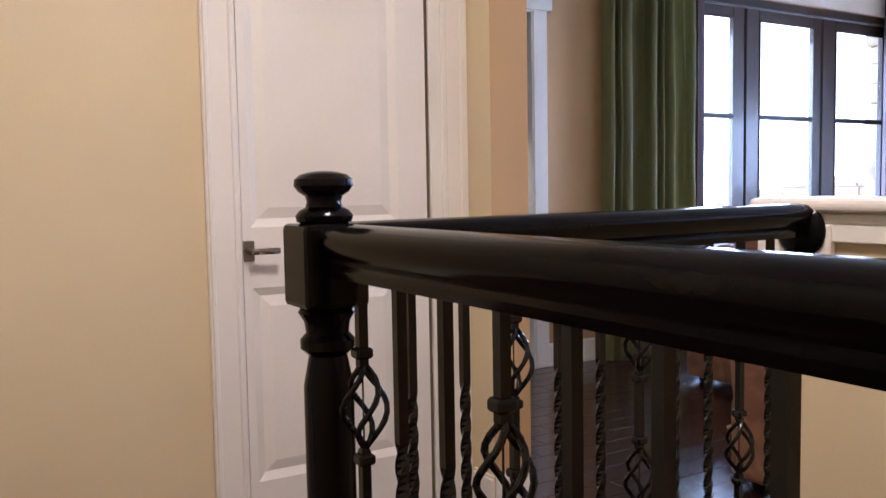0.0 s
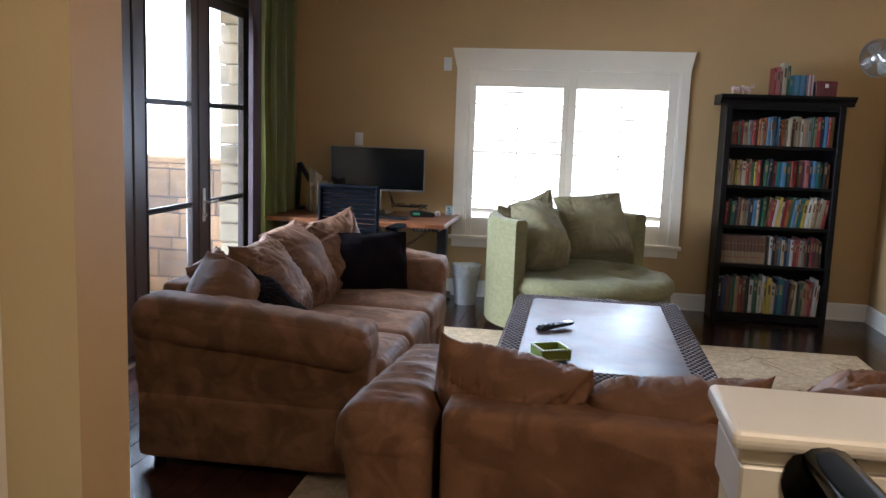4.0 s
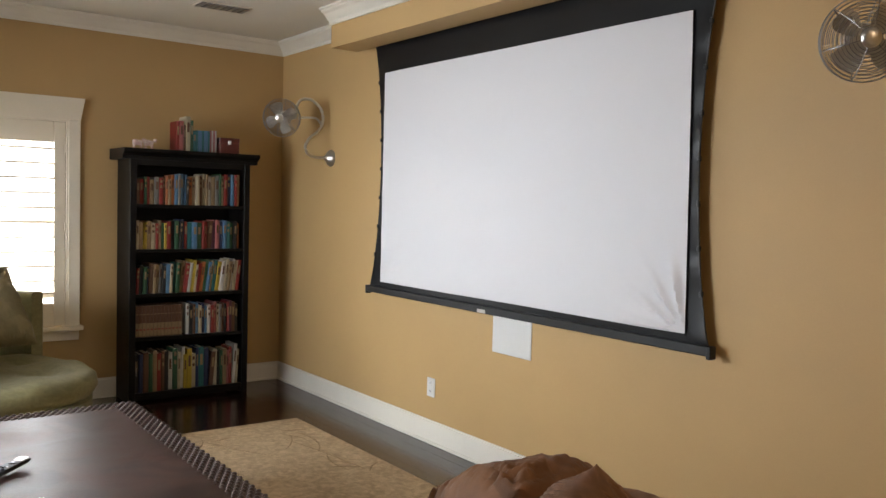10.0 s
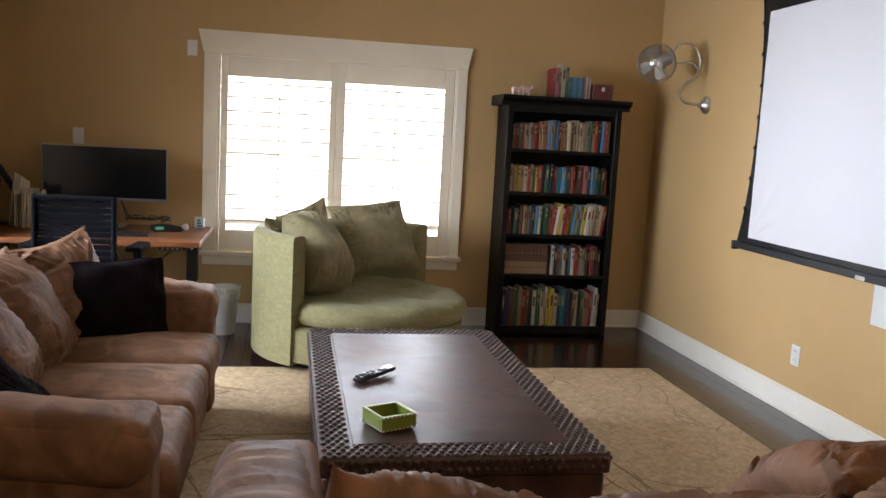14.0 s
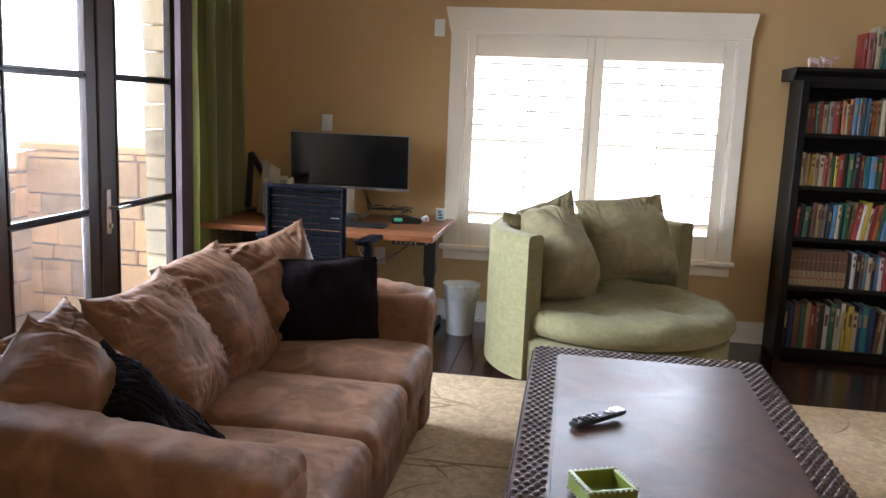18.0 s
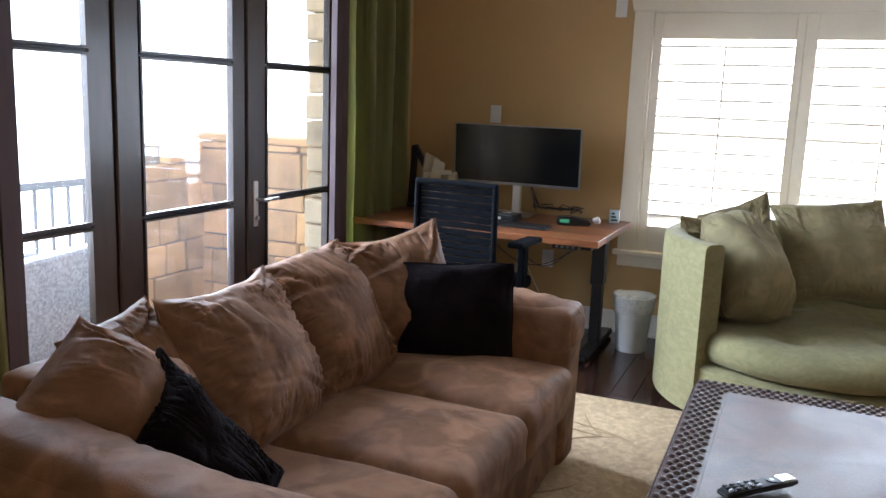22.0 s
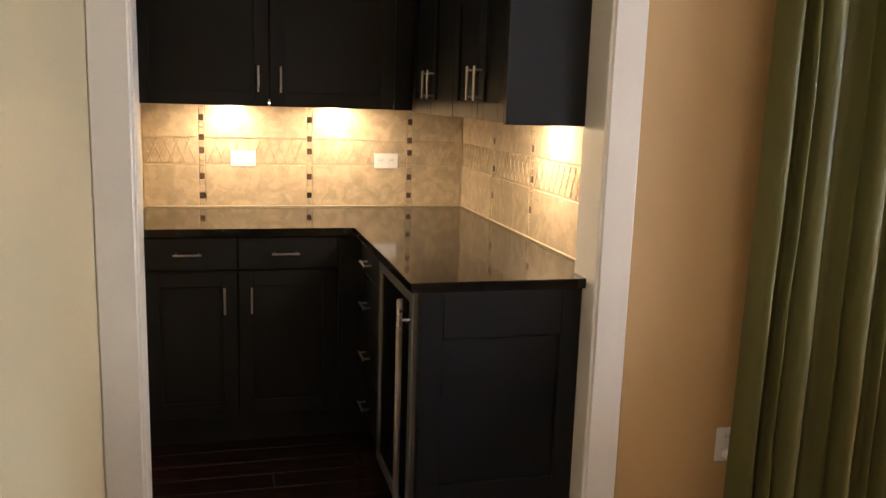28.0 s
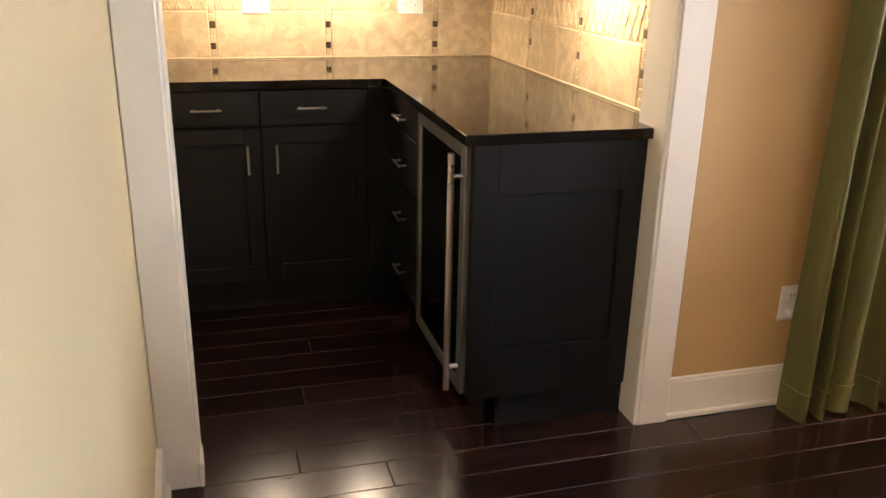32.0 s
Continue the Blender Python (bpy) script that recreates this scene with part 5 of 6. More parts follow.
part("latch", box(-0.006, 0.0, 0.065, 0.09, 0.068, 0.098, bev=0.002), SILVER, boxy)
cow = bmesh.new()
for sgn in (0.0, 0.078):
    soft(cow, (0.03, 0.065, 0.04), 0.015, 8, rough=0.006, freq=40, m=Matrix.Translation((0, sgn, 0.045)))
    soft(cow, (0.022, 0.028, 0.026), 0.010, 6, m=Matrix.Translation((0, sgn - 0.044, 0.063)))
    for dx in (-0.009, 0.009):
        for dy in (-0.024, 0.024):
            cyl(cow, (dx, sgn + dy, 0), (dx, sgn + dy, 0.035), 0.006, 8)
COWM = bpy.data.materials.new("white_and_pink_glaze")
COWM.use_nodes = True
n, L = COWM.node_tree.nodes, COWM.node_tree.links
tx, rp = n.new("ShaderNodeTexNoise"), n.new("ShaderNodeValToRGB")
tx.inputs["Scale"].default_value = 45
rp.color_ramp.elements[0].position, rp.color_ramp.elements[1].position = 0.50, 0.54
rp.color_ramp.elements[0].color, rp.color_ramp.elements[1].color = (0.75, 0.70, 0.64, 1), (0.42, 0.10, 0.07, 1)
L.new(tx.outputs["Fac"], rp.inputs["Fac"])
L.new(rp.outputs["Color"], n["Principled BSDF"].inputs["Base Color"])
ob = solid("cow_figurine", cow, COWM, "pair of small white and pink glazed cow figurines", "figurine", smooth=True)
ob.matrix_world = Matrix.Translation((BX + 0.06, 0.20, ZT))

# ---- projection screen ----
SY = SOUTH + 0.062
soffit = bmesh.new()
B(soffit, 3.22, 6.26, SOUTH, SOUTH + 0.30, 2.55, CEILING)
B(soffit, 3.22, 6.26, SOUTH + 0.10, SOUTH + 0.30, 2.50, 2.55)
setting("soffit", soffit, TAN, "tan painted soffit hiding the screen roller")
crown("trim_crown_soffit", (3.22, SOUTH + 0.30), (6.26, SOUTH + 0.30), (0, 1))
scr = thing("projection_screen", "lowered tab-tensioned white projection screen", "projector screen")
nx, nz = 200, 120


def edge_in(s):
    """How far the tensioned sides draw in at height s (0 bottom, 1 top)."""
    return 0.115 * (1 - (2 * s - 1) ** 2) ** 0.8


bm = bmesh.new()
grid = []
for j in range(nz + 1):
    s = j / nz
    row = []
    for i in range(nx + 1):
        u = i / nx
        xl, xr = 5.957, 3.505 + 0.028 * s
        x = xr + (xl - xr) * u
        wr = 0.0
        for cx in (0.0, 1.0):
            du, dv = abs(u - cx) * 2.46, s * 1.38
            r = math.hypot(du, dv)
            a = math.atan2(dv, du + 1e-6)
            wr += (0.034 if cx == 0 else 0.014) * min(1, r * 5) * math.exp(-(r / 0.30) ** 2) * (0.5 + 0.5 * math.sin(a * 15 + 0.4)) ** 2
        row.append(bm.verts.new((x, SY + wr + 0.004 * math.sin(3.1 * u * math.pi) + 0.0025 * (1 + math.sin(34 * s + 2 * noise.noise(Vector((u * 3, s * 4, 0))))) * math.exp(-((u - 0.55) / 0.4) ** 2), 0.960 + 1.370 * s)))
    grid.append(row)
for j in range(nz):
    for i in range(nx):
        bm.faces.new((grid[j][i], grid[j][i + 1], grid[j + 1][i + 1], grid[j + 1][i]))
part("projection_surface", bm, FABRIC, scr, smooth=True)
bm = bmesh.new()
rows = []
COLS = [0, 0.06, 0.14, 0.24, 0.38, 0.6, 1.0]
for j in range(nz + 1):
    s = j / nz
    z = 0.905 + 1.65 * s
    e = edge_in(s)
    right, left = 3.388 + 0.78 * e, 6.108 - e
    xs = [right + (3.56 - right) * c for c in COLS] + [left + (5.92 - left) * c for c in reversed(COLS)]
    row = []
    for k, x in enumerate(xs):
        c = COLS[min(k, 13 - k)]
        wob = 0.005 * (1 - c) ** 2 * math.sin(s * 48 + 2 * noise.noise(Vector((s * 9, k > 6, 0))))
        row.append(bm.verts.new((x, SY - 0.012 + wob, z)))
    rows.append(row)
for a, b in zip(rows, rows[1:]):
    for k in range(13):
        bm.faces.new((a[k], a[k + 1], b[k + 1], b[k]))
part("black_border", bm, BLACKV, scr, smooth=True)
part("bottom_bar", box(3.375, 6.106, SY - 0.02, SY + 0.018, 0.882, 0.925, bev=0.006, seg=2), BLACKM, scr)
for x in (3.368, 6.102):
    part("end_cap", box(x - 0.008, x + 0.014, SY - 0.022, SY + 0.02, 0.87, 0.925, bev=0.003), BLACKP, scr)
part("badge", box(4.83, 4.90, SY + 0.018, SY + 0.021, 0.885, 0.905), SILVER, scr)
for x, sg, draw in ((3.388, 1, 0.78), (6.108, -1, 1.0)):
    for k in range(7):
        s = 0.14 + 0.115 * k
        xt, zt = x + sg * draw * edge_in(s), 0.905 + 1.65 * s
        part("tension_tab", box(xt - 0.008, xt + 0.008, SY - 0.018, SY - 0.002, zt - 0.012, zt + 0.012, bev=0.003), BLACKP, scr)
    bm = bmesh.new()
    tube(bm, [(x + sg * draw * edge_in(j / 40), SY - 0.012, 0.905 + 1.65 * j / 40) for j in range(41)], 0.004, 6)
    part("tension_cord", bm, BLACKP, scr, smooth=True)
part("roller", rod((3.36, SOUTH + 0.06, 2.60), (6.13, SOUTH + 0.06, 2.60), 0.045), GREYM, scr, smooth=True)

# ---- plates on the walls ----
def plate(at, way, w, h, kind, label):
    """An outlet or switch plate; way is the direction that it faces."""
    m = Matrix.Translation(at) @ Vector(way).to_track_quat("-Y", "Z").to_matrix().to_4x4()
    t = thing("wall_outlet" if "outlet" in kind else "light_switch" if kind == "switch" else "wall_plate", label, "outlet" if "outlet" in kind else "switch" if kind == "switch" else "wall plate", m)
    part("cover", box(-w / 2, w / 2, -0.006, 0, -h / 2, h / 2, bev=0.002), PLASTIC, t)
    if "outlet" in kind:
        wide = w > h
        for s in (-1, 1):
            cx, cz = (s * 0.027, 0) if wide else (0, s * 0.026)
            part("socket", box(cx - 0.016, cx + 0.016, -0.009, -0.006, cz - 0.014, cz + 0.014, bev=0.003), PLASTIC, t)
            for q in (-0.006, 0.006):
                part("slot", box(cx + q - 0.001, cx + q + 0.001, -0.0098, -0.0088, cz - 0.001, cz + 0.007), BLACKP, t)
    if kind == "switch":
        part("rocker", box(-0.016, 0.016, -0.010, -0.006, -0.033, 0.033, bev=0.002), PLASTIC, t)
    return t


plate((5.43, SOUTH, 0.348), (0, 1, 0), 0.08, 0.118, "outlet", "white wall outlet on the tan wall")
plate((2.86, SOUTH, 0.35), (0, 1, 0), 0.08, 0.118, "outlet", "white wall outlet on the tan wall")
plate((4.69, SOUTH, 0.77), (0, 1, 0), 0.32, 0.21, "blank", "blank white plate on the tan wall under the screen")
plate((EAST, 3.41, 1.35), (-1, 0, 0), 0.075, 0.114, "switch", "white rocker switch above the desk")
plate((EAST, 2.632, 2.02), (-1, 0, 0), 0.07, 0.112, "blank", "small white sensor beside the window")
plate((EAST, 3.0, 0.43), (-1, 0, 0), 0.075, 0.114, "outlet", "white wall outlet behind the desk")
k = plate((3.53, NORTH, 0.352), (0, -1, 0), 0.078, 0.118, "outlet", "white wall outlet with a plugged-in night light")
part("night_light", rod((0, -0.006, -0.03), (0, -0.035, -0.03), 0.016, 16), PLASTIC, k, "small round night light", smooth=True)
plate((2.041, KB - 0.012, 1.14), (0, -1, 0), 0.115, 0.072, "outlet", "white outlet on the tile backsplash")
plate((2.712, KB - 0.012, 1.137), (0, -1, 0), 0.115, 0.072, "outlet", "white outlet on the tile backsplash")

# ---- wall fans ----
def wall_fan(at, yaw, spin, tip=8):
    f = thing("wall_fan", "brushed nickel wall fan with a wire cage on a curled arm", "fan", Matrix.Translation(at), group="wall fans")
    bm = bmesh.new()
    lathe(bm, [(0.062, 0), (0.062, 0.008), (0.052, 0.022), (0.030, 0.040), (0.014, 0.055), (0.010, 0.07)], 24, pose(0, 0, 0, -90, 0, 0))
    part("wall_rose", bm, SILVER, f, smooth=True)

    def bent(pts, r):
        line = []
        for i in range(len(pts) - 1):
            p0, p1, p2, p3 = (Vector(pts[max(0, min(len(pts) - 1, i + k))]) for k in (-1, 0, 1, 2))
            for s in range(6):
                t = s / 6
                line.append(0.5 * ((2 * p1) + (p2 - p0) * t + (2 * p0 - 5 * p1 + 4 * p2 - p3) * t * t + (3 * p1 - p0 - 3 * p2 + p3) * t ** 3))
        line.append(Vector(pts[-1]))
        bm = bmesh.new()
        tube(bm, line, r, 10)
        part("arm", bm, SILVER, f, smooth=True)

    bent([(0.0, 0.03, 0.0), (0.01, 0.10, 0.0), (0.02, 0.17, 0.015), (0.03, 0.20, 0.07), (0.03, 0.165, 0.14), (0.03, 0.10, 0.19), (0.03, 0.06, 0.27), (0.04, 0.075, 0.36), (0.06, 0.14, 0.42), (0.08, 0.215, 0.415), (0.09, 0.245, 0.36), (0.09, 0.24, 0.31)], 0.0105)
    bent([(0.03, 0.105, 0.185), (0.04, 0.07, 0.235), (0.05, 0.10, 0.285), (0.07, 0.17, 0.29), (0.085, 0.23, 0.28)], 0.008)
    H = Matrix.Translation((0.11, 0.355, 0.275)) @ pose(0, 0, 0, 90 + tip, 0, yaw) @ Matrix.Scale(0.83, 4)
    bm = bmesh.new()
    lathe(bm, [(0.02, -0.17), (0.05, -0.16), (0.062, -0.12), (0.062, -0.07), (0.045, -0.05)], 24, H)
    part("motor", bm, SILVER, f, smooth=True)
    rings = [(0.038 + 0.0125 * k, 0.078 - 0.0032 * k - 0.0006 * k * k) for k in range(10)] + [(0.06 + 0.015 * k, -0.058 + 0.0008 * k * k) for k in range(7)]
    for r, z in rings:
        bm = bmesh.new()
        tube(bm, [H @ Vector((r * math.cos(2 * math.pi * k / 40), r * math.sin(2 * math.pi * k / 40), z)) for k in range(40)], 0.0014, 4, closed=True)
        part("cage_ring", bm, GREYM, f, smooth=True)
    for k in range(6):
        a = 2 * math.pi * k / 6 + 0.3
        bm = bmesh.new()
        tube(bm, [H @ Vector((r * math.cos(a), r * math.sin(a), z)) for r, z in ((0.03, 0.077), (0.09, 0.058), (0.13, 0.032), (0.158, 0.0), (0.163, -0.012), (0.15, -0.032), (0.10, -0.054), (0.05, -0.06))], 0.002, 5)
        part("cage_spoke", bm, GREYM, f, smooth=True)
    bm = bmesh.new()
    n = 48
    band = [[bm.verts.new(H @ Vector((r * math.cos(2 * math.pi * k / n), r * math.sin(2 * math.pi * k / n), z))) for k in range(n)] for r, z in ((0.162, 0.010), (0.166, 0.008), (0.166, -0.024), (0.162, -0.026))]
    for p, q in zip(band, band[1:] + band[:1]):
        for k in range(n):
            bm.faces.new((p[k], p[(k + 1) % n], q[(k + 1) % n], q[k]))
    part("rim_band", bm, GREYM, f, smooth=50)
    bm = bmesh.new()
    lathe(bm, [(0.036, 0.074), (0.038, 0.080), (0.034, 0.088), (0.022, 0.094), (0.002, 0.096)], 24, H)
    part("hub", bm, SILVER, f, smooth=True)
    for k in range(4):
        bm = bmesh.new()
        a = spin + k * math.pi / 2
        q = []
        for (r, w0, w1, z0, z1) in ((0.03, -0.02, 0.02, 0.0, 0.02), (0.08, -0.05, 0.045, -0.01, 0.03), (0.12, -0.055, 0.05, -0.015, 0.025), (0.138, -0.03, 0.03, -0.005, 0.012)):
            q.append([bm.verts.new(H @ Vector((r * math.cos(a) - w * math.sin(a), r * math.sin(a) + w * math.cos(a), z))) for w, z in ((w0, z0), (0.3 * w1, (z0 + z1) / 2 - 0.004), (w1, z1))])
        for r0, r1 in zip(q, q[1:]):
            for i in range(2):
                bm.faces.new((r0[i], r0[i + 1], r1[i + 1], r1[i]))
        bmesh.ops.solidify(bm, geom=bm.faces[:], thickness=0.003)
        part("blade", bm, SILVER, f, smooth=True)
    return f


wall_fan((6.775, SOUTH, 1.80), -131, 0.4)
wall_fan((2.53, SOUTH, 1.77), -139, 0.9)

# ceiling vent
vent = thing("ceiling_vent", "white metal ceiling air vent", "vent", kind="structure")
part("frame", box(6.585, 6.755, -0.25, 0.115, CEILING - 0.008, CEILING - 0.001, bev=0.003), WHITE, vent)
for i in range(8):
    part("slat", box(6.60, 6.74, -0.235 + i * 0.042, -0.205 + i * 0.042, CEILING - 0.014, CEILING - 0.008), GREYM, vent)

# ---- desk corner ----
DZ = 0.73
desk = thing("desk", "standing desk with an oiled acacia top on black steel legs", "desk")
for i in range(16):
    x0 = 6.66 + i * 0.05556
    part("plank", box(x0, x0 + 0.0553, 2.465, 3.96, DZ - 0.035, DZ, bev=0.002), ACACIA, desk)
for y in (2.56, 3.80):
    leg = part("leg", box(7.13, 7.21, y - 0.03, y + 0.03, 0.05, DZ - 0.075, bev=0.004), BLACKM, desk)
    part("leg_sleeve", box(7.12, 7.22, y - 0.038, y + 0.038, 0.40, DZ - 0.075, bev=0.004), BLACKM, leg)
    part("foot", box(6.84, 7.52, y - 0.035, y + 0.035, 0.012, 0.05, bev=0.008), BLACKM, desk)
    part("top_bracket", box(6.80, 7.50, y - 0.03, y + 0.03, DZ - 0.075, DZ - 0.036, bev=0.003), BLACKM, desk)
part("crossbar", box(7.13, 7.20, 2.59, 3.77, DZ - 0.085, DZ - 0.04), BLACKM, desk)
pad = part("control_panel", box(6.69, 6.72, 2.58, 2.72, DZ - 0.062, DZ - 0.036, bev=0.004), BLACKP, desk)
for k in range(4):
    part("button", box(6.686, 6.69, 2.595 + k * 0.03, 2.612 + k * 0.03, DZ - 0.055, DZ - 0.043), GREYM, pad)
mon = thing("monitor", "wide black monitor on a silver stand", "monitor")
MM = Matrix.Translation((7.38, 3.18, 1.104)) @ pose(0, 0, 0, 0, -3, 0)
for nm, a, mt in (("back_shell", (0.004, 0.035, -0.41, 0.41, -0.182, 0.182), BLACKP), ("screen", (-0.004, 0.004, -0.408, 0.408, -0.172, 0.180), SCREENB)):
    part(nm, box(*a, bev=0.003), mt, mon).matrix_basis = MM
bm = bmesh.new()
for a in ((-0.006, 0.012, -0.414, -0.408, -0.186, 0.184), (-0.006, 0.012, 0.408, 0.414, -0.186, 0.184), (-0.006, 0.012, -0.414, 0.414, -0.188, -0.172), (-0.006, 0.012, -0.414, 0.414, 0.180, 0.185)):
    B(bm, *a)
part("bezel", bm, GREYM, mon, "thin grey metal bezel").matrix_basis = MM
part("neck", box(7.43, 7.455, 3.152, 3.208, DZ + 0.01, 1.10, bev=0.004), SILVER, mon)
part("base", box(7.30, 7.50, 3.05, 3.31, DZ, DZ + 0.012, bev=0.004), SILVER, mon)
# clutter on the desk
kb = thing("keyboard", "black keyboard on the desk", "keyboard", pose(6.93, 3.02, DZ, 0, 0, 90))
part("case", box(-0.21, 0.21, -0.065, 0.065, 0, 0.014, bev=0.003), BLACKP, kb)
for i in range(13):
    for j in range(4):
        part("key", box(-0.2 + i * 0.031, -0.172 + i * 0.031, -0.058 + j * 0.03, -0.032 + j * 0.03, 0.014, 0.02, bev=0.002), BLACKP, kb)
sp = thing("conference_speaker", "black desk phone speaker with a lit green display", "speaker", pose(7.20, 2.74, DZ, 0, 0, -70))
bm = bmesh.new()
prism(bm, [(-0.10, 0), (0.10, 0), (0.10, 0.03), (-0.02, 0.052), (-0.10, 0.045)], -0.05, 0.05, "y")
bmesh.ops.bevel(bm, geom=bm.edges[:], offset=0.008, segments=2, affect="EDGES")
part("body", bm, BLACKP, sp, smooth=True)
part("display", box(-0.085, -0.03, -0.053, -0.048, 0.018, 0.038), glow_mat("green_display", (0.05, 0.22, 0.12), 0.6), sp)
clock = thing("desk_clock", "small silver digital clock on the desk", "clock", pose(7.42, 2.545, DZ, 0, 0, -75))
part("case", box(-0.032, 0.032, -0.012, 0.012, 0, 0.085, bev=0.004), SILVER, clock)
part("display", box(-0.027, 0.027, -0.0145, -0.011, 0.008, 0.077), mat("pale_lcd", (0.42, 0.55, 0.60), 0.3), clock)
for k in range(3):
    part("digits", box(-0.018, 0.018 - 0.008 * k, -0.0155, -0.014, 0.016 + k * 0.02, 0.026 + k * 0.02), BLACKP, clock)
for i, (x, y, r) in enumerate(((7.33, 2.63, 0.024), (7.27, 2.67, 0.018))):
    bm = bmesh.new()
    bmesh.ops.create_icosphere(bm, subdivisions=2, radius=r)
    for v in bm.verts:
        v.co *= 1 + 0.35 * noise.noise(v.co * 60)
    ob = solid("crumpled_tissue", bm, PLASTIC, "crumpled white tissue on the desk", "tissue")
    ob.location = (x, y, DZ + r * 0.8)
cab = thing("cable", "tangle of black cables behind the monitor", "cable")
for i in range(5):
    rc = random.Random(90 + i)
    bm = bmesh.new()
    pts = [(7.46, 3.10 - 0.01 * i, DZ + 0.20 - 0.02 * i)]
    for s in range(8):
        pts.append((7.40 + 0.08 * math.sin(s + i) + rc.uniform(-0.02, 0.02), 3.05 - 0.045 * s + rc.uniform(-0.02, 0.02), DZ + 0.03 + 0.035 * abs(math.sin(s * 0.9 + i)) + 0.012))
    tube(bm, pts, 0.0035, 6)
    part("wire", bm, BLACKP, cab, smooth=True)
cab2 = thing("power_cable", "loose cables hanging below the desk", "cable")
for i, (y0, y1, mtl) in enumerate(((2.66, 3.2, BLACKP), (3.06, 2.96, PLASTIC), (2.62, 3.4, BLACKP))):
    bm = bmesh.new()
    tube(bm, [(7.05 + 0.3 * s / 12, y0 + (y1 - y0) * s / 12, DZ - 0.07 - (0.20 if i != 1 else 0.0) * math.sin(math.pi * s / 12) - (0.42 * s / 12 if i == 1 else 0)) for s in range(13)], 0.003, 6)
    part("wire", bm, mtl, cab2, smooth=True)
stack = thing("envelope_stack", "upright stack of cream and white envelopes on the desk", "envelopes", pose(7.25, 3.57, DZ, 0, 0, 0))
rp_ = random.Random(5)
for k in range(12):
    w, hh = 0.11 + rp_.uniform(-0.015, 0.02), 0.21 + rp_.uniform(0, 0.05) + 0.10 * (k > 8)
    p = part("envelope", box(-w, w, -0.004, 0.004, 0, hh, bev=0.001), PALETTE["cream"] if k % 3 == 1 else PAPER, stack)
    p.matrix_basis = pose(rp_.uniform(-0.02, 0.02), 0.016 * k, 0, rp_.uniform(-4, 4), rp_.uniform(-3, 3) + (14 if k > 8 else 0), 90 if k < 0 else rp_.uniform(-12, 12))
dlamp = thing("desk_lamp", "folded black desk lamp with two flat arms", "lamp", pose(7.36, 3.87, DZ))
part("base", box(-0.07, 0.07, -0.07, 0.07, 0, 0.02, bev=0.004), BLACKM, dlamp)
part("lower_arm", box(-0.018, 0.018, -0.018, 0.018, 0.02, 0.40, bev=0.004), BLACKM, dlamp).matrix_basis = pose(0, 0.02, 0, 3, 0, 0)
part("upper_arm", box(-0.018, 0.018, -0.018, 0.018, 0, 0.25, bev=0.004), BLACKM, dlamp).matrix_basis = pose(0, 0.0, 0.40, 148, 0, 0)
dock = thing("docking_station", "flat black docking box with a white label", "computer dock", pose(7.12, 3.17, DZ, 0, 0, 86))
part("case", box(-0.11, 0.11, -0.07, 0.07, 0, 0.045, bev=0.006, seg=2), BLACKP, dock)
part("label", box(-0.03, 0.03, 0.070, 0.0715, 0.012, 0.03), PLASTIC, dock)
part("label", box(-0.06, -0.01, -0.03, 0.0, 0.045, 0.0462), PLASTIC, dock)

# office chair
oc = thing("office_chair", "black office chair with a slatted mesh back", "office chair", pose(6.42, 3.11, 0, 0, 0, 86))
bm = bmesh.new()
n = 12
for (x0, x1, z0, z1) in ((-0.235, -0.205, 0.52, 1.03), (0.205, 0.235, 0.52, 1.03), (-0.235, 0.235, 1.005, 1.035), (-0.235, 0.235, 0.50, 0.53)):
    B(bm, x0, x1, 0.13, 0.165, z0, z1, bev=0.012, seg=2)
back = part("back_frame", bm, CHAIRB, oc)
part("lower_panel", box(-0.207, 0.207, 0.134, 0.142, 0.53, 0.612), CHAIRB, oc)
for k in range(11):
    part("back_slat", box(-0.208, 0.208, 0.142, 0.149, 0.616 + k * 0.0355, 0.6475 + k * 0.0355, bev=0.003), CHAIRB, oc)
part("lumbar_bar", box(-0.20, 0.20, 0.155, 0.175, 0.565, 0.598, bev=0.005), SILVER, oc, "silver lumbar bar")
bm = bmesh.new()
soft(bm, (0.50, 0.48, 0.08), 0.035, 12, crown=0.015, m=Matrix.Translation((0, -0.12, 0.46)))
part("seat", bm, CHAIRB, oc, smooth=True)
for s in (-1, 1):
    arm = part("armrest", box(s * 0.30 - 0.045, s * 0.30 + 0.045, -0.22, 0.06, 0.705, 0.735, bev=0.012, seg=2), CHAIRB, oc)
    part("arm_post", box(s * 0.30 - 0.02, s * 0.30 + 0.02, -0.09, -0.03, 0.40, 0.705, bev=0.006), CHAIRB, arm)
    part("arm_bracket", box(min(s * 0.14, s * 0.31), max(s * 0.14, s * 0.31), -0.09, -0.03, 0.40, 0.43, bev=0.004), CHAIRB, arm)
part("gas_lift", rod((0, -0.10, 0.10), (0, -0.10, 0.42), 0.028), BLACKM, oc, smooth=True)
for k in range(5):
    a = radians(72 * k + 20)
    sp_ = part("base_spoke", rod((0, -0.10, 0.10), (0.29 * math.cos(a), -0.10 + 0.29 * math.sin(a), 0.075), 0.02, 10, 0.014), CHAIRB, oc, smooth=True)
    part("castor", rod((0.29 * math.cos(a) - 0.018, -0.10 + 0.29 * math.sin(a), 0.03), (0.29 * math.cos(a) + 0.018, -0.10 + 0.29 * math.sin(a), 0.03), 0.03, 14), CHAIRB, sp_, smooth=True)

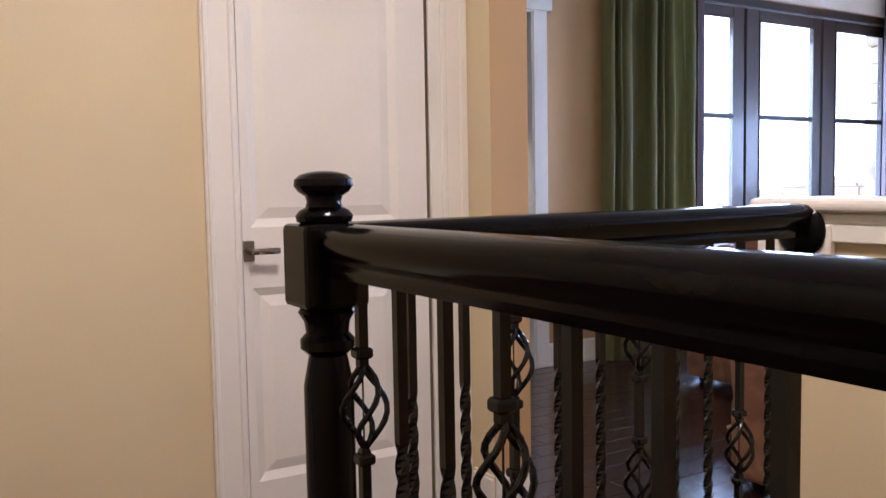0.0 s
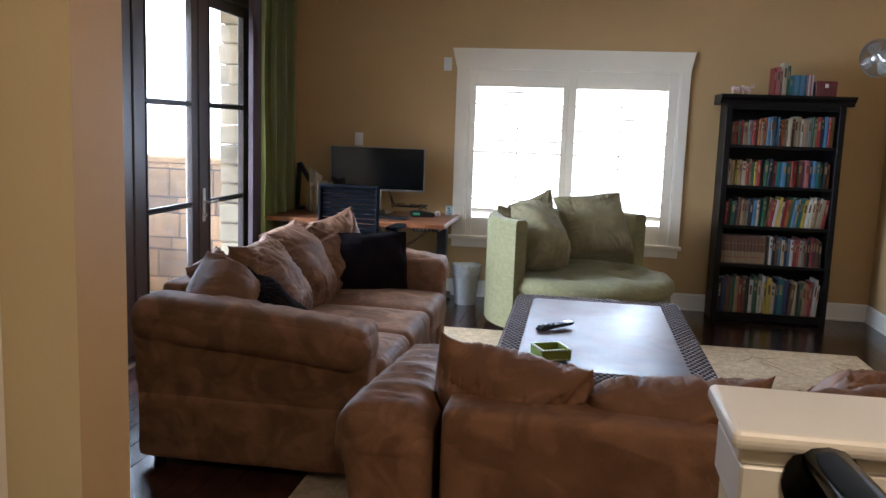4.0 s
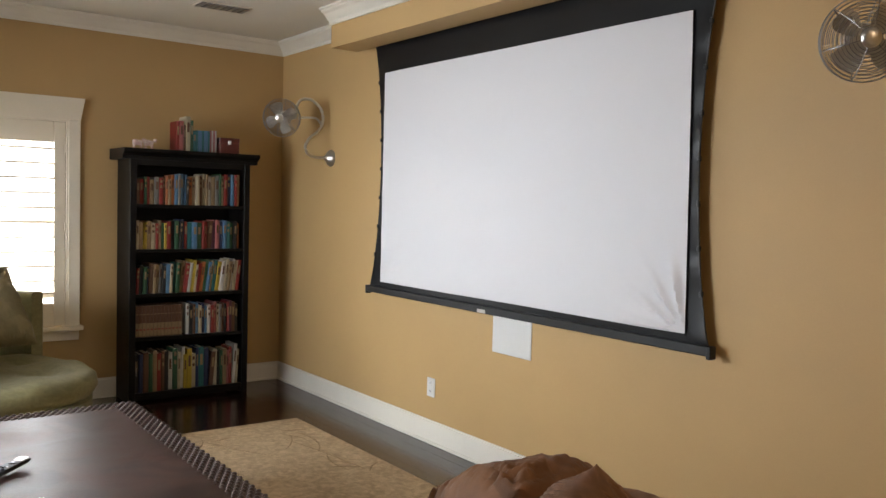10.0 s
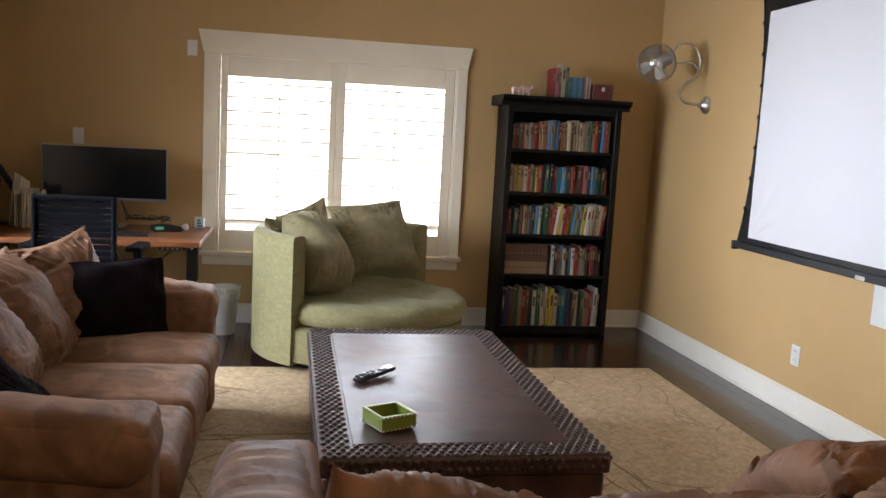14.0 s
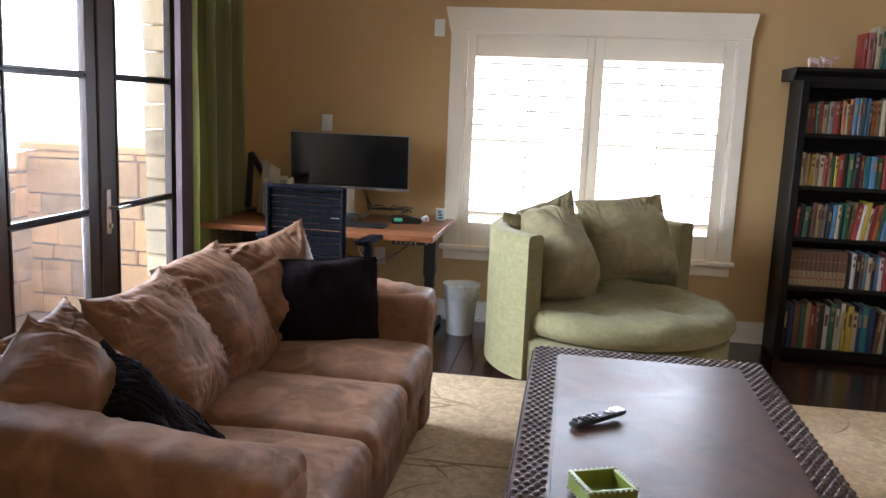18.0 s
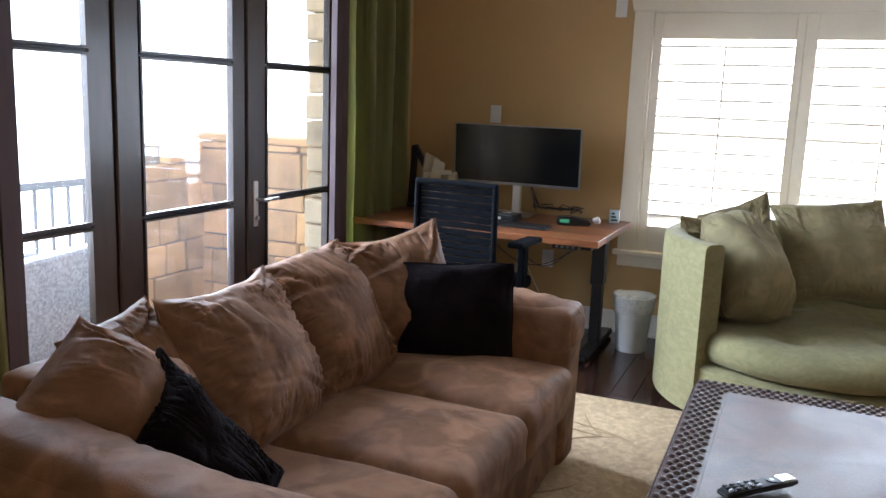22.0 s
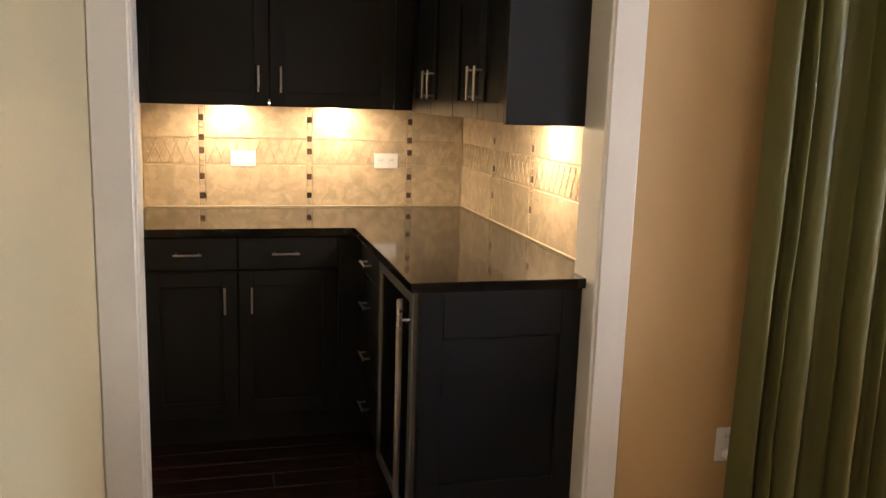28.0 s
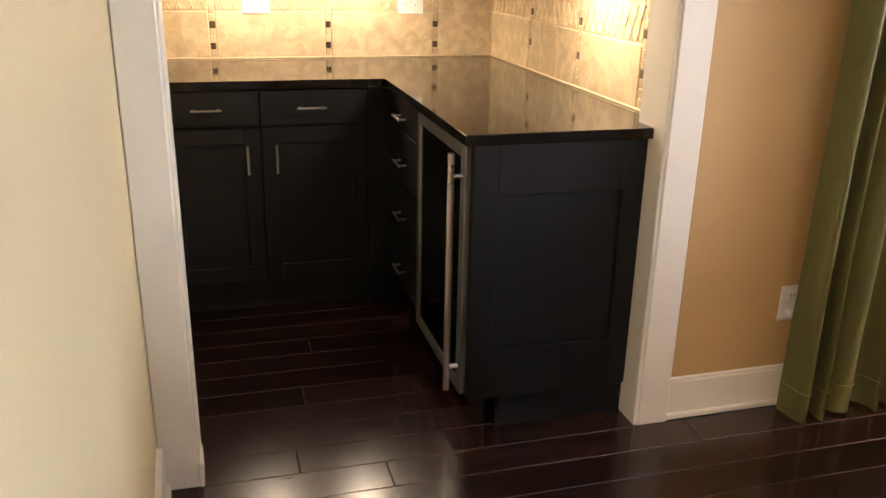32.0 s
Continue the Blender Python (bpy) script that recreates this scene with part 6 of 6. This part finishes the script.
# waste bin
wb = thing("waste_bin", "small white translucent waste bin with a liner", "bin", Matrix.Translation((7.27, 2.36, 0)))
bm = bmesh.new()
lathe(bm, [(0.085, 0.0), (0.088, 0.004), (0.117, 0.325), (0.122, 0.33), (0.114, 0.332), (0.084, 0.012), (0.002, 0.010)], 28)
part("bucket", bm, BINM, wb, smooth=50)
bm = bmesh.new()
lathe(bm, [(0.108, 0.23), (0.118, 0.25), (0.121, 0.30), (0.1265, 0.337), (0.118, 0.340), (0.110, 0.30)], 40)
for v in bm.verts:
    v.co *= 1 + 0.035 * noise.noise(v.co * 40)
part("liner", bm, BAG, wb, "crumpled clear bin liner", smooth=True)

# ---- kitchenette ----
def shaker(bm, w, h, t=0.02, rail=0.058):
    """Adds a shaker front in x-z from (0, 0), its face towards -y."""
    B(bm, 0, rail, -t, 0, 0, h, bev=0.0015)
    B(bm, w - rail, w, -t, 0, 0, h, bev=0.0015)
    B(bm, rail, w - rail, -t, 0, 0, rail, bev=0.0015)
    B(bm, rail, w - rail, -t, 0, h - rail, h, bev=0.0015)
    B(bm, rail, w - rail, -t + 0.011, 0, rail, h - rail)


def pull(parent, p, q, out):
    """A bar pull from p to q standing off the face by the vector out."""
    p, q, out = Vector(p), Vector(q), Vector(out)
    d = (q - p).normalized() * 0.012
    bm = bmesh.new()
    cyl(bm, p + out, q + out, 0.0048, 10)
    cyl(bm, p + d, p + d + out, 0.004, 8)
    cyl(bm, q - d, q - d + out, 0.004, 8)
    return part("pull", bm, SILVER, parent, "brushed nickel bar pull", smooth=True)


CF, CS, CH = 5.125, 2.51, 0.885
R90 = Matrix.Rotation(radians(-90), 4, "Z")


def front(parent, name, at, w, h, facing, shaker_style=True):
    """A door or drawer front: facing 's' looks to -y from at; 'w' looks to -x."""
    bm = bmesh.new()
    if shaker_style:
        shaker(bm, w, h)
    else:
        B(bm, 0, w, -0.02, 0, 0, h, bev=0.002)
    o = part(name, bm, CABINET, parent)
    o.matrix_basis = Matrix.Translation(at) @ (R90 if facing == "w" else Matrix())
    return o


u = thing("base_cabinet", "charcoal base cabinet with two doors and two drawers", "cabinet")
part("carcass", box(KL + 0.003, 2.51, CF, KB - 0.005, 0.11, CH - 0.002), CABINET, u)
part("toe_kick", box(KL + 0.003, 2.58, CF + 0.06, CF + 0.075, 0.0, 0.11), CABINET, u)
for x0, x1, px in ((1.645, 1.994, 1.945), (2.0, 2.392, 2.050)):
    front(u, "drawer_front", (x0, CF, 0.752), x1 - x0, 0.128, "s", False)
    xm = (x0 + x1) / 2 - 0.012
    pull(u, (xm - 0.054, CF - 0.02, 0.815), (xm + 0.054, CF - 0.02, 0.815), (0, -0.028, 0))
    front(u, "door", (x0, CF, 0.145), x1 - x0, 0.597, "s")
    pull(u, (px, CF - 0.02, 0.575), (px, CF - 0.02, 0.682), (0, -0.028, 0))
part("filler", box(2.398, 2.508, CF - 0.018, CF, 0.125, CH - 0.004), CABINET, u)
dr = thing("drawer_cabinet", "charcoal cabinet with a stack of four drawers", "cabinet")
part("carcass", box(CS, KR - 0.005, 4.675, CF - 0.022, 0.11, CH - 0.002), CABINET, dr)
part("toe_kick", box(CS + 0.06, CS + 0.075, 4.675, CF, 0.0, 0.11), CABINET, dr)
for z0, z1, pz in ((0.752, 0.88, 0.802), (0.555, 0.746, 0.635), (0.345, 0.549, 0.432), (0.145, 0.339, 0.222)):
    front(dr, "drawer_front", (CS, 5.03, z0), 0.35, z1 - z0, "w", False)
    pull(dr, (CS - 0.02, 4.86, pz), (CS - 0.02, 4.97, pz), (-0.028, 0, 0))
part("filler", box(CS - 0.018, CS, 5.034, CF - 0.022, 0.125, CH - 0.004), CABINET, dr)
fr = thing("beverage_fridge", "black glass beverage fridge with a long steel handle", "fridge")
part("body", box(CS + 0.005, KR - 0.01, 4.135, 4.67, 0.10, CH - 0.004), BLACKP, fr)
bm = bmesh.new()
for y0, y1, z0, z1 in ((4.125, 4.170, 0.11, 0.872), (4.628, 4.668, 0.11, 0.872), (4.170, 4.628, 0.11, 0.15), (4.170, 4.628, 0.832, 0.872)):
    B(bm, CS - 0.028, CS, y0, y1, z0, z1, bev=0.003)
fd = part("door_frame", bm, GREYM, fr, "dark steel door frame")
part("door_glass", box(CS - 0.023, CS - 0.008, 4.170, 4.628, 0.15, 0.832), SMOKED, fd)
bm = bmesh.new()
cyl(bm, (CS - 0.064, 4.142, 0.125), (CS - 0.064, 4.142, 0.850), 0.0095, 16)
for z in (0.20, 0.785):
    cyl(bm, (CS - 0.064, 4.142, z), (CS - 0.03, 4.142, z), 0.007, 12)
part("handle", bm, STEEL, fd, "long brushed steel bar handle", smooth=True)
part("kick_grille", box(CS + 0.05, CS + 0.06, 4.135, 4.67, 0.0, 0.10), BLACKP, fr)
ep = thing("end_panel", "charcoal shaker end panel of the counter run", "cabinet panel")
part("panel", box(CS - 0.012, 3.018, 4.10, 4.122, 0.105, CH), CABINET, ep)
for x0, x1, z0, z1 in ((CS - 0.012, CS + 0.058, 0.105, CH), (2.945, 3.018, 0.105, CH), (CS + 0.058, 2.945, 0.105, 0.265), (CS + 0.058, 2.945, 0.735, CH)):
    part("frame_rail", box(x0, x1, 4.088, 4.10, z0, z1, bev=0.0015), CABINET, ep)
part("toe_kick", box(2.60, 3.018, 4.10, 4.13, 0.0, 0.105), CABINET, ep)
bm = bmesh.new()
prism(bm, [(KL + 0.002, CF - 0.03), (CS - 0.048, CF - 0.03), (CS - 0.048, 4.062), (3.019, 4.062), (3.019, 4.158), (KR - 0.002, 4.158), (KR - 0.002, KB - 0.012), (KL + 0.002, KB - 0.012)], CH, 0.916)
bmesh.ops.bevel(bm, geom=[e for e in bm.edges if abs(e.verts[0].co.z - e.verts[1].co.z) < 1e-5], offset=0.003, segments=2, affect="EDGES")
solid("countertop", bm, GRANITE, "polished black granite countertop in an L shape", "countertop")

UB, UD = 1.385, 0.33
for x0, x1, splits in ((KL + 0.003, 2.141, None), (2.143, 2.68, None)):
    c = thing("wall_cabinet", "charcoal shaker wall cabinet over the counter", "cabinet", group="wall cabinets")
    part("carcass", box(x0, x1, KB - UD, KB - 0.004, UB + 0.032, 2.30), CABINET, c)
    front(c, "door", (x0 + 0.003, KB - UD, UB + 0.002), x1 - x0 - 0.006, 0.92, "s")
    px = x1 - 0.045 if x0 < 2 else x0 + 0.045
    pull(c, (px, KB - UD - 0.02, 1.445), (px, KB - UD - 0.02, 1.553), (0, -0.028, 0))
for y0, y1, ym in ((4.16, 4.733, 4.43), (4.735, 5.40, 5.06)):
    c = thing("wall_cabinet", "charcoal shaker wall cabinet over the counter", "cabinet", group="wall cabinets")
    part("carcass", box(KR - UD, KR - 0.004, y0, y1, UB + 0.032, 2.30), CABINET, c)
    for a, b, py in ((y0, ym, ym - 0.04), (ym, y1, ym + 0.04)):
        front(c, "door", (KR - UD, b - 0.002, UB - 0.006), b - a - 0.004, 0.92, "w")
        pull(c, (KR - UD - 0.02, py, 1.44), (KR - UD - 0.02, py, 1.55), (-0.028, 0, 0))
c = thing("cabinet_filler", "charcoal corner filler between the wall cabinets", "cabinet")
part("panel", box(2.68, KR - UD, KB - UD - 0.015, KB - 0.004, UB, 2.30), CABINET, c)
c = thing("cabinet_end_panel", "plain charcoal end panel of the wall cabinet", "cabinet panel")
part("panel", box(KR - UD - 0.02, 3.018, 4.141, 4.16, UB - 0.012, 2.30), CABINET, c)
part("return", box(3.018, KR - 0.004, 4.158, 4.16, UB - 0.012, 2.30), CABINET, c)
for lx, ly, sx, sy in UNDERLIGHTS:
    t = thing("under_cabinet_lamp", "slim warm under-cabinet light", "lamp", group="under-cabinet lamps")
    part("housing", box(lx - sx / 2 - 0.01, lx + sx / 2 + 0.01, ly - sy / 2 - 0.01, ly + sy / 2 + 0.01, 1.400, 1.416), PLASTIC, t)
    part("diffuser", box(lx - sx / 2, lx + sx / 2, ly - sy / 2, ly + sy / 2, 1.396, 1.400), LAMPGLOW, t)
hl = thing("ceiling_downlight", "warm recessed ceiling downlight in the hall", "lamp")
bm = bmesh.new()
lathe(bm, [(0.09, 0), (0.09, 0.008), (0.07, 0.012)], 28, Matrix.Translation((0.55, 0.75, CEILING - 0.012)))
part("trim_ring", bm, WHITE, hl, smooth=50)
part("diffuser", rod((0.55, 0.75, CEILING - 0.016), (0.55, 0.75, CEILING - 0.012), 0.065, 24), LAMPGLOW, hl)

# tile backsplash: large tiles, a slanted relief row, mosaic strips
splash = thing("backsplash", "travertine tile backsplash with mosaic strips", "backsplash", kind="structure")
part("grout_north", box(KL, KR, KB - 0.006, KB - 0.0005, 0.916, UB + 0.034), GROUT, splash)
part("grout_east", box(KR - 0.006, KR - 0.0005, 4.16, KB - 0.006, 0.916, UB + 0.034), GROUT, splash)
part("caulk", box(KL, KR - 0.006, KB - 0.014, KB - 0.006, 0.916, 0.922, bev=0.002), GROUT, splash)
part("caulk", box(KR - 0.014, KR - 0.006, 4.17, KB - 0.014, 0.916, 0.922, bev=0.002), GROUT, splash)


def tile_run(cols, strips, place, corner):
    """Tiles along one wall; cols are (start, end) of the wide tiles, strips the mosaic columns."""
    for a, b in cols:
        for z0, z1 in ((0.924, 1.114), (1.236, UB + 0.032)):
            bm = bmesh.new()
            place(bm, a + 0.002, b - 0.002, z0, z1 - 0.003, 0.012)
            part("tile", bm, TRAV, splash)
        bm = bmesh.new()
        place(bm, a + 0.002, b - 0.002, 1.117, 1.233, 0.009)
        part("tile", bm, TRAV, splash)
        k, s = 0, a + 0.012
        while s < b - 0.03:
            bm = bmesh.new()
            place(bm, s, s + 0.007, 1.121, 1.229, 0.0125)
            sl = 0.042 if k % 2 else -0.042
            for v in bm.verts:
                d = sl * (v.co.z - 1.175) / 0.1
                if corner == "x":
                    v.co.x = min(b - 0.003, max(a + 0.003, v.co.x + d))
                else:
                    v.co.y = min(b - 0.003, max(a + 0.003, v.co.y + d))
            part("relief_ridge", bm, TRAV, splash)
            s += 0.024
            k += 1
    for c in strips:
        for i in range(16):
            z = 0.926 + i * 0.0296
            dark = i in (1, 4, 8, 10, 13) if corner == "x" else i in (3, 7, 11)
            bm = bmesh.new()
            place(bm, c - 0.011, c + 0.011, z, z + 0.027, 0.011)
            part("mosaic_tile", bm, BROWNTILE if dark else TRAV, splash)


def on_north(bm, a, b, z0, z1, t):
    B(bm, a, b, KB - t, KB - 0.004, z0, z1, bev=0.0015)


def on_east(bm, a, b, z0, z1, t):
    B(bm, KR - t, KR - 0.004, a, b, z0, z1, bev=0.0015)


tile_run([(KL + 0.002, 1.844), (1.87, 2.332), (2.358, 2.815), (2.841, KR - 0.014)], [1.857, 2.345, 2.828], on_north, "x")
tile_run([(4.17, 4.305), (4.331, 4.774), (4.80, 5.241), (5.267, KB - 0.014)], [4.318, 4.787, 5.254], on_east, "y")

# ---- outside ----
setting("balcony_floor", box(3.2, 7.6, NORTH + 0.12, 6.2, -0.20, -0.02), BALC, "paved balcony outside the french doors")
setting("ground", box(-400, 400, -400, 400, -3.4, -3.2), GROUND, "ground far below the balcony")
bm = bmesh.new()
B(bm, 9.4, 9.42, -3.0, 12.0, -3.0, 7.0)
B(bm, -6.0, 9.4, 12.0, 12.02, -3.0, 9.0)
bd = new("backdrop", mesh_of("backdrop", bm, OUTGLOW))
tagged(bd, "blown-out white daylight beyond the window", "backdrop", kind="structure")


def stone_wall(name, along, a0, a1, face, depth, z1, seed, tops=None):
    """A wall of squared sandstone blocks in uneven courses."""
    w = thing(name, "orange sandstone block wall of the balcony", "stone wall", kind="structure")
    r = random.Random(seed)
    n = 6
    for k in range(n):
        p, q = a0 + (a1 - a0) * k / n, a0 + (a1 - a0) * (k + 1) / n
        top = min(tops(p + 0.01), tops(q - 0.01)) - 0.03 if tops else z1 - 0.012
        part("core", box(*((p, q, face + 0.015, face + depth) if along == "x" else (face + 0.015, face + depth, p, q)), -0.02, top), MORTAR, w)
    z = -0.02
    while z < z1 - 0.03:
        h = min(r.choice((0.10, 0.14, 0.17, 0.21, 0.24)), z1 - z)
        a = a0
        while a < a1 - 0.01:
            ln = min(r.uniform(0.18, 0.42), a1 - a)
            if a1 - a - ln < 0.1:
                ln = a1 - a
            top = tops(a + ln / 2) if tops else z1
            if z + h * 0.6 < top:
                bm = bmesh.new()
                pr = r.uniform(0.0, 0.022)
                g = 0.005
                B(bm, *((a + g, a + ln - g, face - pr, face + 0.06) if along == "x" else (face - pr, face + 0.06, a + g, a + ln - g)), z + g, z + h - g, bev=0.008)
                for v in bm.verts:
                    v.co += 0.010 * noise.noise_vector(v.co * 9)
                part("stone", bm, STONE, w)
            a += ln
        z += h
    return w


stone_wall("stone_wall_east", "y", NORTH + 0.14, 5.32, 6.98, 0.3, 1.10, 3)
stone_wall("stone_wall_north", "x", 6.25, 7.0, 5.30, 0.3, 1.10, 5, lambda x: 1.10 if x > 6.72 else 0.92 if x > 6.45 else 0.74)
setting("stone_coping", box(6.95, 7.32, NORTH + 0.13, 5.34, 1.10, 1.15, bev=0.01), STONE, "sandstone coping of the balcony wall")
q = thing("stone_pier", "rough pale sandstone pier beside the french doors", "stone pier", kind="structure")
for i in range(17):
    bm = bmesh.new()
    B(bm, 6.81 + 0.011 * (i * 7 % 4), 7.10, NORTH + 0.125, NORTH + 0.34, i * 0.16, i * 0.16 + 0.152, bev=0.012)
    for v in bm.verts:
        v.co += 0.014 * noise.noise_vector(v.co * 8)
    part("stone", bm, PALESTONE, q)
# Black railing; the pale blue-grey in its paint imitates glare through the glass.
RAILGLARE = mat("glare_paled_rail_paint", (0.22, 0.24, 0.28), 0.5, var=0.15)
rl = thing("balcony_railing", "black metal balcony railing, paled to imitate glare", "railing")
part("top_rail", box(3.2, 6.24, 5.36, 5.40, 0.86, 0.90), RAILGLARE, rl)
part("bottom_rail", box(3.2, 6.24, 5.365, 5.395, 0.08, 0.11), RAILGLARE, rl)
for i in range(26):
    part("picket", box(3.26 + i * 0.115, 3.275 + i * 0.115, 5.372, 5.388, 0.11, 0.86), RAILGLARE, rl)
part("post", box(6.19, 6.24, 5.355, 5.405, -0.02, 0.92), RAILGLARE, rl)
wc = thing("wicker_armchair", "grey woven patio armchair on the balcony", "patio chair", pose(5.05, 4.72, 0, 0, 0, 10))
for nm, a in (("back", (-0.45, 0.45, -0.28, -0.20, 0.18, 0.72)), ("seat", (-0.36, 0.36, -0.20, 0.36, 0.18, 0.42)), ("arm", (-0.45, -0.36, -0.20, 0.36, 0.18, 0.58)), ("arm", (0.36, 0.45, -0.20, 0.36, 0.18, 0.58))):
    part(nm, box(*a, bev=0.02, seg=2), WICKER, wc)
for x in (-0.40, 0.40):
    for y in (-0.24, 0.32):
        part("leg", rod((x, y, -0.02), (x, y, 0.18), 0.018, 10), BLACKM, wc)

# ---- floor planks ----
def planks():
    """Boards running along x, each with its own length; the nearest are parts, the rest one piece."""
    r = random.Random(3)
    rest, shared, count = bmesh.new(), {}, 0
    W = 0.121
    y = SOUTH
    while y < KB - 0.01:
        y1 = min(y + W, KB)
        lo, hi = (WEST, EAST) if y1 < NORTH + 0.03 else (KL, KR)
        x = lo - r.uniform(0, 0.9)
        while x < hi:
            x1 = x + r.choice((0.7, 0.95, 1.2, 1.5))
            a, b = max(x, lo), min(x1, hi)
            x = x1
            if b - a < 0.03:
                continue
            segs = [(a, b)]
            if y < WELL[2] - 0.03:
                segs = [(p, q) for p, q in ((a, min(b, WELL[0])), (max(a, WELL[1]), b)) if q - p > 0.03]
            for p, q in segs:
                if count < 300 and y > 1.9:
                    key = (round(q - p, 2), round(y1 - y, 3))
                    if key not in shared:
                        bm = bmesh.new()
                        B(bm, 0.0007, q - p - 0.0007, 0.0007, y1 - y - 0.0007, -0.012, 0.0, bev=0.0016)
                        shared[key] = mesh_of("floorboard", bm, FLOORW)
                    ob = new("floorboard", shared[key])
                    ob.parent, ob.location = floor, (p, y, 0)
                    count += 1
                else:
                    B(rest, p + 0.0008, q - 0.0008, y + 0.0008, y1 - 0.0008, -0.012, 0.0)
        y = y1
    tagged(part("floorboards", rest, FLOORW, floor), kind="stuff")


planks()
